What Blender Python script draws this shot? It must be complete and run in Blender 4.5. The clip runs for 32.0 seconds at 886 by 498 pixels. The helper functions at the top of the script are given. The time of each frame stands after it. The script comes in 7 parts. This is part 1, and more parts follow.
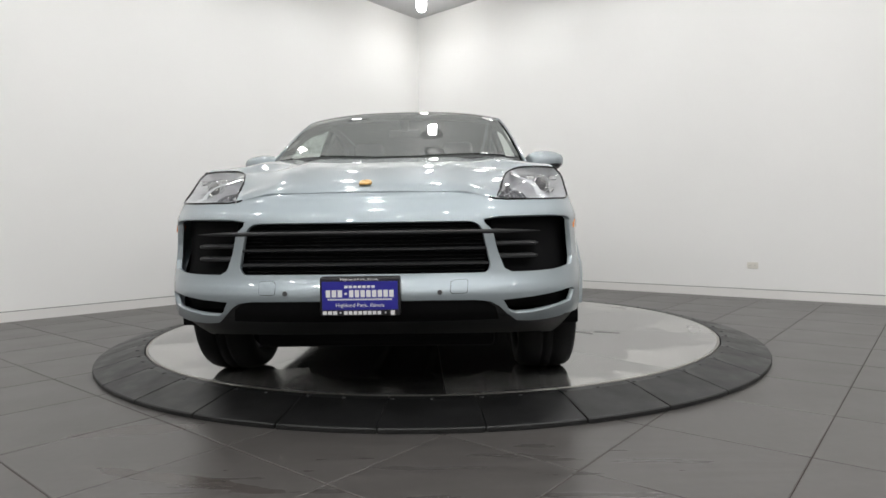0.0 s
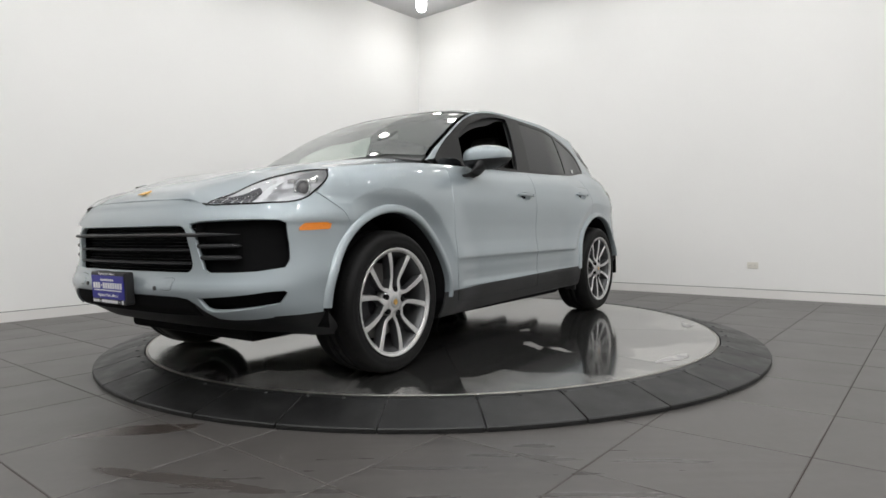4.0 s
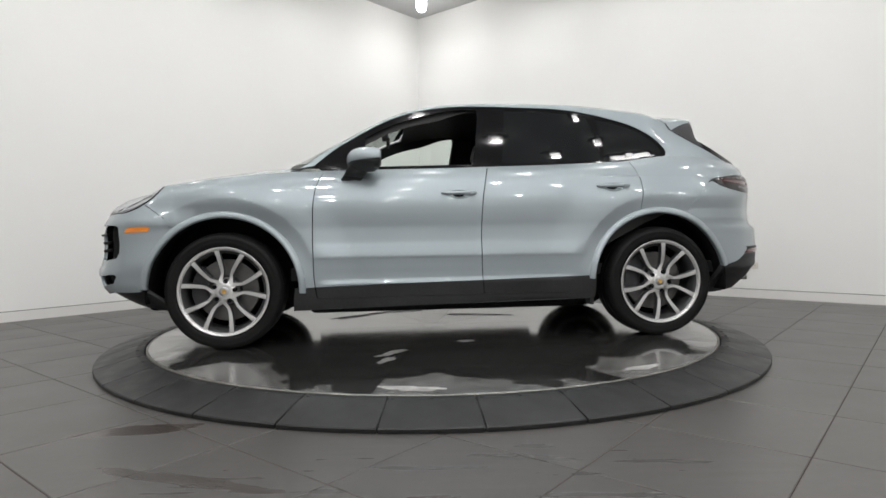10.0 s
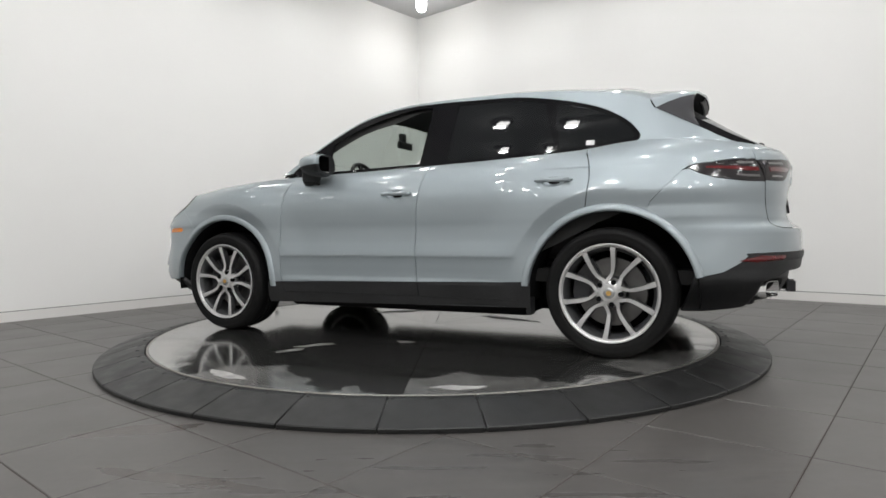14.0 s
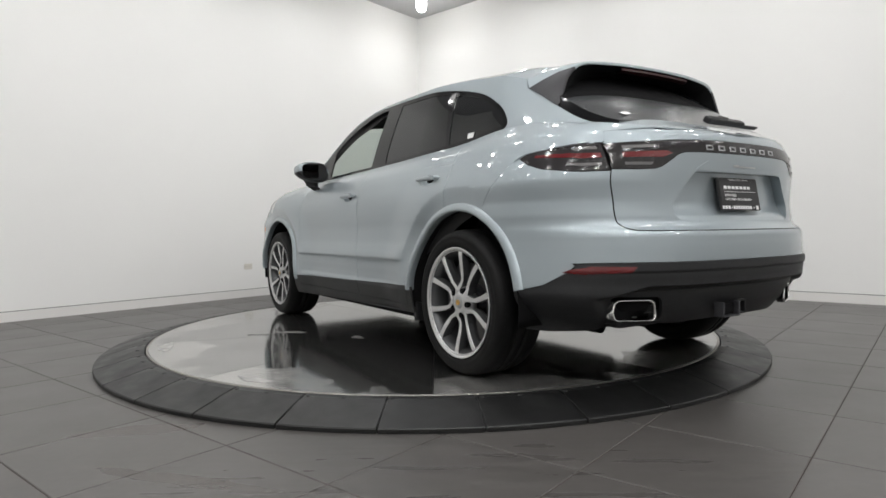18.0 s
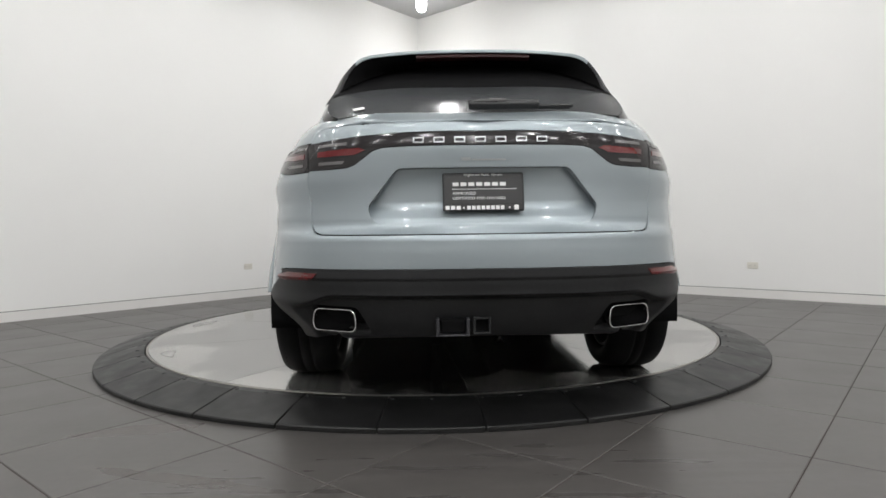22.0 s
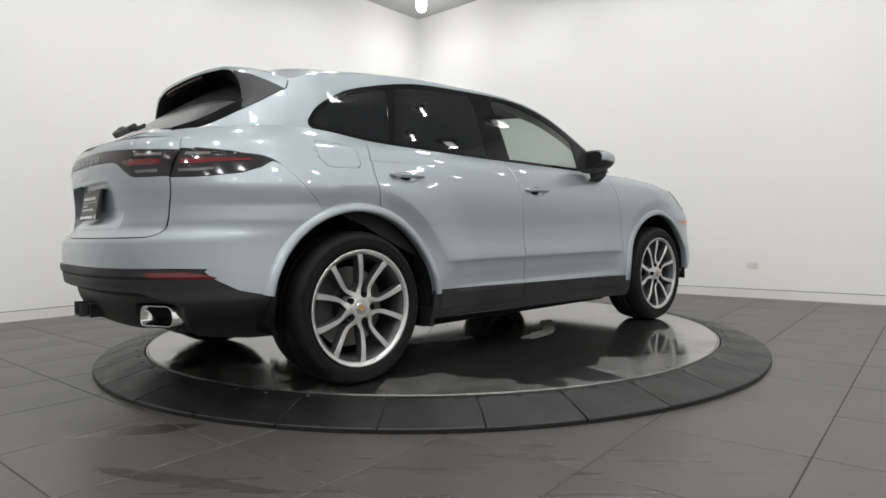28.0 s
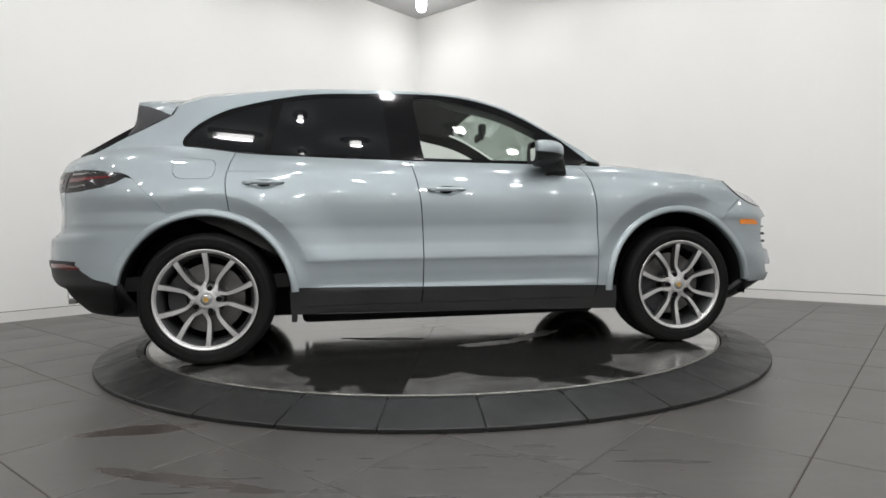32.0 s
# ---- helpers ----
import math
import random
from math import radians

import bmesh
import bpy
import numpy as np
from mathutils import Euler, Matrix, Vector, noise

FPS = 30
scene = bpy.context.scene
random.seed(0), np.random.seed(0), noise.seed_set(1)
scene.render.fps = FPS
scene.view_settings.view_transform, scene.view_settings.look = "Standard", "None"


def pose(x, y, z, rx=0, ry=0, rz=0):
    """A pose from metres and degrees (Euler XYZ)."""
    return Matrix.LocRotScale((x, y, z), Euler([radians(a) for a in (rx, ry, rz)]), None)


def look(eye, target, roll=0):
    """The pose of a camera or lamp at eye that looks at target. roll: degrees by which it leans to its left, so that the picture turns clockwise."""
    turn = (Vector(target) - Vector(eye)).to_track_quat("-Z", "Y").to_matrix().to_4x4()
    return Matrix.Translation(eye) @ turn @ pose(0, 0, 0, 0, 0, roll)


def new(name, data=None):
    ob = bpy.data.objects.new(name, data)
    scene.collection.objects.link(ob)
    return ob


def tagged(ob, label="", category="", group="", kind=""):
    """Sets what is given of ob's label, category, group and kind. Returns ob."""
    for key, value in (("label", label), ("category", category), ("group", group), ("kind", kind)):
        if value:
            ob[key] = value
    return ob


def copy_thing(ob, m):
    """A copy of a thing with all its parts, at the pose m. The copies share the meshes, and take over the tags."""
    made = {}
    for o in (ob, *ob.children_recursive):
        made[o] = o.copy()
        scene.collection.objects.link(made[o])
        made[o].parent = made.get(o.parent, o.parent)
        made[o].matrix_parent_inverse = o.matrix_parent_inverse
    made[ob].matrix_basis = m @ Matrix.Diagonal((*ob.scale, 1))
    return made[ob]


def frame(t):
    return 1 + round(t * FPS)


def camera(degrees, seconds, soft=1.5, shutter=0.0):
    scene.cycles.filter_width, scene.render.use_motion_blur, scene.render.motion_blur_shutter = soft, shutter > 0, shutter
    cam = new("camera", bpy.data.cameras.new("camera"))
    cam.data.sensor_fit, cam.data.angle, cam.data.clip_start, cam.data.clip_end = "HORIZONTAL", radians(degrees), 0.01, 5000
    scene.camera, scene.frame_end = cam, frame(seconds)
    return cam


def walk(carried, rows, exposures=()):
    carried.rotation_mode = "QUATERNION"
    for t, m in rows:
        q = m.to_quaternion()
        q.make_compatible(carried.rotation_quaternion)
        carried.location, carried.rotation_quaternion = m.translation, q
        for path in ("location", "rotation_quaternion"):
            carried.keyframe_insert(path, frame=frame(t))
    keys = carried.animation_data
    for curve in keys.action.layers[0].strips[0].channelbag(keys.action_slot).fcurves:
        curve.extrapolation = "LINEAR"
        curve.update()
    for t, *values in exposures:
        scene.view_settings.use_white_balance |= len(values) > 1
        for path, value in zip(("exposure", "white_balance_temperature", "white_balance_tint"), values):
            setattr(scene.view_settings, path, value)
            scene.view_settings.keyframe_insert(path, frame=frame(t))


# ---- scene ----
import mathutils.geometry

cam = camera(71.72, 32.0, soft=1.6)
EYE = (0.075, -4.797, 0.830)
STAND = look(EYE, (0.075, -4.797 + math.cos(0.0322), 0.830 - math.sin(0.0322)), -0.80)
walk(cam, [(0.0, STAND), (32.0, STAND)])
DISC_Z = 0.079

# ---- light ----
world = bpy.data.worlds.new("room_air")
scene.world = world
world.use_nodes = True
world.node_tree.nodes["Background"].inputs["Color"].default_value = (0.02, 0.02, 0.02, 1)
world.node_tree.nodes["Background"].inputs["Strength"].default_value = 1.0
scene.view_settings.exposure = -0.54

# ---- materials ----
def mat(name, base, rough=0.5, metal=0.0, coat=0.0, grain=0.0, scale=20.0, bump=0.0, bump_scale=200.0,
        stain=0.0, stain_scale=2.0, rough_var=0.0, emit=None, emit_strength=0.0, trans=0.0, ior=1.45, alpha=1.0, coat_rough=0.03, per_piece=0.0):
    """Principled material with grain and stains at two scales, in object space."""
    m = bpy.data.materials.new(name)
    m.use_nodes = True
    nt = m.node_tree
    b = nt.nodes["Principled BSDF"]
    b.inputs["Base Color"].default_value = (*base, 1)
    b.inputs["Roughness"].default_value = rough
    b.inputs["Metallic"].default_value = metal
    b.inputs["Coat Weight"].default_value = coat
    b.inputs["Coat Roughness"].default_value = coat_rough
    b.inputs["Transmission Weight"].default_value = trans
    b.inputs["IOR"].default_value = ior
    b.inputs["Alpha"].default_value = alpha
    if emit:
        b.inputs["Emission Color"].default_value = (*emit, 1)
        b.inputs["Emission Strength"].default_value = emit_strength
    if not (grain or stain or bump or rough_var or per_piece):
        return m
    co = nt.nodes.new("ShaderNodeTexCoord")

    def noise_tex(s, detail=4.0):
        n = nt.nodes.new("ShaderNodeTexNoise")
        n.inputs["Scale"].default_value = s
        n.inputs["Detail"].default_value = detail
        nt.links.new(co.outputs["Object"], n.inputs["Vector"])
        return n.outputs["Fac"]

    def remap(fac, lo, hi, a=0.3, z=0.7):
        r = nt.nodes.new("ShaderNodeMapRange")
        r.inputs["From Min"].default_value, r.inputs["From Max"].default_value = a, z
        r.inputs["To Min"].default_value, r.inputs["To Max"].default_value = lo, hi
        nt.links.new(fac, r.inputs["Value"])
        return r.outputs["Result"]

    val = None
    for amount, s, d in ((grain, scale, 5.0), (stain, stain_scale, 6.0)):
        if amount:
            f = remap(noise_tex(s, d), 1 - amount, 1 + amount)
            if val is None:
                val = f
            else:
                mul = nt.nodes.new("ShaderNodeMath")
                mul.operation = "MULTIPLY"
                nt.links.new(val, mul.inputs[0])
                nt.links.new(f, mul.inputs[1])
                val = mul.outputs[0]
    if per_piece:
        info = nt.nodes.new("ShaderNodeObjectInfo")
        f = remap(info.outputs["Random"], 1 - per_piece, 1 + per_piece, 0.0, 1.0)
        if val is None:
            val = f
        else:
            mul = nt.nodes.new("ShaderNodeMath")
            mul.operation = "MULTIPLY"
            nt.links.new(val, mul.inputs[0])
            nt.links.new(f, mul.inputs[1])
            val = mul.outputs[0]
    if val is not None:
        sc = nt.nodes.new("ShaderNodeVectorMath")
        sc.operation = "SCALE"
        sc.inputs[0].default_value = base
        nt.links.new(val, sc.inputs["Scale"])
        nt.links.new(sc.outputs[0], b.inputs["Base Color"])
    if rough_var:
        nt.links.new(remap(noise_tex(stain_scale * 1.7, 6.0), rough - rough_var, rough + rough_var), b.inputs["Roughness"])
    if bump:
        bp = nt.nodes.new("ShaderNodeBump")
        bp.inputs["Strength"].default_value = bump
        bp.inputs["Distance"].default_value = 0.002
        nt.links.new(noise_tex(bump_scale, 3.0), bp.inputs["Height"])
        nt.links.new(bp.outputs[0], b.inputs["Normal"])
    return m


M_WALL = mat("white_wall_paint", (0.87, 0.87, 0.855), 0.62, stain=0.012, stain_scale=0.5, bump=0.05, bump_scale=140)
M_BASE = mat("white_base_paint", (0.80, 0.79, 0.77), 0.5, stain=0.02, stain_scale=1.5)
M_CEIL = mat("grey_ceiling_paint", (0.56, 0.56, 0.565), 0.8, stain=0.03, stain_scale=0.8)
M_DARKGAP = mat("dark_reveal", (0.10, 0.10, 0.10), 0.7)
M_GROUT = mat("dark_grout", (0.045, 0.037, 0.031), 0.85, grain=0.2, scale=60)
M_TILE = mat("grey_porcelain", (0.073, 0.0685, 0.065), 0.34, grain=0.06, scale=25, stain=0.05, stain_scale=1.3, rough_var=0.03,
             bump=0.03, bump_scale=60, per_piece=0.05)
M_RINGTILE = mat("black_rubber_ramp", (0.0095, 0.0097, 0.0098), 0.42, grain=0.15, scale=40, stain=0.2, stain_scale=3, rough_var=0.12,
                 bump=0.10, bump_scale=300, per_piece=0.08)
M_RINGBED = mat("black_ring_bed", (0.012, 0.012, 0.012), 0.6)
M_STEELRIM = mat("brushed_steel_rim", (0.40, 0.385, 0.36), 0.4, metal=1.0, grain=0.1, scale=80)
M_PLASTIC = mat("ivory_outlet_plastic", (0.72, 0.70, 0.64), 0.4)
M_SLOT = mat("dark_slot", (0.03, 0.03, 0.03), 0.5)
M_LAMPDIM = mat("dim_lamp_glow", (1, 1, 1), 0.4, emit=(1.0, 0.985, 0.965), emit_strength=9)
M_LAMPGLOW = mat("lamp_glow", (1, 1, 1), 0.4, emit=(1.0, 0.985, 0.965), emit_strength=38)
M_LAMPBODY = mat("white_lamp_body", (0.75, 0.75, 0.75), 0.4)
M_TRACK = mat("black_track_metal", (0.03, 0.03, 0.03), 0.4)


# ---- mesh helpers ----
def mesh_ob(name, bm, material, parent=None, label="", smooth=False):
    me = bpy.data.meshes.new(name)
    bm.to_mesh(me)
    bm.free()
    me.materials.append(material)
    if smooth:
        me.polygons.foreach_set("use_smooth", [True] * len(me.polygons))
    ob = new(name, me)
    ob.parent = parent
    if label:
        ob["label"] = label
    return ob


def part(name, bm, material, parent, label="", smooth=False):
    return mesh_ob(name, bm, material, parent, label, smooth)


def box_bm(x0, x1, y0, y1, z0, z1, bevel=0.0, seg=2):
    bm = bmesh.new()
    bmesh.ops.create_cube(bm, size=1)
    for v in bm.verts:
        v.co = Vector(((x0 + x1) / 2 + v.co.x * (x1 - x0), (y0 + y1) / 2 + v.co.y * (y1 - y0), (z0 + z1) / 2 + v.co.z * (z1 - z0)))
    if bevel:
        bmesh.ops.bevel(bm, geom=bm.edges[:], offset=bevel, segments=seg, affect="EDGES", profile=0.5)
    return bm


def cyl_bm(r1, r2, depth, seg=32, m=None):
    bm = bmesh.new()
    bmesh.ops.create_cone(bm, cap_ends=True, segments=seg, radius1=r1, radius2=r2, depth=depth)
    if m is not None:
        bmesh.ops.transform(bm, matrix=m, verts=bm.verts)
    return bm


def merge(*bms):
    out = bmesh.new()
    for b in bms:
        tmp = bpy.data.meshes.new("tmp")
        b.to_mesh(tmp)
        b.free()
        out.from_mesh(tmp)
        bpy.data.meshes.remove(tmp)
    return out


def lathe_bm(profile, seg=96, a0=0.0, a1=math.tau, closed=True):
    """Profile of (r, z) swept round z."""
    bm = bmesh.new()
    full = abs(a1 - a0 - math.tau) < 1e-6
    n = seg if full else seg + 1
    rings = []
    for i in range(n):
        a = a0 + (a1 - a0) * i / seg
        rings.append([bm.verts.new((r * math.cos(a), r * math.sin(a), z)) for r, z in profile])
    k = len(profile)
    for i in range(seg):
        A, B = rings[i], rings[(i + 1) % n]
        for j in range(k if closed else k - 1):
            q = (A[j], B[j], B[(j + 1) % k], A[(j + 1) % k])
            bm.faces.new(q)
    if closed and not full:
        bm.faces.new(rings[0])
        bm.faces.new(rings[-1][::-1])
    bmesh.ops.recalc_face_normals(bm, faces=bm.faces)
    return bm


# ---- the room ----
CORNER = Vector((-0.29, 5.53, 0))
A_LEFT, A_RIGHT = radians(49.75), radians(-40.92)
U = Vector((math.cos(A_LEFT), math.sin(A_LEFT), 0))      # towards the corner along one wall
V = Vector((math.cos(A_RIGHT), math.sin(A_RIGHT), 0))    # away from the corner along the other
HEIGHT = 4.33


def wall_piece(name, p0, p1, thick, z0, z1, material, side):
    """An upright slab from p0 to p1; its room face lies on the line, its body on the given side."""
    d = (p1 - p0).normalized()
    n = Vector((-d.y, d.x, 0)) * side
    bm = bmesh.new()
    vs = [bm.verts.new(q) for z in (z0, z1) for q in
          ((p0.x, p0.y, z), (p1.x, p1.y, z), (p1.x + n.x * thick, p1.y + n.y * thick, z), (p0.x + n.x * thick, p0.y + n.y * thick, z))]
    for f in ((0, 1, 2, 3), (7, 6, 5, 4), (0, 4, 5, 1), (1, 5, 6, 2), (2, 6, 7, 3), (3, 7, 4, 0)):
        bm.faces.new([vs[i] for i in f])
    bmesh.ops.recalc_face_normals(bm, faces=bm.faces)
    return tagged(mesh_ob(name, bm, material), kind="structure")


LEN_L, LEN_R = 13.5, 12.5
L_END = CORNER - U * LEN_L
R_END = CORNER + V * LEN_R
FAR = L_END + V * LEN_R
for nm, a, b, s in (("wall_west", L_END, CORNER, 1), ("wall_north", CORNER, R_END, 1), ("wall_east", R_END, FAR, 1), ("wall_south", FAR, L_END, 1)):
    d = (b - a).normalized()
    n = Vector((-d.y, d.x, 0)) * s
    w = wall_piece(nm, a, b, 0.15, 0.103, HEIGHT, M_WALL, s)
    tagged(w, "smooth white painted gallery wall", "wall")
    g = wall_piece("trim", a + n * 0.008, b + n * 0.008, 0.13, 0.096, 0.103, M_DARKGAP, s)
    tagged(g, "narrow dark shadow gap above the base", "trim")
    k = wall_piece("baseboard", a + n * -0.002, b + n * -0.002, 0.14, 0.0, 0.096, M_BASE, s)
    tagged(k, "flush white painted baseboard", "baseboard")

bm = bmesh.new()
vs = [bm.verts.new((*q.xy, z)) for z in (HEIGHT, HEIGHT + 0.2) for q in (L_END - (U + V) * 0.15, CORNER + (U - V) * 0.15, R_END + (U + V) * 0.15, FAR + (V - U) * 0.15)]
for f in ((0, 1, 2, 3), (7, 6, 5, 4), (0, 4, 5, 1), (1, 5, 6, 2), (2, 6, 7, 3), (3, 7, 4, 0)):
    bm.faces.new([vs[i] for i in f])
bmesh.ops.recalc_face_normals(bm, faces=bm.faces)
tagged(mesh_ob("ceiling", bm, M_CEIL), "flat light grey painted ceiling", "ceiling", kind="structure")

# floor: grout bed with 0.6 m porcelain tiles on it
bm = bmesh.new()
vs = [bm.verts.new((*q.xy, z)) for z in (-0.05, -0.003) for q in (L_END - (U + V) * 0.2, CORNER + (U - V) * 0.2, R_END + (U + V) * 0.2, FAR + (V - U) * 0.2)]
for f in ((0, 1, 2, 3), (7, 6, 5, 4), (0, 4, 5, 1), (1, 5, 6, 2), (2, 6, 7, 3), (3, 7, 4, 0)):
    bm.faces.new([vs[i] for i in f])
bmesh.ops.recalc_face_normals(bm, faces=bm.faces)
FLOOR = tagged(mesh_ob("floor", bm, M_GROUT), "grey porcelain tile floor with dark joints, damp patches", "floor", kind="structure")
A_TILE = radians(50.8)
TU, TV = Vector((math.cos(A_TILE), math.sin(A_TILE), 0)), Vector((math.sin(A_TILE), -math.cos(A_TILE), 0))
TS = 0.601
TILE_U0, TILE_V0 = -0.577, 2.737   # joint offsets along TU and TV


def tile_mesh(size, gap, h):
    s = size / 2 - gap / 2
    bm = bmesh.new()
    top = [bm.verts.new((x, y, 0)) for x, y in ((-s + 0.002, -s + 0.002), (s - 0.002, -s + 0.002), (s - 0.002, s - 0.002), (-s + 0.002, s - 0.002))]
    mid = [bm.verts.new((x, y, -0.002)) for x, y in ((-s, -s), (s, -s), (s, s), (-s, s))]
    bot = [bm.verts.new((x, y, -h)) for x, y in ((-s, -s), (s, -s), (s, s), (-s, s))]
    bm.faces.new(top)
    for a, b in ((top, mid), (mid, bot)):
        for i in range(4):
            bm.faces.new((a[i], b[i], b[(i + 1) % 4], a[(i + 1) % 4]))
    bmesh.ops.recalc_face_normals(bm, faces=bm.faces)
    me = bpy.data.meshes.new("floor_tile")
    bm.to_mesh(me)
    bm.free()
    return me


ME_TILE = tile_mesh(TS, 0.005, 0.02)
ME_TILE.materials.append(M_TILE)
far_tiles = bmesh.new()
ROT_T = Matrix.Rotation(A_TILE, 4, "Z")


def inside_room(p, margin):
    d = p - CORNER
    a, b = -d.dot(U), d.dot(V)
    return -margin < a < LEN_L + margin and -margin < b < LEN_R + margin


def lay_floor():
    count = 0
    for i in range(-26, 27):
        for j in range(-26, 27):
            c = TU * (TILE_U0 + (i + 0.5) * TS) + TV * (TILE_V0 + (j + 0.5) * TS)
            if not inside_room(c, 0.35) or c.length < 1.75:
                continue
            d = c - Vector((0.075, -4.8, 0))
            seen_zone = d.y > 1.0 and abs(d.x) < d.y * 0.95 + 0.6
            if seen_zone and count < 320:
                ob = new("floor_tile", ME_TILE)
                ob.parent = FLOOR
                ob.matrix_basis = Matrix.Translation(c) @ ROT_T
                count += 1
            else:
                tmp = bmesh.new()
                tmp.from_mesh(ME_TILE)
                bmesh.ops.transform(tmp, matrix=Matrix.Translation(c) @ ROT_T, verts=tmp.verts)
                tm = bpy.data.meshes.new("t")
                tmp.to_mesh(tm)
                tmp.free()
                far_tiles.from_mesh(tm)
                bpy.data.meshes.remove(tm)
    tagged(mesh_ob("floor_tiles_beyond", far_tiles, M_TILE, FLOOR), "grey porcelain tiles", kind="stuff")


def outlet(p, wall_dir, name="wall_outlet", label="ivory double power outlet set in the wall"):
    """A cover plate with two sockets; p on the wall face, wall_dir along it."""
    n = Vector((wall_dir.y, -wall_dir.x, 0))
    m = Matrix.Translation(p) @ Matrix(((wall_dir.x, n.x, 0, 0), (wall_dir.y, n.y, 0, 0), (0, 0, 1, 0), (0, 0, 0, 1)))
    root = new(name)
    root.matrix_basis = m
    tagged(root, label, "outlet", group="wall outlets")
    part("cover_plate", box_bm(-0.058, 0.058, 0.001, 0.008, -0.036, 0.036, 0.003), M_PLASTIC, root)
    for s in (-1, 1):
        f = part("socket", box_bm(s * 0.026 - 0.017, s * 0.026 + 0.017, 0.006, 0.0105, -0.015, 0.015, 0.004), M_PLASTIC, root)
        for k in (-1, 1):
            part("slot", box_bm(s * 0.026 + k * 0.006 - 0.0012, s * 0.026 + k * 0.006 + 0.0012, 0.009, 0.0112, -0.004, 0.005), M_SLOT, f)
    return root


outlet(CORNER + V * 5.142 + Vector((0, 0, 0.370)), V)
outlet(CORNER - U * 3.2926 + Vector((0, 0, 0.390)), U, label="white power outlet set in the wall")


def cable_gland():
    root = new("wall_cable_stub")
    p = CORNER - U * 2.886 + Vector((0, 0, 0.405))
    n = Vector((U.y, -U.x, 0))
    root.matrix_basis = Matrix.Translation(p) @ Matrix(((U.x, n.x, 0, 0), (U.y, n.y, 0, 0), (0, 0, 1, 0), (0, 0, 0, 1)))
    tagged(root, "small dark metal cable stub sticking out of the white wall", "cable stub")
    part("flange", cyl_bm(0.024, 0.02, 0.012, 20, Matrix.Translation((0, 0.006, 0)) @ Matrix.Rotation(-math.pi / 2, 4, "X")), M_SLOT, root)
    part("plug", cyl_bm(0.014, 0.012, 0.05, 16, Matrix.Translation((0.0, 0.034, 0.0)) @ Matrix.Rotation(-math.pi / 2, 4, "X")), M_TRACK, root)


cable_gland()

# ---- ceiling lamps ----
def ceiling_lamp(x, y, z0=4.045, r=0.072, power=44.0):
    """A surface lamp: dark mounting ring, white body and a glowing head, with its light at the head."""
    root = new("ceiling_lamp")
    root.location = (x, y, HEIGHT)
    tagged(root, "white tube lamp, switched on, under the grey ceiling", "ceiling lamp", group="ceiling lamps")
    part("mounting_ring", lathe_bm([(0.078, 0.0), (0.20, 0.0), (0.19, -0.035), (0.08, -0.045)], 32), M_TRACK, root, "black mounting ring")
    part("lamp_body", cyl_bm(r, r, 0.09, 28, Matrix.Translation((0, 0, -0.045))), M_LAMPBODY, root)
    d = z0 - HEIGHT
    prof = [(0.001, d)] + [(r * math.sin(k * math.pi / 12), d + r * (1 - math.cos(k * math.pi / 12))) for k in range(1, 7)] + [(r, -0.09), (0.001, -0.09)]
    part("glowing_tube", lathe_bm(prof, 24), M_LAMPGLOW if power > 8 else M_LAMPDIM, root, "bright white glowing tube", smooth=True)
    lt = bpy.data.lights.new("lamp_light", "AREA")
    lt.energy = power
    lt.shape, lt.size = "DISK", 0.14
    lt.color = (1.0, 0.992, 0.985)
    ob = new("lamp_light", lt)
    ob.location = (x, y, z0 - 0.008)
    return root


for i in range(7):
    for j in range(7):
        c = CORNER - U * (0.80 + 1.6 * i) + V * (0.81 + 1.6 * j)
        ceiling_lamp(c.x, c.y, power=9.5 if i + j == 0 else 6.5 if i * j == 0 else 17.0 if i + j == 2 else 10.0 if min(i, j) < 3 else 22.0 if min(i, j) < 5 else 34.0)


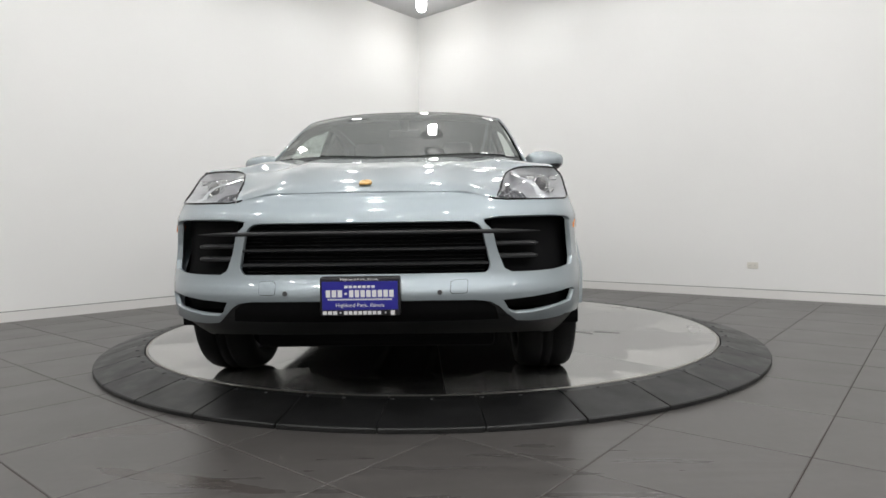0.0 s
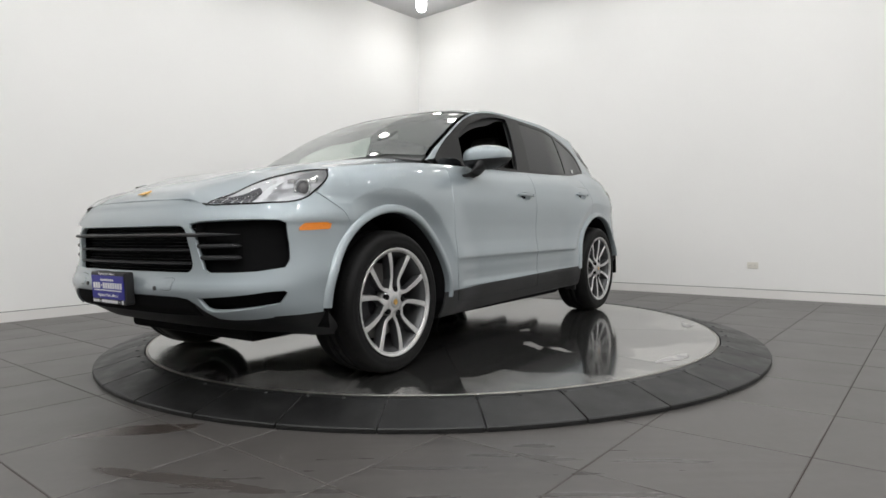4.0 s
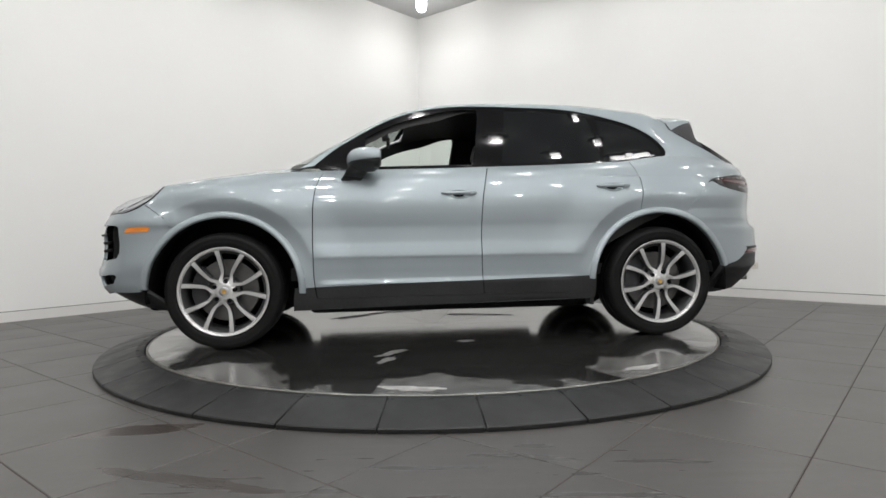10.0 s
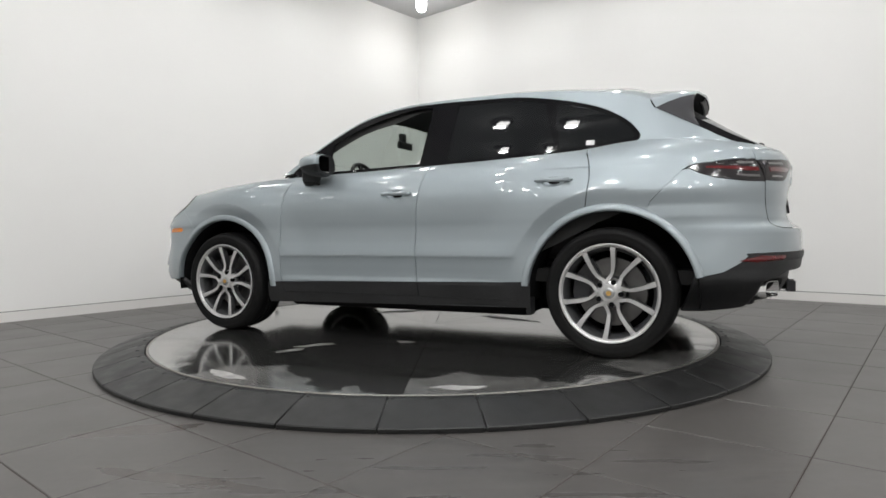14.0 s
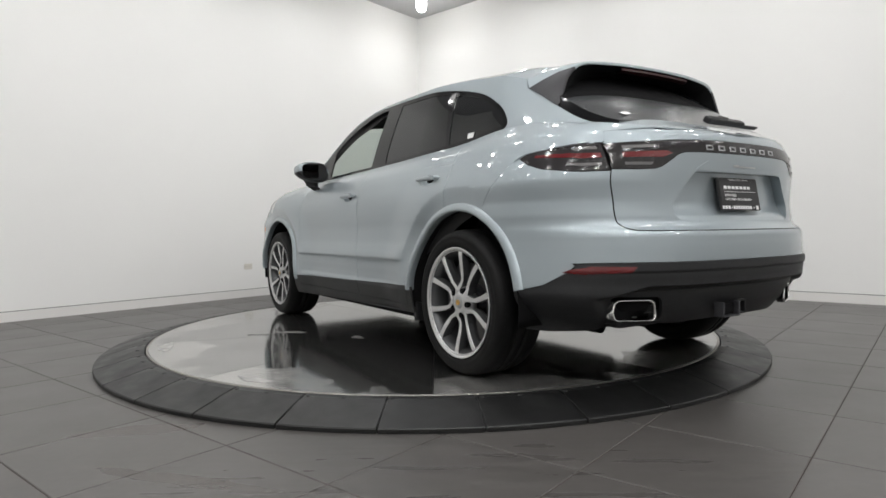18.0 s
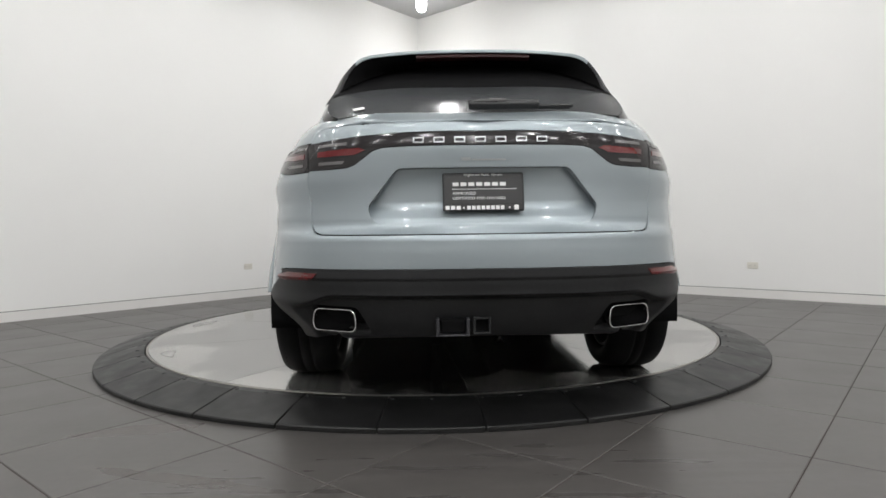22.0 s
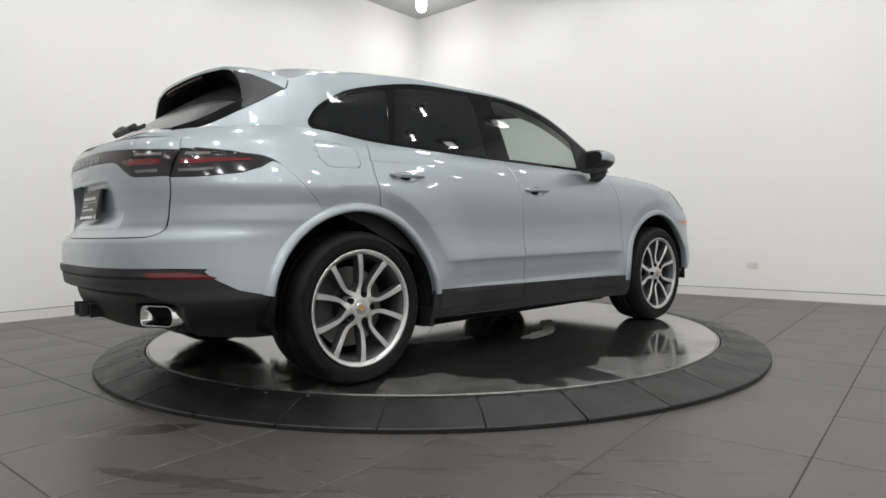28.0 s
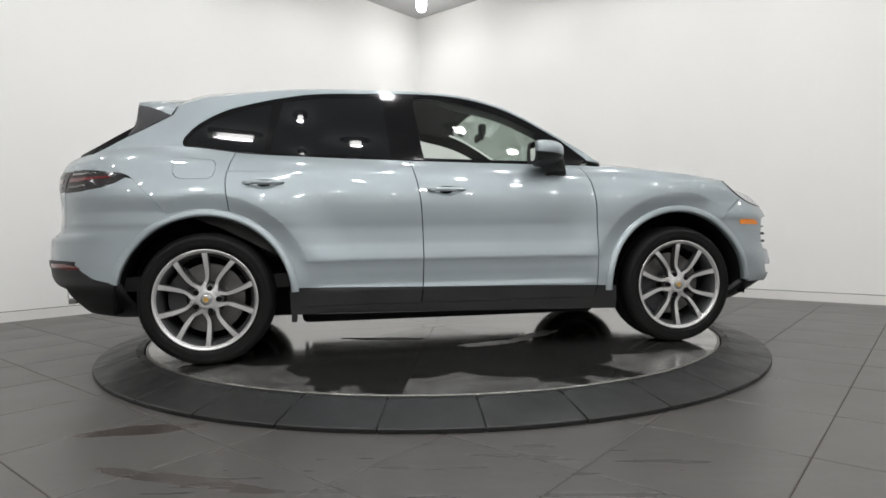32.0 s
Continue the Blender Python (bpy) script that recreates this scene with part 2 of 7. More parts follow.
# ---- the turntable ----
def ring_and_disc():
    ring = new("turntable_surround")
    tagged(ring, "low round ramp of black rubber tiles round the turntable", "turntable ramp")
    part("ring_bed", lathe_bm([(2.055, 0.0), (2.325, 0.0), (2.325, 0.012), (2.14, 0.068), (2.055, 0.070)], 132), M_RINGBED, ring)
    n, gap = 33, 0.0075
    step = math.tau / n
    a_start = radians(-84.1)
    pts = [(2.052, 0.060), (2.052, 0.0775), (2.056, 0.079), (2.075, 0.079), (2.10, 0.078), (2.333, 0.024), (2.338, 0.019), (2.338, 0.001), (2.325, 0.001)]
    bm = lathe_bm(pts, 6, gap / 2.2 / 2, step - gap / 2.2 / 2)
    bmesh.ops.bevel(bm, geom=[e for e in bm.edges if len(e.link_faces) == 2 and e.calc_face_angle(0) > 1.3], offset=0.0015, segments=1, affect="EDGES")
    me = bpy.data.meshes.new("ramp_tile")
    bm.to_mesh(me)
    bm.free()
    me.materials.append(M_RINGTILE)
    screw = bpy.data.meshes.new("screw")
    b2 = merge(cyl_bm(0.0105, 0.009, 0.004, 14), cyl_bm(0.004, 0.004, 0.0045, 6))
    b2.to_mesh(screw)
    b2.free()
    screw.materials.append(M_SLOT)
    for i in range(n):
        ob = new("ramp_tile", me)
        ob.parent = ring
        ob.rotation_euler = (0, 0, a_start + i * step)
        for k, da in enumerate((0.06, 0.5)):
            s = new("screw", screw)
            s.parent = ob
            a = da * step
            s.location = (2.093 * math.cos(a), 2.093 * math.sin(a), 0.0795)
    disc = new("turntable_disc")
    tagged(disc, "round polished grey turntable platform, wet in patches, turning with the car", "turntable")
    part("platform", lathe_bm([(0.0, 0.0), (2.03, 0.0), (2.03, 0.062), (0.0, 0.062)], 132, closed=False), M_RINGBED, disc)
    part("edge_rim", lathe_bm([(2.030, 0.02), (2.043, 0.02), (2.043, 0.0772), (2.041, DISC_Z), (2.032, DISC_Z), (2.030, 0.0772)], 160), M_STEELRIM, disc, "thin steel rim")
    r0, r1, g = 0.10, 2.0285, 0.0016
    sb = bmesh.new()
    half = math.pi / 10
    K = 12
    loop = []
    for k in range(K + 1):
        a = -half + 2 * half * k / K
        a = max(-half + g / r1, min(half - g / r1, a))
        loop.append((r1 * math.cos(a), r1 * math.sin(a)))
    for k in range(4, -1, -1):
        a = (-half + 2 * half * k / 4) * (1 - g / r0 / half)
        loop.append((r0 * math.cos(a), r0 * math.sin(a)))
    top = [sb.verts.new((x, y, DISC_Z)) for x, y in loop]
    bot = [sb.verts.new((x, y, 0.0625)) for x, y in loop]
    sb.faces.new(top)
    for k in range(len(loop)):
        sb.faces.new((top[k], bot[k], bot[(k + 1) % len(loop)], top[(k + 1) % len(loop)]))
    bmesh.ops.recalc_face_normals(sb, faces=sb.faces)
    sm = bpy.data.meshes.new("disc_sector")
    sb.to_mesh(sm)
    sb.free()
    sm.materials.append(M_DISC)
    for i in range(10):
        ob = new("disc_sector", sm)
        ob.parent = disc
        ob.rotation_euler = (0, 0, radians(22 + 36 * i))
    part("centre_cap", lathe_bm([(0.0, 0.0625), (0.097, 0.0625), (0.097, 0.0782), (0.095, DISC_Z), (0.0, DISC_Z)], 48, closed=False), M_DISC, disc)
    return disc


def wet_disc_material():
    """Brushed steel platform: each plate's grain sheen painted as its own tone, a damp film, and pale dried haze
    towards the rim.
    """
    m = bpy.data.materials.new("brushed_damp_platform")
    m.use_nodes = True
    nt = m.node_tree
    b = nt.nodes["Principled BSDF"]

    def node(kind, **kw):
        n = nt.nodes.new(kind)
        for k, v in kw.items():
            n.inputs[k].default_value = v
        return n

    def calc(op, a, c):
        n = nt.nodes.new("ShaderNodeMath")
        n.operation = op
        for i, v in enumerate((a, c)):
            if isinstance(v, (int, float)):
                n.inputs[i].default_value = v
            else:
                nt.links.new(v, n.inputs[i])
        return n.outputs[0]

    def span(v, a, c, lo, hi):
        n = node("ShaderNodeMapRange")
        for k, q in (("From Min", a), ("From Max", c), ("To Min", lo), ("To Max", hi)):
            n.inputs[k].default_value = q
        nt.links.new(v, n.inputs["Value"])
        return n.outputs["Result"]

    def blend(fac, x, y, kind="RGBA"):
        n = nt.nodes.new("ShaderNodeMix")
        n.data_type = kind
        sock = {"RGBA": (6, 7, 2), "FLOAT": (2, 3, 0)}[kind]
        nt.links.new(fac, n.inputs[0])
        for i, v in ((sock[0], x), (sock[1], y)):
            if isinstance(v, (int, float, tuple)):
                n.inputs[i].default_value = v
            else:
                nt.links.new(v, n.inputs[i])
        return n.outputs[sock[2]]

    co = nt.nodes.new("ShaderNodeTexCoord")
    n1 = node("ShaderNodeTexNoise", Scale=1.5, Detail=8, Distortion=0.7)
    n2 = node("ShaderNodeTexNoise", Scale=30, Detail=4)
    n3 = node("ShaderNodeTexNoise", Scale=5.0, Detail=6, Distortion=1.2)
    for n in (n1, n2, n3):
        nt.links.new(co.outputs["Object"], n.inputs["Vector"])
    ln = nt.nodes.new("ShaderNodeVectorMath")
    ln.operation = "LENGTH"
    nt.links.new(co.outputs["Object"], ln.inputs[0])
    # pale dried haze: likelier towards the rim, with a sharp tide line
    rim = span(ln.outputs["Value"], 0.9, 2.03, -0.30, 0.04)
    level = calc("ADD", n1.outputs["Fac"], rim)
    haze = span(level, 0.545, 0.56, 0.0, 1.0)
    tide = calc("MULTIPLY", span(level, 0.535, 0.552, 0.0, 1.0), span(level, 0.585, 0.556, 0.0, 1.0))
    haze = calc("MULTIPLY", haze, span(n3.outputs["Fac"], 0.35, 0.6, 0.45, 1.0))
    haze = calc("MAXIMUM", haze, calc("MULTIPLY", tide, 0.9))
    info = nt.nodes.new("ShaderNodeObjectInfo")
    # base tone per plate imitates how differently ground plates catch the light
    tone = span(info.outputs["Random"], 0.0, 1.0, 0.82, 1.12)
    tint = nt.nodes.new("ShaderNodeVectorMath")
    tint.operation = "SCALE"
    tint.inputs[0].default_value = (0.37, 0.368, 0.359)
    nt.links.new(tone, tint.inputs["Scale"])
    nt.links.new(blend(haze, tint.outputs[0], (0.56, 0.553, 0.535, 1)), b.inputs["Base Color"])
    shine = span(info.outputs["Random"], 0.0, 1.0, 0.12, 0.055)
    nt.links.new(blend(haze, shine, 0.24, "FLOAT"), b.inputs["Roughness"])
    nt.links.new(span(haze, 0.0, 1.0, 0.94, 0.82), b.inputs["Metallic"])
    b.inputs["IOR"].default_value = 1.6
    bp = node("ShaderNodeBump", Strength=0.04, Distance=0.001)
    nt.links.new(n2.outputs["Fac"], bp.inputs["Height"])
    nt.links.new(bp.outputs[0], b.inputs["Normal"])
    return m


M_DISC = wet_disc_material()


def damp_reflection_tiles(m):
    """Mopped streaks and two wet smears before the turntable, the car's dark reflection in them painted brown."""
    nt = m.node_tree
    b = nt.nodes["Principled BSDF"]
    geo = nt.nodes.new("ShaderNodeNewGeometry")

    def calc(op, a, c=0.0):
        n = nt.nodes.new("ShaderNodeMath")
        n.operation = op
        for i, v in enumerate((a, c)):
            if isinstance(v, (int, float)):
                n.inputs[i].default_value = v
            else:
                nt.links.new(v, n.inputs[i])
        return n.outputs[0]

    def span(v, a, c, lo, hi):
        n = nt.nodes.new("ShaderNodeMapRange")
        n.interpolation_type = "SMOOTHSTEP"
        for k, q in (("From Min", a), ("From Max", c), ("To Min", lo), ("To Max", hi)):
            n.inputs[k].default_value = q
        nt.links.new(v, n.inputs["Value"])
        return n.outputs["Result"]

    def ellipse(cx, cy, rx, ry, deg):
        """1 at the centre, 0 on the edge, measured on the floor."""
        mp = nt.nodes.new("ShaderNodeMapping")
        mp.vector_type = "TEXTURE"
        mp.inputs["Location"].default_value = (cx, cy, 0)
        mp.inputs["Rotation"].default_value = (0, 0, radians(deg))
        mp.inputs["Scale"].default_value = (rx, ry, 1e6)
        nt.links.new(geo.outputs["Position"], mp.inputs["Vector"])
        ln = nt.nodes.new("ShaderNodeVectorMath")
        ln.operation = "LENGTH"
        nt.links.new(mp.outputs[0], ln.inputs[0])
        return calc("SUBTRACT", 1.0, ln.outputs["Value"])

    def streaks(sx, sy, detail):
        mp = nt.nodes.new("ShaderNodeMapping")
        mp.inputs["Rotation"].default_value = (0, 0, radians(2))
        mp.inputs["Scale"].default_value = (sx, sy, 1)
        nt.links.new(geo.outputs["Position"], mp.inputs["Vector"])
        n = nt.nodes.new("ShaderNodeTexNoise")
        n.inputs["Scale"].default_value, n.inputs["Detail"].default_value = 1.0, detail
        nt.links.new(mp.outputs[0], n.inputs["Vector"])
        return n.outputs["Fac"]

    st, rag = streaks(2.0, 18.0, 8), streaks(6.0, 13.0, 8)
    zone = span(ellipse(0.15, -2.95, 1.45, 0.72, 0), -0.05, 0.35, 0.0, 1.0)
    wet = None
    for e, k in (((-1.21, -2.235, 0.30, 0.085, 14), 0.75), ((-0.82, -2.76, 0.46, 0.050, -17), 0.40)):
        v = calc("MULTIPLY", k, span(calc("ADD", ellipse(*e), calc("MULTIPLY", calc("SUBTRACT", rag, 0.5), 1.1)), 0.05, 0.35, 0.0, 1.0))
        wet = v if wet is None else calc("MAXIMUM", wet, v)
    tone = calc("ADD", 1.0, calc("MULTIPLY", zone, span(st, 0.3, 0.7, -0.07, 0.10)))
    old = b.inputs["Base Color"].links[0].from_socket
    sc = nt.nodes.new("ShaderNodeVectorMath")
    sc.operation = "SCALE"
    nt.links.new(old, sc.inputs[0])
    nt.links.new(tone, sc.inputs["Scale"])
    mx = nt.nodes.new("ShaderNodeMix")
    mx.data_type = "RGBA"
    nt.links.new(wet, mx.inputs[0])
    nt.links.new(sc.outputs[0], mx.inputs[6])
    # dark brown stands in for the car mirrored in the wet smears
    mx.inputs[7].default_value = (0.040, 0.031, 0.026, 1)
    nt.links.new(mx.outputs[2], b.inputs["Base Color"])
    src = b.inputs["Roughness"].links
    base_r = src[0].from_socket if src else b.inputs["Roughness"].default_value
    r = calc("ADD", base_r, calc("MULTIPLY", zone, span(st, 0.3, 0.7, -0.08, 0.04)))
    r = calc("MULTIPLY", r, calc("SUBTRACT", 1.0, calc("MULTIPLY", wet, 0.55)))
    nt.links.new(r, b.inputs["Roughness"])


damp_reflection_tiles(M_TILE)

# ---- car materials ----
def paint_material():
    m = mat("silver_blue_metallic_paint", (0.304, 0.348, 0.370), 0.42, metal=0.50, coat=1.0, stain=0.025, stain_scale=1.2, bump=0.02, bump_scale=900, coat_rough=0.02)
    return m


M_PAINT = paint_material()
M_BLACK = mat("black_textured_plastic", (0.016, 0.0165, 0.0175), 0.48, grain=0.12, scale=60, bump=0.12, bump_scale=700, stain=0.25, stain_scale=4, ior=1.42)
M_GLOSSBLACK = mat("gloss_black_trim", (0.006, 0.006, 0.007), 0.07, ior=1.34)
M_FIN = mat("satin_black_fin", (0.028, 0.028, 0.032), 0.42, ior=1.4)
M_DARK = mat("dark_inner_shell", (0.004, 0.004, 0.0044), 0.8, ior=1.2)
M_TINT = mat("dark_tinted_glass", (0.008, 0.009, 0.010), 0.03, ior=1.43)
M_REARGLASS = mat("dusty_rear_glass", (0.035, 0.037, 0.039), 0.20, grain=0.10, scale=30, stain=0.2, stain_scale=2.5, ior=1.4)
M_RUBBER = mat("tyre_rubber", (0.0045, 0.0045, 0.0046), 0.6, grain=0.15, scale=50, stain=0.3, stain_scale=6, bump=0.08, bump_scale=300, ior=1.28)
M_SILVER = mat("machined_wheel_face", (0.60, 0.60, 0.60), 0.31, metal=0.75, bump=0.03, bump_scale=600)
M_WHEELGREY = mat("grey_wheel_paint", (0.085, 0.087, 0.09), 0.35, metal=0.6)
M_WHEELBRIGHT = mat("silver_wheel_barrel", (0.42, 0.43, 0.44), 0.32, metal=0.9)
M_BRAKE = mat("brake_disc_steel", (0.17, 0.167, 0.164), 0.42, metal=1.0, stain=0.15, stain_scale=9)
M_CALIPER = mat("dark_caliper", (0.05, 0.05, 0.055), 0.4, metal=0.3)
M_MIRROR = mat("mirror_glass", (0.62, 0.63, 0.64), 0.02, metal=1.0)
M_CHROME = mat("chrome", (0.82, 0.82, 0.82), 0.10, metal=1.0)
M_GOLD = mat("gold_badge", (0.62, 0.38, 0.12), 0.35, metal=0.7, grain=0.4, scale=120)
M_AMBER = mat("amber_marker_lens", (0.75, 0.22, 0.015), 0.18, coat=0.8, grain=0.12, scale=120)
M_RED = mat("red_reflector", (0.11, 0.005, 0.007), 0.15, coat=1.0, grain=0.15, scale=150)
M_DARKRED = mat("dark_red_lens", (0.12, 0.010, 0.012), 0.12, coat=1.0)
M_SMOKE = mat("smoked_lamp_glass", (0.022, 0.020, 0.021), 0.13)
M_LENSGREY = mat("grey_lamp_bar", (0.12, 0.115, 0.115), 0.25, coat=0.5)
M_LEATHER = mat("black_leather", (0.016, 0.015, 0.015), 0.5, bump=0.1, bump_scale=260)
M_CABIN = mat("black_cabin_plastic", (0.012, 0.012, 0.012), 0.65, bump=0.06, bump_scale=300)
M_PLATEBLUE = mat("blue_plate_print", (0.022, 0.022, 0.26), 0.3, stain=0.05, stain_scale=8)
M_PLATEBLACK = mat("black_plate_print", (0.015, 0.015, 0.016), 0.35)
M_LETTER = mat("white_print", (0.75, 0.75, 0.75), 0.45)
M_PAPER = mat("white_sticker_paper", (0.72, 0.72, 0.72), 0.6)


def glass_material():
    """Clear window pane: tinted see-through sheet with a mirror film that grows at a flat angle."""
    m = bpy.data.materials.new("clear_window_glass")
    m.use_nodes = True
    nt = m.node_tree
    nt.nodes.remove(nt.nodes["Principled BSDF"])
    out = nt.nodes["Material Output"]
    tr = nt.nodes.new("ShaderNodeBsdfTransparent")
    tr.inputs[0].default_value = (0.87, 0.95, 0.90, 1)
    gl = nt.nodes.new("ShaderNodeBsdfGlossy")
    gl.inputs["Roughness"].default_value = 0.02
    lw = nt.nodes.new("ShaderNodeLayerWeight")
    lw.inputs["Blend"].default_value = 0.5
    pw = nt.nodes.new("ShaderNodeMath")
    pw.operation = "POWER"
    pw.inputs[1].default_value = 3.2
    nt.links.new(lw.outputs["Facing"], pw.inputs[0])
    fr = nt.nodes.new("ShaderNodeMath")
    fr.name = "film"
    fr.operation = "MULTIPLY_ADD"
    fr.inputs[1].default_value = 0.80
    fr.inputs[2].default_value = 0.07
    nt.links.new(pw.outputs[0], fr.inputs[0])
    mx = nt.nodes.new("ShaderNodeMixShader")
    nt.links.new(fr.outputs[0], mx.inputs[0])
    nt.links.new(tr.outputs[0], mx.inputs[1])
    nt.links.new(gl.outputs[0], mx.inputs[2])
    nt.links.new(mx.outputs[0], out.inputs["Surface"])
    return m


M_GLASS = glass_material()


def screen_glass():
    """Laminated screen: clear sheet, mirror film and a dusty diffuse film with the ceiling's reflection painted in."""
    m = glass_material()
    m.name = "laminated_windscreen_glass"
    nt = m.node_tree
    nt.nodes["Transparent BSDF"].inputs[0].default_value = (0.72, 0.80, 0.75, 1)
    nt.nodes["film"].inputs[2].default_value = 0.11
    # pale diffuse share, mostly standing in for the ceiling mirrored in the screen
    dust_glare = nt.nodes.new("ShaderNodeBsdfDiffuse")
    dust_glare.inputs[0].default_value = (0.62, 0.66, 0.64, 1)
    mx = nt.nodes.new("ShaderNodeMixShader")
    mx.inputs[0].default_value = 0.15
    nt.links.new(nt.nodes["Mix Shader"].outputs[0], mx.inputs[1])
    nt.links.new(dust_glare.outputs[0], mx.inputs[2])
    nt.links.new(mx.outputs[0], nt.nodes["Material Output"].inputs["Surface"])
    return m


M_SCREEN = screen_glass()


# ---- curves and panels ----
def curve(pts):
    """A smooth function through (x, y) pairs."""
    pts = sorted(pts)
    xs, ys = [p[0] for p in pts], [p[1] for p in pts]
    n = len(xs)
    sl = [(ys[i + 1] - ys[i]) / (xs[i + 1] - xs[i]) for i in range(n - 1)]
    ms = [sl[0]] + [(sl[i - 1] * (xs[i + 1] - xs[i]) + sl[i] * (xs[i] - xs[i - 1])) / (xs[i + 1] - xs[i - 1]) for i in range(1, n - 1)] + [sl[-1]]

    def f(x):
        if x <= xs[0]:
            return ys[0] + (x - xs[0]) * ms[0]
        if x >= xs[-1]:
            return ys[-1] + (x - xs[-1]) * ms[-1]
        i = 0
        while x > xs[i + 1]:
            i += 1
        h = xs[i + 1] - xs[i]
        u = (x - xs[i]) / h
        return ((2 * u**3 - 3 * u**2 + 1) * ys[i] + (u**3 - 2 * u**2 + u) * h * ms[i]
                + (3 * u**2 - 2 * u**3) * ys[i + 1] + (u**3 - u**2) * h * ms[i + 1])
    return f


def sstep(a, b, x):
    t = max(0.0, min(1.0, (x - a) / (b - a)))
    return t * t * (3 - 2 * t)


XA, ZA = 1.4475, 0.372            # axles
ZBELT = curve([(2.33, 0.905), (2.30, 0.908), (2.22, 0.915), (2.15, 0.948), (2.05, 0.993), (1.95, 1.034), (1.88, 1.047), (1.81, 1.058), (1.5, 1.095), (1.2, 1.128), (0.84, 1.148),
               (0.3, 1.160), (-0.27, 1.173), (-0.87, 1.192), (-1.25, 1.214), (-1.57, 1.252), (-1.9, 1.240), (-2.1, 1.215), (-2.25, 1.192), (-2.35, 1.175), (-2.42, 1.162)])
DOOR = curve([(0.20, 0.89), (0.25, 0.912), (0.30, 0.930), (0.36, 0.942), (0.392, 0.949), (0.405, 0.951), (0.415, 0.9490), (0.432, 0.9445), (0.46, 0.9440), (0.52, 0.9470), (0.57, 0.9510), (0.584, 0.9535), (0.594, 0.9582), (0.600, 0.9596), (0.606, 0.9592), (0.62, 0.9572),
              (0.66, 0.9500), (0.70, 0.9430), (0.735, 0.9400), (0.765, 0.9395), (0.82, 0.9430), (0.87, 0.9455), (0.91, 0.9455), (0.95, 0.9415), (1.0, 0.930), (1.05, 0.914), (1.09, 0.895), (1.13, 0.862), (1.165, 0.818)])
XF = curve([(0.20, 2.138), (0.25, 2.238), (0.30, 2.293), (0.36, 2.338), (0.40, 2.373), (0.45, 2.394), (0.48, 2.402), (0.50, 2.403), (0.52, 2.396), (0.55, 2.380), (0.60, 2.369), (0.66, 2.368), (0.72, 2.372), (0.78, 2.368),
            (0.82, 2.354), (0.85, 2.335), (0.88, 2.314), (0.908, 2.302), (0.93, 2.245), (0.98, 2.136), (1.04, 2.030), (1.08, 1.930), (1.12, 1.850), (1.2, 1.820)])
XR = curve([(0.20, -2.180), (0.25, -2.280), (0.30, -2.370), (0.36, -2.425), (0.45, -2.465), (0.50, -2.468), (0.55, -2.464), (0.62, -2.466), (0.69, -2.465), (0.72, -2.461), (0.735, -2.450), (0.748, -2.428),
            (0.765, -2.410), (0.80, -2.401), (0.90, -2.395), (1.0, -2.404), (1.08, -2.408), (1.13, -2.396), (1.165, -2.380), (1.2, -2.340), (1.25, -2.250)])
ARCHSIDE = curve([(0.20, 0.905), (0.28, 0.935), (0.36, 0.944), (0.45, 0.950), (0.55, 0.950), (0.65, 0.945), (0.72, 0.9405), (0.78, 0.9400)])
X0F, X0R, NX, NXR, NY = 1.75, -1.60, 2.9, 2.5, 2.92


def wide(x, z):
    """Half width of the body's flank, without its rounded ends."""
    zb = ZBELT(x)
    zz = z if z < 0.8 else 0.8 + (z - 0.8) * 0.365 / max(0.2, zb - 0.8)
    if 0.45 < z < 0.75:
        zz += 0.020 * sstep(0.44, 0.52, z) * sstep(0.75, 0.66, z)
    y = DOOR(zz)
    if z < 0.78:
        near = min(math.hypot(x - XA, z - ZA), math.hypot(x + XA, z - ZA))
        w = sstep(0.68, 0.545, near) * sstep(0.78, 0.70, z)
        y += (ARCHSIDE(z) - y) * w
    up = max(0.0, (zz - 0.8) / 0.365)
    y -= up * 0.065 * sstep(-0.8, -1.65, x)
    y += up * up * 0.055 * sstep(0.75, 1.6, x)
    if z < 1.1:
        for xa in (XA, -XA):
            d = math.hypot(x - xa, z - ZA)
            y += 0.024 * sstep(0.86, 0.585, d) * sstep(0.15, 0.4, z)
            y -= 0.020 * (0.75 * max(0.0, min(1.0, (0.597 - d) / 0.085)) + 0.25 * sstep(0.603, 0.512, d)) * sstep(0.42, 0.70, z)
    return y


def slim(x, z):
    """How much the front wings draw in towards the lamps and the lower lip."""
    return 1 - sstep(1.40, 1.92, x) * (0.064 * sstep(0.79, 0.92, z) + 0.014 * sstep(0.58, 0.46, z))


def side_y(x, z):
    if x > X0F:
        t = min(1.0, max(0.0, (x - X0F) / (XF(z) - X0F)))
        return slim(x, z) * wide(X0F, z) * max(0.0, 1 - t**NX) ** (1 / NY)
    if x < X0R:
        t = min(1.0, max(0.0, (x - X0R) / (XR(z) - X0R)))
        return wide(X0R, z) * max(0.0, 1 - t**NXR) ** (1 / NY)
    return wide(x, z) * slim(x, z)


def SIDE(x, z):
    return Vector((x, side_y(x, z), z))


def end_point(phi, z, x0, xend, nx=NX):
    """A point of the rounded nose or tail; phi from -90 to 90 degrees across it."""
    w = wide(x0, z)
    s, c = abs(math.sin(phi)), max(0.0, math.cos(phi))
    return Vector((x0 + (xend(z) - x0) * c ** (2 / nx), math.copysign(w * s ** (2 / NY), phi), z))


def NOSE(phi, z):
    p = end_point(phi, z, X0F, XF)
    p.y *= slim(p.x, z)
    return p


def TAIL(phi, z):
    return end_point(phi, z, X0R, XR, NXR)


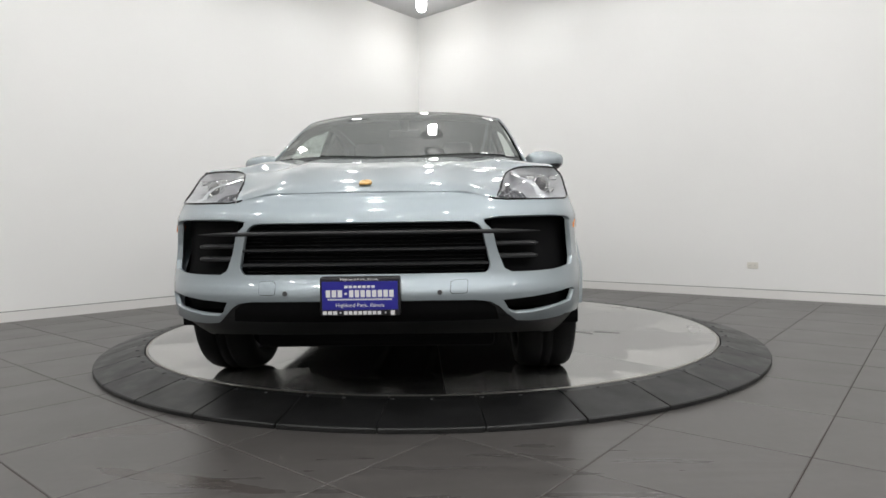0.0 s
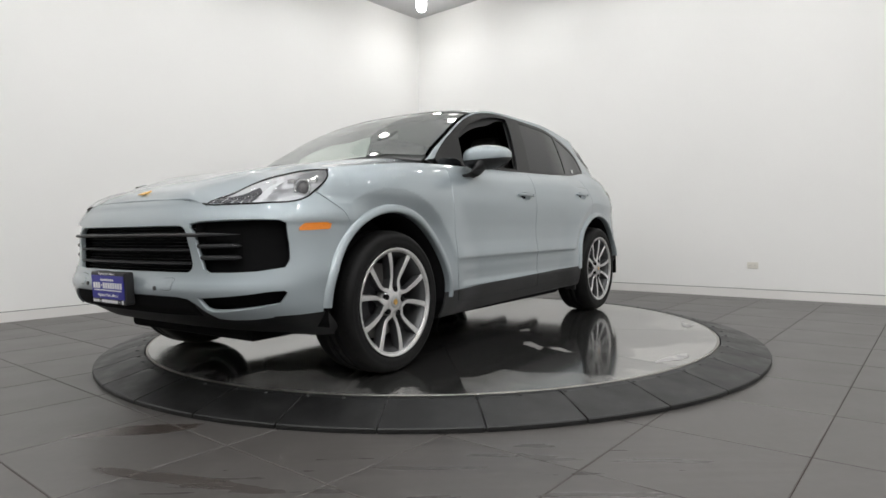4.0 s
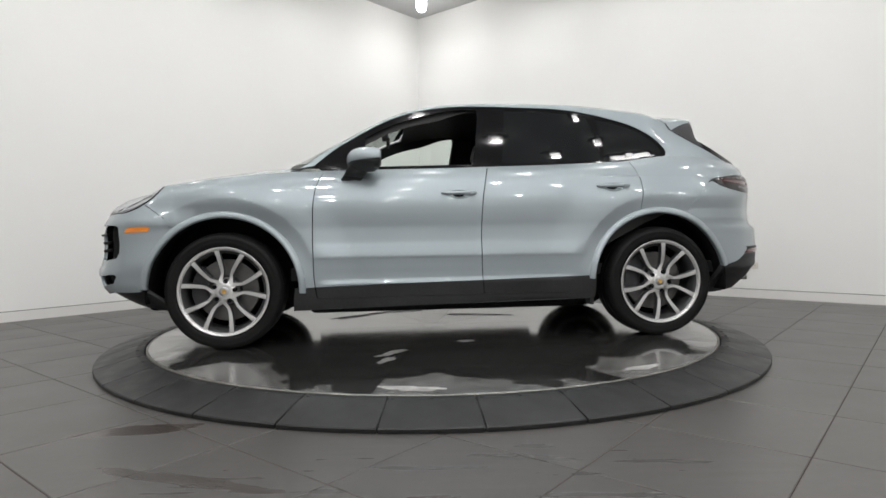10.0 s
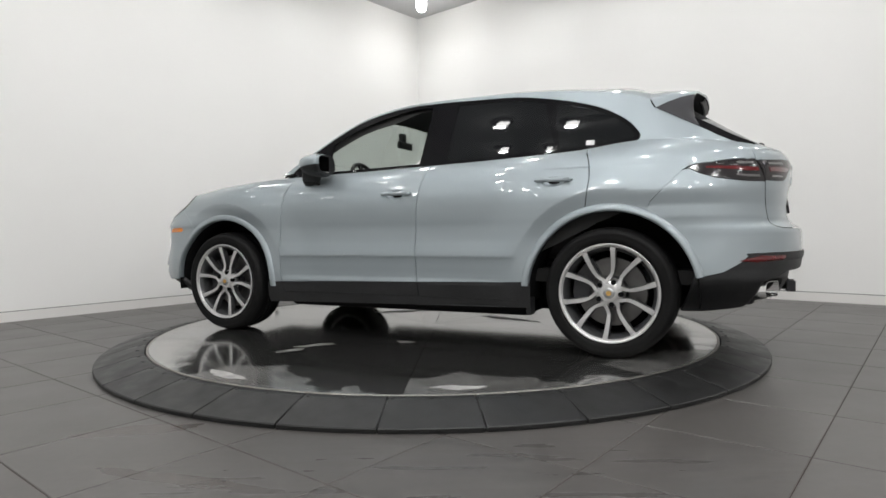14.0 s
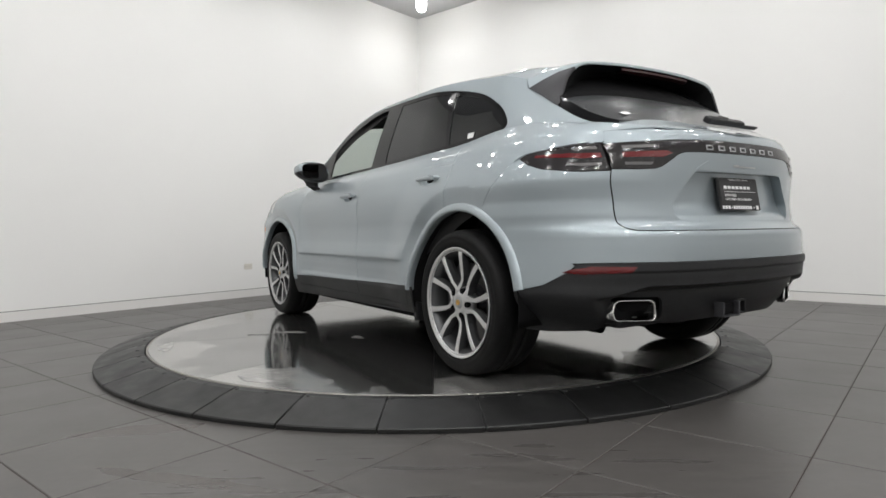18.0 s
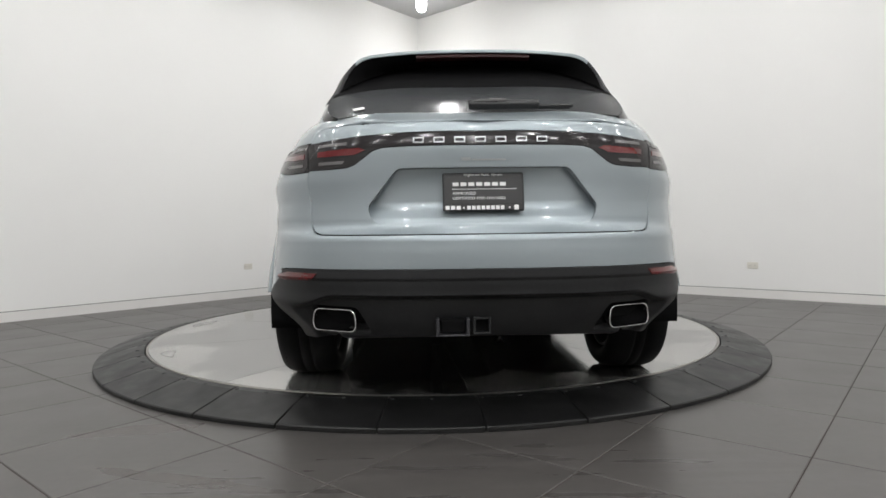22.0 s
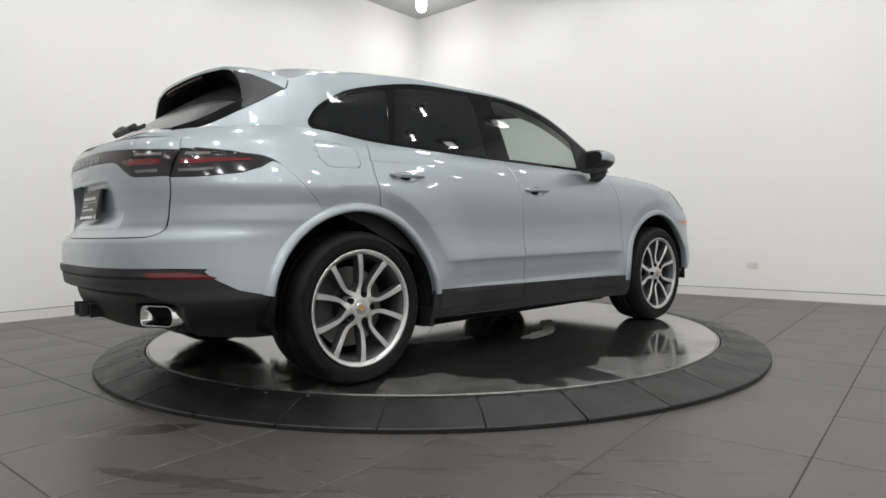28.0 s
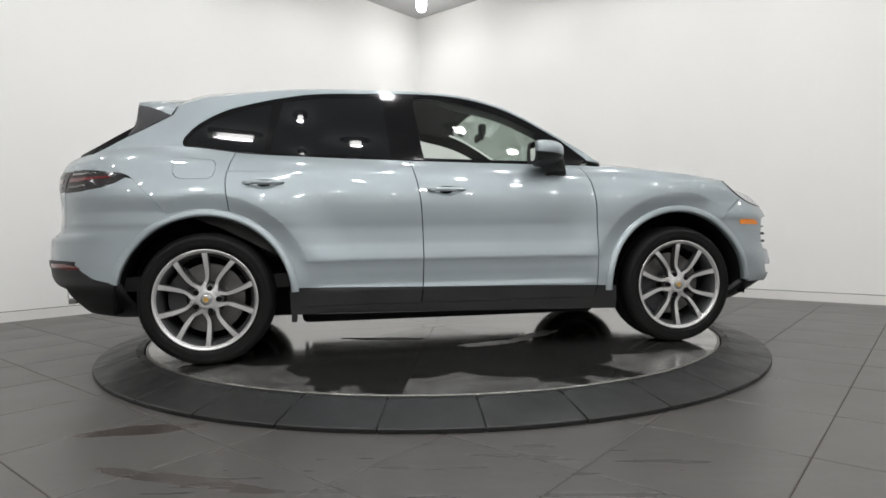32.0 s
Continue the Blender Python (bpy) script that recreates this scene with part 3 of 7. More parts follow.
def phi_y(y, z, x0):
    return math.copysign(math.asin(min(1.0, (abs(y) / wide(x0, z)) ** (NY / 2))), y)


def phi_x(x, z, x0, xend, sign=1, nx=NX):
    t = min(1.0, max(0.0, (x - x0) / (xend(z) - x0)))
    return sign * math.acos(t ** (nx / 2))


def fy(y, z):
    return (phi_y(y, z, X0F), z)


def fx(x, z, s=1):
    return (phi_x(x, z, X0F, XF, s), z)


def ry(y, z):
    return (phi_y(y, z, X0R), z)


def rx(x, z, s=1):
    return (phi_x(x, z, X0R, XR, s, NXR), z)


ZCHOOD = curve([(2.31, 0.905), (2.295, 0.915), (2.27, 0.937), (2.249, 0.950), (2.2, 0.972), (2.1, 1.008), (1.95, 1.048), (1.8, 1.082), (1.5, 1.132), (1.2, 1.172), (1.0, 1.192), (0.8, 1.20)])


def HOOD(x, tau):
    zs = ZBELT(x)
    ys = side_y(x, zs)
    a = abs(tau)
    swell = 0.017 * math.exp(-((a - 0.70) / 0.10) ** 2) * sstep(2.0, 1.6, x) + 0.010 * (sstep(0.50, 0.44, a) - 0.5 * sstep(0.44, 0.20, a)) * sstep(2.22, 1.9, x)
    fall = 0.024 * sstep(1.74, 1.92, x) * sstep(0.36, 0.60, ys * a)
    return Vector((x, ys * tau, zs + (ZCHOOD(x) - zs) * (1 - a**2.8) + swell - fall))


ZRAIL = curve([(1.15, 1.145), (0.98, 1.165), (0.832, 1.262), (0.673, 1.356), (0.514, 1.450), (0.356, 1.528), (0.2, 1.578), (0.04, 1.608), (-0.2, 1.624), (-0.5, 1.625), (-0.9, 1.616),
               (-1.3, 1.578), (-1.55, 1.536), (-1.68, 1.490), (-1.8, 1.425), (-1.95, 1.340), (-2.1, 1.255), (-2.2, 1.214), (-2.3, 1.18)])
ZTOP = curve([(1.16, 1.182), (0.98, 1.272), (0.83, 1.350), (0.67, 1.430), (0.51, 1.508), (0.356, 1.578), (0.2, 1.632), (0.04, 1.660), (-0.2, 1.686), (-0.5, 1.696), (-0.9, 1.694), (-1.3, 1.668),
              (-1.6, 1.630), (-1.8, 1.520), (-1.95, 1.420), (-2.1, 1.318), (-2.2, 1.253), (-2.3, 1.19)])


def pane_y(x, z):
    zb = ZBELT(x)
    d = max(0.0, z - zb)
    return side_y(x, zb) - 0.008 - (0.21 + 0.36 * sstep(-1.45, -1.85, x)) * d - 0.24 * d * d


def PANE(x, z):
    return Vector((x, pane_y(x, z), z))


def TOP(x, tau):
    zr = ZRAIL(x)
    y = pane_y(x, zr)
    return Vector((x, y * tau, zr + (ZTOP(x) - zr) * (1 - abs(tau) ** 2.9)))


ZDECK = curve([(-2.05, 1.296), (-2.10, 1.287), (-2.2, 1.251), (-2.25, 1.224), (-2.29, 1.206), (-2.34, 1.186), (-2.38, 1.171), (-2.40, 1.163)])


def DECK(x, tau):
    zs = ZBELT(x)
    return Vector((x, side_y(x, zs) * tau, zs + (ZDECK(x) - zs) * (1 - abs(tau) ** 4)))


def in_loops(x, y, loops):
    c = False
    for lp in loops:
        j = len(lp) - 1
        for i in range(len(lp)):
            (xi, yi), (xj, yj) = lp[i], lp[j]
            if (yi > y) != (yj > y) and x < (xj - xi) * (y - yi) / (yj - yi) + xi:
                c = not c
            j = i
    return c


def finer(loop, du, dv):
    """A closed loop cut so that no side is longer than a cell, without doubled points."""
    out = []
    n = len(loop)
    for i in range(n):
        a, b = loop[i], loop[(i + 1) % n]
        k = max(1, math.ceil(math.hypot((b[0] - a[0]) / du, (b[1] - a[1]) / dv)))
        for j in range(k):
            p = (a[0] + (b[0] - a[0]) * j / k, a[1] + (b[1] - a[1]) * j / k)
            if not out or math.hypot((p[0] - out[-1][0]) / du, (p[1] - out[-1][1]) / dv) > 0.02:
                out.append(p)
    while len(out) > 3 and math.hypot((out[0][0] - out[-1][0]) / du, (out[0][1] - out[-1][1]) / dv) < 0.02:
        out.pop()
    return out


def sheet(outer, holes, fn, du, dv, mirror, push):
    """Points, normals, triangles and rim loops of one patch."""
    loops = [finer(lp, du, dv) for lp in [list(outer)] + [list(h) for h in holes]]
    pts, edges = [], []
    for lp in loops:
        k = len(pts)
        pts += [Vector((x / du, y / dv)) for x, y in lp]
        edges += [(k + i, k + (i + 1) % len(lp)) for i in range(len(lp))]
    sl = [[(x / du, y / dv) for x, y in lp] for lp in loops]
    xs, ys = [p.x for p in pts], [p.y for p in pts]
    rim = np.array([(p.x, p.y) for p in pts])
    for i in range(math.floor(min(xs)), math.ceil(max(xs)) + 1):
        for j in range(math.floor(min(ys)), math.ceil(max(ys)) + 1):
            u, v = i + 0.013, j + 0.017
            if in_loops(u, v, sl) and np.min((rim[:, 0] - u) ** 2 + (rim[:, 1] - v) ** 2) > 0.12:
                pts.append(Vector((u, v)))
    vs, _, tris, _, _, _ = mathutils.geometry.delaunay_2d_cdt(pts, edges, [], 0, 1e-6)
    keep = []
    for f in tris:
        c = sum((vs[k] for k in f), Vector((0, 0))) / len(f)
        if in_loops(c.x, c.y, sl):
            keep.append(list(f))
    out = []
    for w in vs:
        p = (w.x * du, w.y * dv)
        e = 1.5e-3
        q = fn(*p)
        n = (fn(p[0] + e, p[1]) - fn(p[0] - e, p[1])).cross(fn(p[0], p[1] + e) - fn(p[0], p[1] - e))
        if n.length < 1e-12:
            n = q - Vector((0, 0, 0.75))
        n.normalize()
        if n.dot(q - Vector((max(-1.6, min(1.6, q.x)), 0, 0.72))) < 0:
            n.negate()
        q = q + n * push
        if mirror:
            q.y, n.y = -q.y, -n.y
        out.append((q, n))
    return out, keep


def panel(name, patches, material, parent, label="", depth=0.012, mirror=False, push=0.0, smooth=True):
    """A sheet on the body's surface: patches of (outline, holes, surface, du, dv), with a turned-in edge of the given depth."""
    co, no, faces = [], [], []
    for outer, holes, fn, du, dv in patches:
        pts, tris = sheet(outer, holes, fn, du, dv, mirror, push)
        k = len(co)
        co += [q for q, _ in pts]
        no += [n for _, n in pts]
        count = {}
        for f in tris:
            a, b, c = f
            g = (pts[b][0] - pts[a][0]).cross(pts[c][0] - pts[a][0])
            if g.length < 1e-11:
                continue
            if g.dot(pts[a][1]) < 0:
                f = f[::-1]
            faces.append([k + i for i in f])
            for i in range(3):
                e = (f[i], f[(i + 1) % 3])
                count[e] = 1
        if depth:
            for (i, j) in [e for e in count if (e[1], e[0]) not in count]:
                (p, n), (q, m) = pts[i], pts[j]
                side = (q - p).cross((n + m) * 0.5).normalized()
                r = len(co)
                co += [q.copy(), p.copy(), p - n * depth, q - m * depth]
                no += [(side + m).normalized(), (side + n).normalized(), side, side]
                faces.append([r, r + 1, r + 2, r + 3])
    me = bpy.data.meshes.new(name)
    me.from_pydata([tuple(c) for c in co], [], faces)
    me.polygons.foreach_set("use_smooth", [True] * len(me.polygons))
    me.normals_split_custom_set_from_vertices([tuple(n) for n in no])
    me.materials.append(material)
    ob = new(name, me)
    ob.parent = parent
    if label:
        ob["label"] = label
    return ob


def both(name, patches, material, parent, label="", depth=0.012, push=0.0):
    return [panel(name, patches, material, parent, label, depth, m, push) for m in (False, True)]


def rounded(pts, r, n=5):
    """Polygon with rounded corners; r one radius or one per corner."""
    out = []
    k = len(pts)
    for i in range(k):
        p0, p1, p2 = (Vector(pts[(i + d) % k]) for d in (-1, 0, 1))
        rr = r[i] if isinstance(r, (list, tuple)) else r
        a, b = p0 - p1, p2 - p1
        rr = min(rr, a.length * 0.49, b.length * 0.49)
        if rr <= 0:
            out.append(tuple(p1))
            continue
        a, b = p1 + a.normalized() * rr, p1 + b.normalized() * rr
        for j in range(n + 1):
            t = j / n
            out.append(tuple(a * (1 - t) ** 2 + p1 * 2 * t * (1 - t) + b * t * t))
    return out


def dense(pts, n=8):
    """Points with every side cut into n."""
    out = []
    for a, b in zip(pts, pts[1:]):
        for k in range(n):
            out.append(tuple(p + (q - p) * k / n for p, q in zip(a, b)))
    return out + [tuple(pts[-1])]


def line_of(f, a, b, n=20):
    return [(a + (b - a) * k / n, f(a + (b - a) * k / n)) for k in range(n + 1)]


def arc(xa, r, a0, a1, n=24, za=ZA):
    return [(xa + r * math.cos(radians(a0 + (a1 - a0) * k / n)), za + r * math.sin(radians(a0 + (a1 - a0) * k / n))) for k in range(n + 1)]


CAR = new("car")
tagged(CAR, "silver-blue metallic sport utility vehicle with grey alloy wheels on the turntable", "car")

R_ARCH = 0.468      # wheel opening
R_FLARE = 0.510     # outer edge of the arch moulding
GAP = 0.0033

# door edges, seen from the side
E_FRONT = curve([(1.16, 0.805), (1.134, 0.818), (1.064, 0.858), (0.972, 0.878), (0.787, 0.888), (0.564, 0.887), (0.40, 0.879), (0.30, 0.862)])
E_MID = curve([(1.2, -0.288), (1.151, -0.270), (0.993, -0.233), (0.771, -0.214), (0.586, -0.212), (0.43, -0.217), (0.30, -0.229)])
E_REAR = curve([(1.22, -1.285), (1.18, -1.305), (1.126, -1.322), (1.052, -1.334), (0.941, -1.325), (0.86, -1.313)])
SILL_TOP = curve([(1.05, 0.383), (0.46, 0.398), (-0.2, 0.410), (-0.84, 0.424), (-1.05, 0.428)])


def edge_pts(e, z0, z1, dx=0.0, n=14):
    return [(e(z0 + (z1 - z0) * k / n) + dx, z0 + (z1 - z0) * k / n) for k in range(n + 1)]


def handle_hole(x0, x1, z, k=1.0):
    """Outline of the grip hollow behind a door handle."""
    c = (x0 + x1) / 2
    return [(c + 0.072 * k * math.cos(q * math.tau / 28), z - 0.009 + 0.030 * k * math.sin(q * math.tau / 28)) for q in range(28)]


def build_flanks():
    doors = {}
    # front doors
    top = line_of(lambda x: ZBELT(x) - 0.001, E_FRONT(1.145), E_MID(1.17), 24)
    fd = edge_pts(E_FRONT, 0.388, 1.145, -GAP) + top + edge_pts(E_MID, 1.168, 0.412, GAP) + line_of(lambda x: SILL_TOP(x) + 0.002, -0.21, 0.87, 10)
    # rear doors
    zc = 0.86
    rd = edge_pts(E_MID, 0.414, 1.168, -GAP) + line_of(lambda x: ZBELT(x) - 0.001, E_MID(1.17), E_REAR(1.2), 24) + edge_pts(E_REAR, 1.195, zc, GAP)
    a_top = math.degrees(math.atan2(zc - ZA, -1.313 + XA))
    rd += [p for p in arc(-XA, R_FLARE + 0.002, a_top, 6.5, 22)] + line_of(lambda x: SILL_TOP(x) + 0.002, -0.94, -0.225, 8)
    for m in (False, True):
        f = panel("front_door", [(fd, [handle_hole(-0.183, 0.052, 0.990)], SIDE, 0.03, 0.010)], M_PAINT, CAR, mirror=m, label="front door with the window wound down" if not m else "front door with the window shut")
        r = panel("rear_door", [(rd, [handle_hole(-1.243, -1.010, 1.032)], SIDE, 0.016, 0.010)], M_PAINT, CAR, mirror=m, label="rear door with dark tinted window")
        doors[m] = (f, r)
        lo1 = edge_pts(E_FRONT, 0.318, 0.384, -GAP, 3) + line_of(lambda x: SILL_TOP(x) - 0.002, 0.879, -0.216, 10) + edge_pts(E_MID, 0.408, 0.318, GAP, 3)
        lo2 = edge_pts(E_MID, 0.318, 0.408, -GAP, 3) + line_of(lambda x: SILL_TOP(x) - 0.002, -0.22, -0.942, 8) + [(-0.935, 0.318)]
        panel("lower_cladding", [(lo1, [], SIDE, 0.08, 0.03)], M_BLACK, f, mirror=m, push=0.002)
        panel("lower_cladding", [(lo2, [], SIDE, 0.08, 0.03)], M_BLACK, r, mirror=m, push=0.002)
        sill = [(1.02, 0.236), (1.005, 0.384), (0.884, 0.386), (0.868, 0.314), (-0.93, 0.314), (-0.938, 0.424), (-0.99, 0.424), (-0.985, 0.272)]
        panel("sill_panel", [(dense(sill + sill[:1], 6), [], SIDE, 0.08, 0.03)], M_BLACK, CAR, mirror=m, label="black plastic sill panel")
        # front wing: flank, and the strip of its crown up to the bonnet's edge
        fend = edge_pts(E_FRONT, 1.145, 0.39, GAP) + [(0.944, 0.388)]
        fend += arc(XA, R_FLARE - 0.004, 180 - 3, 51.5, 30)
        fend += [(1.770, 0.795), (1.803, 0.845), (1.918, 0.925)]
        fend += [(1.933, 0.933), (1.880, 0.971), (1.842, 1.012), (1.822, 1.048)] + line_of(lambda x: ZBELT(x) - 0.0005, 1.80, 0.80, 30)
        crown = [(1.818, 0.9995), (1.80, 0.9995)] + [(x, 0.9995) for x, _ in line_of(lambda x: 0, 1.75, 0.80, 20)] + [(0.80, 0.965)] + [(0.92, 0.925)] + [(x, 0.904) for x, _ in line_of(lambda x: 0, 1.0, 1.68, 16)] + [(1.735, 0.904), (1.812, 0.907)]
        panel("front_wing", [(fend, [], SIDE, 0.014, 0.012), (crown, [], HOOD, 0.05, 0.03)], M_PAINT, CAR, mirror=m, depth=0.01)
        # rear quarter
        quarter = edge_pts(E_REAR, 0.862, 1.195, -GAP) + line_of(lambda x: ZBELT(x) - 0.0005, -1.30, -2.15, 26) + [(-2.15, 1.12), (-2.02, 1.107), (-1.90, 1.090), (-1.862, 1.078), (-1.833, 1.058), (-1.667, 0.885)]
        quarter += arc(-XA, R_FLARE - 0.004, math.degrees(math.atan2(0.875 - ZA, -1.66 + XA)), 75, 12)
        hole = []
        if m:
            hole = [rounded([(-1.398, 1.052), (-1.392, 1.166), (-1.628, 1.190), (-1.622, 1.052)], [0.05, 0.03, 0.04, 0.06])]
        q = panel("rear_quarter_panel", [(quarter, hole, SIDE, 0.014, 0.012)], M_PAINT, CAR, mirror=m)
        if m:
            fl = rounded([(-1.401, 1.055), (-1.395, 1.164), (-1.625, 1.187), (-1.619, 1.055)], [0.05, 0.03, 0.04, 0.06])
            panel("fuel_flap", [(fl, [], SIDE, 0.03, 0.03)], M_PAINT, q, mirror=True, push=0.0)
    return doors


DOORS = build_flanks()


def arch_mouldings():
    """Raised painted band round each wheel opening, with a rolled lip."""
    for xa, a0, a1 in ((XA, 182, 3), (-XA, 168, 4)):
        for m in (False, True):
            bm = bmesh.new()
            rows = []
            n = 44
            for k in range(n + 1):
                a = radians(a0 + (a1 - a0) * k / n)
                row = []
                for r, dy in ((R_FLARE + 0.004, -0.004), (R_FLARE - 0.002, 0.006), (R_FLARE - 0.008, 0.011), (R_ARCH + 0.014, 0.0165), (R_ARCH + 0.004, 0.0145), (R_ARCH, 0.002), (R_ARCH + 0.001, -0.030)):
                    x, z = xa + r * math.cos(a), ZA + r * math.sin(a)
                    y = side_y(x, z)
                    row.append(bm.verts.new((x, (y + dy) * (-1 if m else 1), z)))
                rows.append(row)
            for a, b in zip(rows, rows[1:]):
                for j in range(6):
                    bm.faces.new((a[j], a[j + 1], b[j + 1], b[j]) if m else (a[j], b[j], b[j + 1], a[j + 1]))
            part("arch_moulding", bm, M_PAINT, CAR, "painted wheel arch moulding", True)


arch_mouldings()


ZFIN = curve([(-1.64, 1.466), (-1.68, 1.445), (-1.76, 1.401), (-1.85, 1.350), (-1.93, 1.305), (-2.04, 1.244), (-2.10, 1.218), (-2.16, 1.207)])


# inner edge of a headlamp in plan, from its front tip round its rear end
LAMP_INNER = [(2.272, 0.548), (2.218, 0.561), (2.166, 0.573), (2.104, 0.582), (2.03, 0.597), (1.956, 0.618), (1.892, 0.645), (1.850, 0.685), (1.828, 0.745), (1.822, 0.815), (1.828, 0.862)]


def build_top():
    # bonnet
    left = [(2.2975, 0.0), (2.2975, 0.5), (2.2975, 0.96)] + [(2.2975 - 0.0275 * k / 4, 0.985 - 0.012 * k) for k in range(1, 4)]
    left += [(x, (y - 0.004) / side_y(x, ZBELT(x))) for x, y in LAMP_INNER[:9]] + [(1.812, 0.903), (1.74, 0.9), (1.4, 0.9), (1.1, 0.9)]
    rear = [(1.165 - 0.24 * (abs(t) / 20) ** 2, 0.9 * t / 20) for t in range(19, -20, -1)]
    outline = left + rear + [(x, -t) for x, t in reversed(left)]
    panel("bonnet", [(outline, [], HOOD, 0.04, 0.06)], M_PAINT, CAR, "long silver-blue bonnet")
    # windscreen and its black border
    n = 20
    base = [(1.135 - 0.20 * (t / n) ** 2, 0.955 * t / n) for t in range(-n, n + 1)]
    head = [(0.205 + 0.07 * (t / n) ** 2, 0.955 * t / n) for t in range(n, -n - 1, -1)]
    panel("windscreen", [(base + dense([(0.935, 0.955), (0.275, 0.955)], 14)[1:-1] + head + dense([(0.275, -0.955), (0.935, -0.955)], 14)[1:-1], [], TOP, 0.05, 0.08)], M_SCREEN, CAR, "clear laminated windscreen", depth=0.0)
    strip = [(x + 0.05, t) for x, t in base] + [(x - 0.02, t) for x, t in reversed(base)]
    panel("cowl_panel", [(strip, [], lambda x, t: TOP(x, t) - Vector((0, 0, 0.012)), 0.05, 0.08)], M_BLACK, CAR, "black plastic cowl below the windscreen")
    band = [(x + 0.035, t) for x, t in reversed(head)] + [(x - 0.015, t) for x, t in head]
    panel("windscreen_header", [(band, [], TOP, 0.05, 0.08)], M_GLOSSBLACK, CAR, push=0.002, depth=0.004)
    tag = [(0.335, 0.80), (0.335, 0.90), (0.375, 0.90), (0.375, 0.80)]
    panel("sticker", [(tag, [], TOP, 0.03, 0.03)], M_PAPER, CAR, "small white sticker in the corner of the windscreen", push=0.002, depth=0.0)
    # roof
    roof = [(x - 0.018, t * 1.045) for x, t in reversed(head)] + dense([(0.25, 0.999), (-1.58, 0.999)], 30) + [(-1.66 + 0.0 * t, 0.999 * (1 - t / 10)) for t in range(0, 21)] + dense([(-1.58, -0.999), (0.25, -0.999)], 30)
    panel("roof", [(roof, [], TOP, 0.06, 0.08)], M_PAINT, CAR, "silver-blue roof skin")
    # rear window: dusty glass below, a black band along its head
    rb = [(-2.262 + 0.065 * (t / 10) ** 2, 0.997 * t / 10) for t in range(-10, 11)]
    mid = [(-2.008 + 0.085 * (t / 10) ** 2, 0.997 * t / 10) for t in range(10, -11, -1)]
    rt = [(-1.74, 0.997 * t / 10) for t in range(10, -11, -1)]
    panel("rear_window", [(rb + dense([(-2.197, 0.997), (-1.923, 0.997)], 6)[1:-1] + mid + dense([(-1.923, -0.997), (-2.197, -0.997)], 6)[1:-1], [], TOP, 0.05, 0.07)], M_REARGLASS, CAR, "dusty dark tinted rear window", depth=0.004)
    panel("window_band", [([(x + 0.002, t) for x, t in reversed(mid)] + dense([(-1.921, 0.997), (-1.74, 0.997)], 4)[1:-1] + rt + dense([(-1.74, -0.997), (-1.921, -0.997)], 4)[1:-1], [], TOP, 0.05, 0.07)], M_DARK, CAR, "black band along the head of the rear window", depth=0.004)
    # pillars and roof edge of each side
    dlo = curve([(0.90, 1.17), (0.80, 1.255), (0.717, 1.318), (0.517, 1.460), (0.358, 1.545), (0.2, 1.583), (0.043, 1.604), (-0.193, 1.610), (-0.508, 1.605), (-0.901, 1.583), (-1.098, 1.548), (-1.23, 1.517), (-1.357, 1.477),
                 (-1.459, 1.424), (-1.54, 1.366), (-1.580, 1.322), (-1.597, 1.290)])
    low = [(x, min(dlo(x), ZRAIL(x) - 0.012)) for x, _ in line_of(lambda x: 0, 0.885, -1.590, 56)] + [(-1.597, 1.285), (-1.594, 1.266), (-1.578, 1.254)]
    rail = line_of(lambda x: ZRAIL(x) - 0.0006, 0.97, -1.635, 50) + line_of(ZFIN, -1.66, -2.10, 16)
    tailp = line_of(lambda x: ZBELT(x) + 0.0, -2.12, -1.575, 14)
    edge = line_of(lambda x: ZRAIL(x) - 0.0004, -1.640, -2.190, 24) + line_of(lambda x: max(ZFIN(x), ZBELT(x)) + 0.003, -2.196, -1.663, 20)
    both("glass_edge", [(edge, [], PANE, 0.04, 0.03)], M_GLOSSBLACK, CAR, "black edge beside the rear window", depth=0.01)
    both("side_frame", [(rail + tailp + low[::-1], [], PANE, 0.05, 0.035)], M_PAINT, CAR, "painted roof pillar and roof edge", depth=0.01)
    return dlo


DLO = build_top()


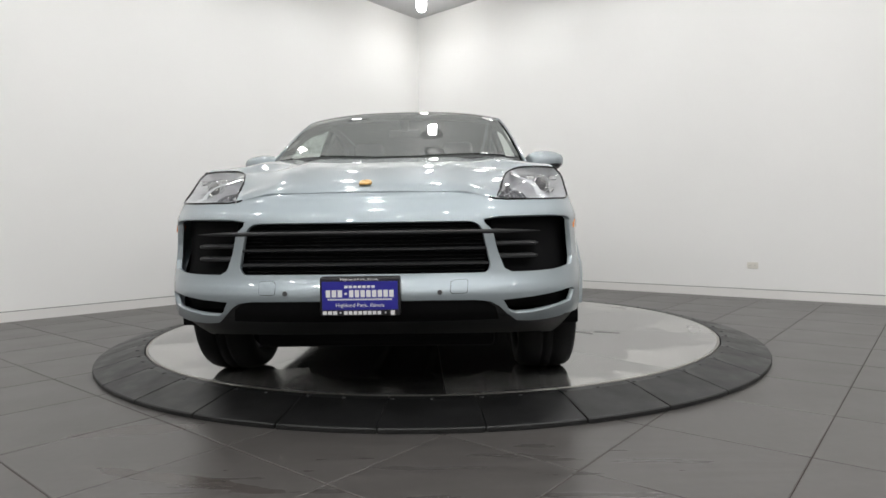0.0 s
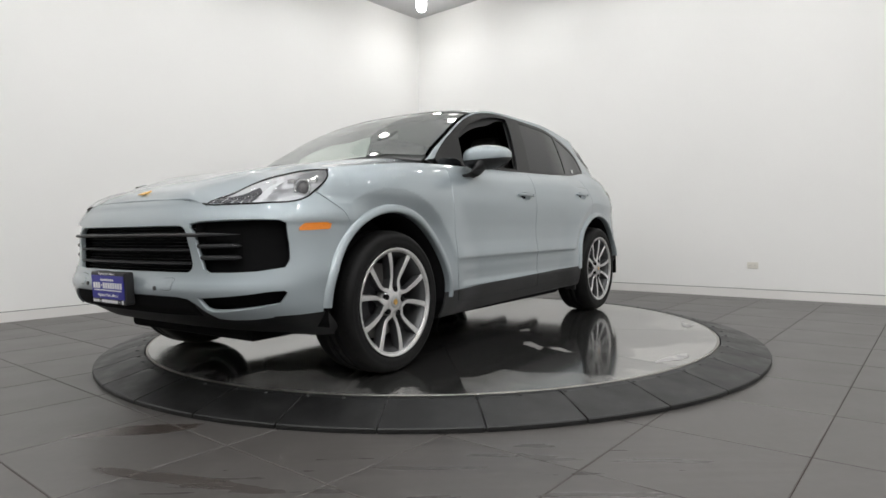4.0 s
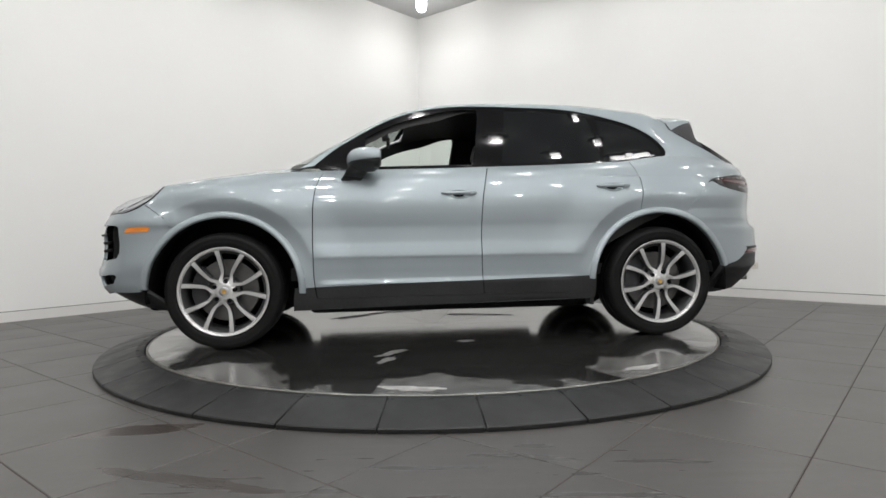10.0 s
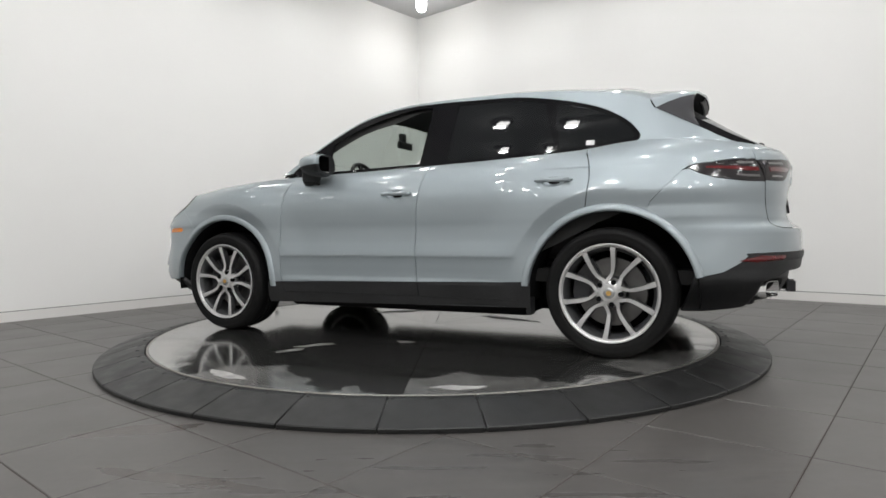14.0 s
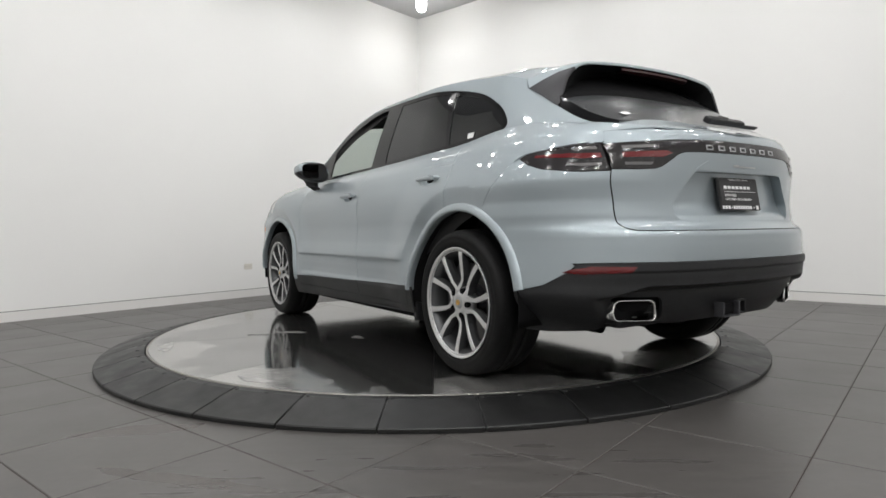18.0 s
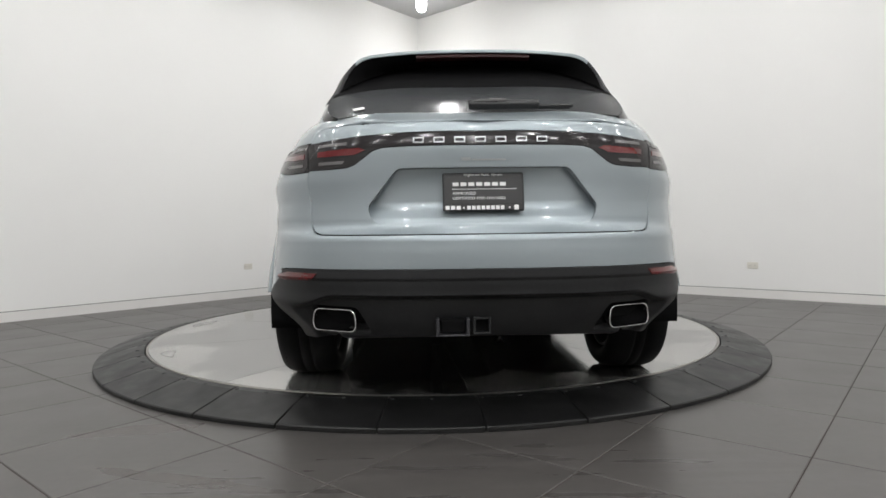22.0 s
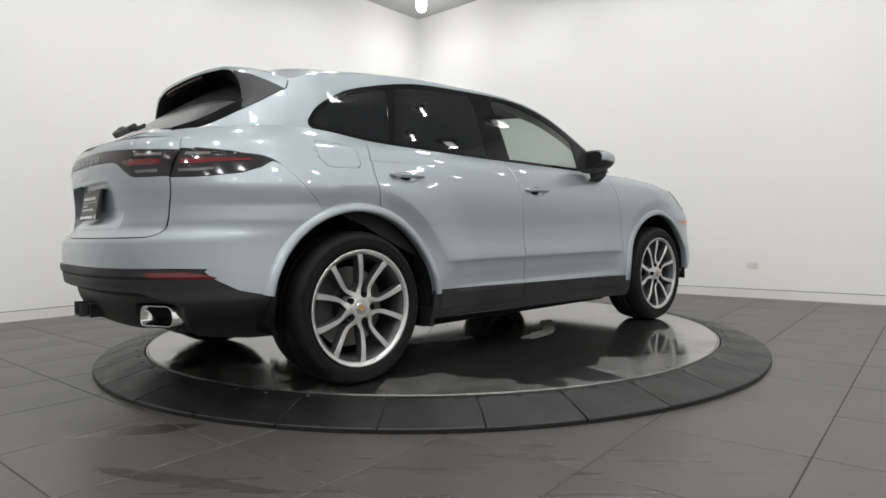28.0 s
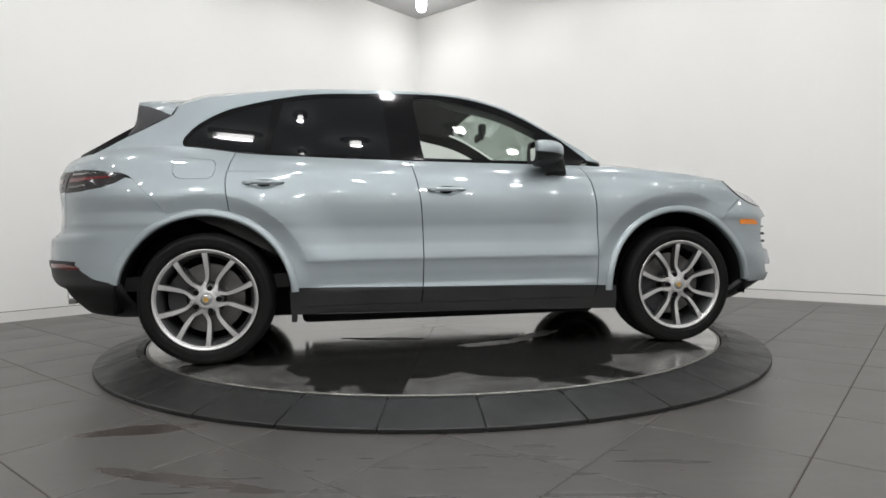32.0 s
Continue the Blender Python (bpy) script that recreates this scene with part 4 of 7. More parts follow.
def build_windows():
    belt = lambda x: ZBELT(x) + 0.003
    outer = line_of(lambda x: min(DLO(x), ZRAIL(x) - 0.012) - 0.003, 0.875, -1.586, 60)
    outer = outer + [(-1.594, 1.284), (-1.590, 1.268), (-1.574, 1.2565)] + line_of(belt, -1.55, 0.835, 40)
    top = lambda x: min(DLO(x), ZRAIL(x) - 0.012) - 0.026
    low = lambda x: ZBELT(x) + 0.020
    front = lambda x: top(x) - 0.022 * sstep(-0.15, 0.3, x)
    g1 = line_of(front, 0.545, -0.225, 18) + [(-0.232, 1.53), (-0.19, 1.24)] + line_of(low, -0.178, 0.56, 10)
    g2 = line_of(top, -0.425, -1.02, 14) + [(-1.06, 1.40), (-1.098, 1.24)] + line_of(low, -1.095, -0.385, 10) + [(-0.385, 1.23)]
    g3 = line_of(top, -1.085, -1.535, 12) + [(-1.562, 1.300), (-1.566, 1.284), (-1.556, 1.274)] + line_of(low, -1.52, -1.13, 6) + [(-1.122, 1.26)]
    tri = [(0.535, 1.415)] + line_of(top, 0.56, 0.78, 5) + [(0.80, 1.185)] + [(0.545, 1.18)]
    for m in (False, True):
        f, r = DOORS[m]
        panel("window_surround", [(outer, [g1, g2, g3], PANE, 0.05, 0.03)], M_GLOSSBLACK, CAR, "gloss black window surround", mirror=m, depth=0.010)
        panel("window_pane", [(g2, [], PANE, 0.05, 0.03)], M_TINT, r, "dark tinted glass", mirror=m, push=-0.004, depth=0.003)
        panel("quarter_window", [(g3, [], PANE, 0.05, 0.03)], M_TINT, CAR, "dark tinted quarter glass with a small white sticker", mirror=m, push=-0.004, depth=0.003)
        if m:
            panel("window_pane", [(g1, [], PANE, 0.05, 0.03)], M_GLASS, f, "clear glass, shut", mirror=m, push=-0.004, depth=0.0)
        seal = [(x, z - 0.010) for x, z in line_of(belt, -1.57, 0.835, 40)] + [(x, z + 0.006) for x, z in line_of(belt, 0.835, -1.57, 40)]
        panel("belt_seal", [(seal, [], lambda x, z: Vector((x, pane_y(x, ZBELT(x)) + 0.006 - 0.3 * (z - ZBELT(x)), z)), 0.06, 0.01)], M_GLOSSBLACK, CAR, "thin black belt line seal", mirror=m, depth=0.006)
    st = rounded([(-1.285, 1.243), (-1.285, 1.272), (-1.335, 1.272), (-1.335, 1.243)], 0.003, 2)
    panel("sticker", [(st, [], PANE, 0.03, 0.03)], M_PAPER, CAR, "small white sticker on the quarter glass", push=0.001, depth=0.0)


build_windows()

# ---- nose ----
def slab(name, loop3d, direction, material, parent, label=""):
    bm = bmesh.new()
    a = [bm.verts.new(p) for p in loop3d]
    b = [bm.verts.new(Vector(p) + direction) for p in loop3d]
    bm.faces.new(a)
    bm.faces.new(b[::-1])
    n = len(a)
    for i in range(n):
        bm.faces.new((a[i], b[i], b[(i + 1) % n], a[(i + 1) % n]))
    bmesh.ops.recalc_face_normals(bm, faces=bm.faces)
    return part(name, bm, material, parent, label)


def loft(rows, flip=False):
    bm = bmesh.new()
    vs = [[bm.verts.new(p) for p in r] for r in rows]
    for a, b in zip(vs, vs[1:]):
        for j in range(len(a) - 1):
            bm.faces.new((a[j], b[j], b[j + 1], a[j + 1]))
    bmesh.ops.recalc_face_normals(bm, faces=bm.faces)
    return bm


LAMP = [("y", 0.548, 0.884), ("y", 0.580, 0.8765), ("y", 0.69, 0.875), ("y", 0.795, 0.877), ("y", 0.845, 0.880), ("x", 2.045, 0.888), ("x", 1.985, 0.908), ("x", 1.938, 0.938), ("x", 1.884, 0.976), ("x", 1.846, 1.014), ("x", 1.828, 1.046)]


def conv(rows, s=1):
    out = []
    for k, v, z in rows:
        p = fy(v, z) if k == "y" else fx(v, z)
        out.append((p[0] * s, p[1]))
    return out


def along(pts, n):
    """n + 1 points evenly along a line through pts."""
    run = [0.0]
    for p, q in zip(pts, pts[1:]):
        run.append(run[-1] + (q - p).length)
    fs = [curve([(r, p[i]) for r, p in zip(run, pts)]) for i in range(3)]
    return [Vector([f(run[-1] * k / n) for f in fs]) for k in range(n + 1)]


def lamp_grid(n=40, m=14, bulge=0.037):
    """Points and normals over a headlamp's domed cover: along it from the tip to the rear, and across it from the inner to the lower edge."""
    top = [HOOD(x, y / side_y(x, ZBELT(x))) for x, y in LAMP_INNER]
    low = [NOSE(*q) for q in conv(LAMP)]
    A, B = along(top, n), along(low, n)
    rows = []
    for i in range(n + 1):
        u = i / n
        across = B[i] - A[i]
        way = (A[min(i + 1, n)] + B[min(i + 1, n)] - A[max(i - 1, 0)] - B[max(i - 1, 0)]).normalized()
        up = way.cross(across)
        up = up.normalized() if up.length > 1e-9 else Vector((0.5, 0.5, 0.7))
        if up.z < 0:
            up.negate()
        h = bulge * math.sin(math.pi * min(1.0, max(0.0, u))) ** 0.7
        rows.append([A[i].lerp(B[i], k / m) + up * h * math.sin(math.pi * (k / m) ** 1.15) ** 1.05 for k in range(m + 1)])
    return rows


LAMP_ROWS = lamp_grid()


def lamp_at(u, v):
    n, m = len(LAMP_ROWS) - 1, len(LAMP_ROWS[0]) - 1
    i, k = min(n - 1, int(u * n)), min(m - 1, int(v * m))
    a, b = u * n - i, v * m - k
    return LAMP_ROWS[i][k].lerp(LAMP_ROWS[i + 1][k], a).lerp(LAMP_ROWS[i][k + 1].lerp(LAMP_ROWS[i + 1][k + 1], a), b)


def lamp_in(u, v, deep):
    """A point that far behind the cover."""
    e = 0.02
    d = (lamp_at(min(1, u + e), v) - lamp_at(max(0, u - e), v)).cross(lamp_at(u, min(1, v + e)) - lamp_at(u, max(0, v - e))).normalized()
    if d.z < 0:
        d.negate()
    return lamp_at(u, v) - (d * 0.6 + Vector((0.75, 0.25, 0.1)) * 0.6).normalized() * deep


def lamp_sheet(u0, u1, v0, v1, n, m, deep, s, lean=0.0):
    """A strip of the headlamp's inside; deep: how far behind the cover, a number or a function of u and v."""
    rows = []
    for i in range(n + 1):
        row = []
        for k in range(m + 1):
            v = v0 + (v1 - v0) * k / m
            u = u0 + (u1 - u0) * i / n + lean * (0.5 - v)
            u = min(0.995, max(0.005, u))
            p = lamp_in(u, v, deep(u, v) if callable(deep) else deep)
            row.append(Vector((p.x, p.y * s, p.z)))
        rows.append(row)
    return loft(rows)


def mirrored(loop):
    return [(-a, b) for a, b in reversed(loop)]


def build_nose():
    # painted bumper cover with its openings
    lampcut = [(a, b - 0.004) for a, b in conv(LAMP)]
    top_c = [fy(y, z) for y, z in ((0.0, 0.9055), (0.1, 0.9055), (0.2, 0.9055), (0.3, 0.905), (0.4, 0.902), (0.48, 0.895), (0.53, 0.889))]
    right_half = top_c + lampcut[:-4] + [fx(1.938, 0.932)] + [fx(x, z) for x, z in dense([(1.922, 0.922), (1.806, 0.844), (1.773, 0.796)], 8)]
    right_half += [fx(x, z) for x, z in arc(XA, R_FLARE - 0.004, 51, 4, 22)]
    low = [fx(1.955, 0.383), fx(2.05, 0.380), fx(2.15, 0.378), fy(0.85, 0.372), fy(0.78, 0.364), fy(0.70, 0.362), fy(0.635, 0.368), fy(0.595, 0.40), fy(0.56, 0.435), fy(0.52, 0.458), fy(0.46, 0.466), fy(0.3, 0.468), fy(0.15, 0.468)]
    right_half += low
    outline = right_half + [fy(0.0, 0.468)] + [(-a, b) for a, b in reversed(right_half[1:])]
    gr = rounded([(-0.478, 0.784), (0.478, 0.784), (0.520, 0.60), (0.503, 0.574), (-0.503, 0.574), (-0.520, 0.60)], [0.05, 0.05, 0.03, 0.02, 0.02, 0.03])
    GR = [fy(y, z) for y, z in dense(gr + gr[:1], 3)[:-1]]
    # side intake: across the corner
    si = [("y", 0.555, 0.802), ("y", 0.70, 0.806), ("y", 0.80, 0.807), ("x", 2.125, 0.803), ("x", 2.10, 0.788), ("x", 2.092, 0.70), ("x", 2.094, 0.63), ("x", 2.115, 0.594), ("y", 0.80, 0.578), ("y", 0.70, 0.574), ("y", 0.605, 0.574), ("y", 0.575, 0.59),
          ("y", 0.548, 0.66), ("y", 0.528, 0.745), ("y", 0.495, 0.775), ("y", 0.492, 0.792)]
    SI = conv(si)
    li = [("y", 0.575, 0.462), ("y", 0.70, 0.470), ("y", 0.80, 0.480), ("x", 2.18, 0.490), ("x", 2.13, 0.492), ("x", 2.115, 0.480), ("x", 2.14, 0.435), ("y", 0.82, 0.420), ("y", 0.70, 0.402), ("y", 0.63, 0.400), ("y", 0.605, 0.412)]
    LI = conv(li)
    bumper = panel("front_bumper", [(outline, [GR, SI, mirrored(SI), LI, mirrored(LI)], NOSE, 0.035, 0.022)], M_PAINT, CAR, "painted front bumper with black air intakes", depth=0.022)
    # black backing behind the openings, and lower lip
    back = [fy(y, 0.86) for y in (-0.9, -0.6, -0.3, 0, 0.3, 0.6, 0.9)] + [fx(2.02, 0.80), fx(2.02, 0.40)] + [fy(y, 0.385) for y in (0.85, 0.6, 0.3, 0, -0.3, -0.6, -0.85)] + [fx(2.02, 0.40, -1), fx(2.02, 0.80, -1)]
    panel("intake_backing", [(back, [], NOSE, 0.05, 0.03)], M_DARK, bumper, push=-0.06, depth=0.0)
    for y in (-0.525, 0.525):
        rows = []
        for k in range(9):
            p = NOSE(*fy(y, 0.56 + 0.255 * k / 8))
            rows.append([p - Vector((0.012, 0, 0)), p - Vector((0.10, 0, 0))])
        part("intake_divider", loft(rows), M_DARK, bumper)
    lipc = [(a, b - 0.003) for a, b in reversed(low)]
    lip = [(a, b) for a, b in lipc] + [fx(1.925, 0.37), fx(1.905, 0.31), fx(1.89, 0.24), fx(2.0, 0.245), fx(2.1, 0.262)] + [fy(y, z) for y, z in ((0.80, 0.272), (0.6, 0.285), (0.4, 0.290), (0.2, 0.292), (0.0, 0.292))]
    liploop = lip + [(-a, b) for a, b in reversed(lip[:-1])] + [fy(0.0, 0.465)]
    def chin(phi, z):
        p = NOSE(phi, z)
        k = max(0.0, 0.385 - z) * 0.9
        return Vector((p.x - k, p.y * (1 - 0.35 * k), p.z))
    panel("lower_lip", [(liploop, [], chin, 0.04, 0.02)], M_BLACK, CAR, "black lower bumper lip", push=-0.010, depth=0.03)
    grid = [fy(y, 0.461) for y in (-0.50, -0.25, 0.0, 0.25, 0.50)] + [fy(0.545, 0.43), fy(0.56, 0.375)] + [fy(y, 0.372) for y in (0.3, 0.0, -0.3)] + [fy(-0.56, 0.375), fy(-0.545, 0.43)]
    panel("lower_grille", [(grid, [], NOSE, 0.04, 0.02)], M_DARK, bumper, "black lower air intake", push=-0.006, depth=0.0)
    # grille blades
    def blade(y0, y1, z, proud, h, thick, mtl, nm="blade", tilt=0.0):
        bm = bmesh.new()
        rows = []
        n = 18
        for k in range(n + 1):
            y = y0 + (y1 - y0) * k / n
            zz = z + tilt * (k / n)
            p = NOSE(*fy(y, zz))
            d = NOSE(*fy(y, zz)) - Vector((1.2, 0.3 * y, zz))
            d.z = 0
            d.normalize()
            c = p - d * (0.03 - proud)
            e = min(1.0, 0.12 + 9 * min(k, n - k) / n) if thick < 0.02 else 1.0
            rows.append([bm.verts.new(c + d * (a * e) + Vector((0, 0, b * e))) for a, b in ((-0.02, -h * 0.4), (0.018, -h * 0.5), (0.024, -h * 0.15), (0.024, h * 0.15), (0.018, h * 0.5), (-0.02, h * 0.6))])
        for a, b in zip(rows, rows[1:]):
            for j in range(6):
                bm.faces.new((a[j], b[j], b[(j + 1) % 6], a[(j + 1) % 6]))
        bm.faces.new(rows[0])
        bm.faces.new(rows[-1][::-1])
        bmesh.ops.recalc_face_normals(bm, faces=bm.faces)
        return part(nm, bm, mtl, bumper, smooth=False)
    for z, h in ((0.735, 0.016), (0.672, 0.012), (0.612, 0.012)):
        blade(-0.735 if z > 0.7 else -0.51, 0.735 if z > 0.7 else 0.51, z + (0.006 if z > 0.7 else 0), 0.004 if z < 0.7 else 0.017, h, 0.01 if z > 0.7 else 0.02, M_BLACK, "grille_blade")
    for s in (1, -1):
        for z, y0, h in ((0.690, 0.505, 0.018), (0.638, 0.515, 0.018)):
            blade(s * y0, s * 0.735, z, 0.004, h, 0.01, M_BLACK, "intake_blade")
    # mesh of fine slats behind the blades
    for k in range(13):
        z = 0.583 + k * 0.0155
        bm = bmesh.new()
        n = 12
        rows = []
        for q in range(n + 1):
            p = NOSE(*fy(-0.495 + 0.99 * q / n, z)) - Vector((0.042, 0, 0))
            rows.append([bm.verts.new(p + Vector((a, 0, b))) for a, b in ((0, -0.0025), (0.004, 0), (0, 0.0025))])
        for a, b in zip(rows, rows[1:]):
            for j in range(2):
                bm.faces.new((a[j], a[j + 1], b[j + 1], b[j]))
        part("grille_slat", bm, M_BLACK, bumper)
    # washer caps, sensors
    for s in (1, -1):
        cap = rounded([(0.358, 0.495), (0.358, 0.545), (0.425, 0.548), (0.425, 0.495)], 0.012, 3)
        cap = [fy(y * s, z) for y, z in cap]
        panel("cap_gap", [([(a + (a - sum(q[0] for q in cap) / len(cap)) * 0.05, b + (b - 0.52) * 0.07) for a, b in cap], [], NOSE, 0.03, 0.03)], M_DARK, bumper, push=0.0008, depth=0.0)
        panel("washer_cap", [(cap, [], NOSE, 0.03, 0.03)], M_PAINT, bumper, push=0.0025, depth=0.002)
        p = NOSE(*fy(0.315 * s, 0.500))
        part("parking_sensor", cyl_bm(0.011, 0.010, 0.008, 18, Matrix.Translation(p) @ Matrix.Rotation(math.pi / 2, 4, "Y")), M_WHEELGREY, bumper, smooth=False)
        # side marker
        mk = [("x", 2.052, 0.768), ("x", 2.050, 0.754), ("x", 1.900, 0.760), ("x", 1.890, 0.786), ("x", 1.92, 0.792), ("x", 2.025, 0.788)]
        panel("side_marker", [(conv(mk, s), [], NOSE, 0.03, 0.02)], M_AMBER, bumper, "amber side marker lamp", push=0.004, depth=0.006)
        # headlamp: hollow reflector, light guide, projector, gasket and clear cover
        def well(u, v):
            return 0.003 + 0.075 * (sstep(0.0, 0.20, v) * sstep(1.0, 0.86, v) * sstep(0.02, 0.30, u) * sstep(1.0, 0.90, u))
        lamp = part("headlamp", lamp_sheet(0.0, 1.0, 0.0, 1.0, 40, 18, well, s), M_LAMPBOWL, CAR, "clear headlamp with grey reflector and four point light", True)
        part("dark_reflector", lamp_sheet(0.08, 0.36, 0.10, 0.88, 10, 10, lambda u, v: well(u, v) - 0.012, s, 0.10), M_CALIPER, lamp, "dark inner reflector", True)
        for k in range(5):
            part("reflector_rib", lamp_sheet(0.12 + 0.05 * k, 0.125 + 0.05 * k, 0.15, 0.85, 1, 8, lambda u, v: well(u, v) - 0.018, s, 0.10), M_LAMPBOWL, lamp)
        part("light_guide", lamp_sheet(0.455, 0.515, 0.03, 0.96, 4, 16, lambda u, v: max(0.006, well(u, v) - 0.050), s, 0.24), M_LAMPFIN, lamp, "bright curved light guide", True)
        rim = [r[0] for r in LAMP_ROWS] + LAMP_ROWS[-1][1:-1] + [r[-1] for r in reversed(LAMP_ROWS)]
        tube = []
        for i, p in enumerate(rim):
            t = (rim[(i + 1) % len(rim)] - rim[i - 1]).normalized()
            a1 = t.cross(Vector((0.5, 0.3, 0.8))).normalized()
            a2 = a1.cross(t)
            tube.append([Vector((q.x, q.y * s, q.z)) for q in [p + (a1 * math.cos(w * math.tau / 6) + a2 * math.sin(w * math.tau / 6)) * 0.0042 for w in range(7)]])
        part("lamp_gasket", loft(tube + tube[:1]), M_GLOSSBLACK, lamp, "thin black gasket", True)
        part("lamp_cover", lamp_sheet(0.0, 1.0, 0.0, 1.0, 40, 14, 0.0, s), M_LAMPGLASS, lamp, "clear lamp glass", True)
        c = lamp_in(0.69, 0.55, 0.062)
        d = Vector((0.93, 0.34, 0.05)).normalized()
        c, d = Vector((c.x, c.y * s, c.z)), Vector((d.x, d.y * s, d.z))
        rot = d.to_track_quat("Z", "Y").to_matrix().to_4x4()
        lat = Vector((-d.y, d.x, 0)).normalized()
        part("projector", lathe_at([(0.030, -0.02), (0.041, 0.0), (0.043, 0.022), (0.037, 0.024), (0.032, 0.012)], Matrix.Translation(c) @ rot, 28), M_CHROME, lamp, "round chrome projector ring", True)
        part("projector_lens", lathe_at([(0.001, 0.026), (0.012, 0.0245), (0.022, 0.019), (0.030, 0.010), (0.032, 0.004)], Matrix.Translation(c) @ rot, 28), M_LENSGREY, lamp, smooth=True)
        for oy, oz in ((0.058, 0.030), (-0.058, 0.030), (0.058, -0.030), (-0.058, -0.030)):
            q = c + lat * oy + Vector((0, 0, oz)) + d * 0.010
            bmx = box_bm(-0.020, 0.020, -0.012, 0.012, -0.012, 0.012, 0.005)
            bmesh.ops.transform(bmx, matrix=Matrix.Translation(q) @ (Matrix.Rotation(math.atan2(lat.y, lat.x), 4, "Z")), verts=bmx.verts)
            part("light_point", bmx, M_CHROME, lamp, "bright daytime light block")
    # badge on the bonnet
    p = HOOD(2.247, 0.0)
    n = Vector((0.36, 0, 0.93)).normalized()
    q = n.to_track_quat("Z", "Y").to_matrix().to_4x4()
    sh = [(0, -0.034), (0.016, -0.026), (0.025, -0.010), (0.027, 0.012), (0.024, 0.028), (0, 0.031), (-0.024, 0.028), (-0.027, 0.012), (-0.025, -0.010), (-0.016, -0.026)]
    bm = bmesh.new()
    a = [bm.verts.new((x, y, 0)) for x, y in sh]
    b = [bm.verts.new((x * 0.94, y * 0.94, 0.005)) for x, y in sh]
    bm.faces.new(b)
    for i in range(len(sh)):
        bm.faces.new((a[i], a[(i + 1) % len(sh)], b[(i + 1) % len(sh)], b[i]))
    yaxis = Vector((0, 1, 0))
    up = n.cross(yaxis).normalized() * -1
    mm = Matrix((( 0, up.x, n.x, p.x), (1, up.y, n.y, p.y), (0, up.z, n.z, p.z + 0.001), (0, 0, 0, 1)))
    bmesh.ops.transform(bm, matrix=mm, verts=bm.verts)
    part("badge", bm, M_GOLD, CAR, "small gold and red shield badge")
    return bumper


def lathe_at(profile, m, seg=32):
    bm = lathe_bm(profile, seg, closed=False)
    bmesh.ops.transform(bm, matrix=m, verts=bm.verts)
    return bm


M_LAMPFIN = mat("bright_light_guide", (0.60, 0.61, 0.62), 0.35, metal=0.1)
M_LAMPBOWL = mat("grey_lamp_bowl", (0.50, 0.505, 0.515), 0.33, metal=0.35)


def lamp_glass():
    m = glass_material()
    m.name = "clear_lamp_glass"
    m.node_tree.nodes["Transparent BSDF"].inputs[0].default_value = (0.93, 0.94, 0.95, 1)
    m.node_tree.nodes["film"].inputs[2].default_value = 0.05
    m.node_tree.nodes["film"].inputs[1].default_value = 0.45
    return m


M_LAMPGLASS = lamp_glass()
BUMPER = build_nose()


# ---- tail ----
def hollow(phi, z):
    """Floor of the number plate hollow: deep at its top, level with the gate at its foot."""
    p = TAIL(phi, z)
    p.x += 0.046 * sstep(0.762, 0.86, z)
    return p


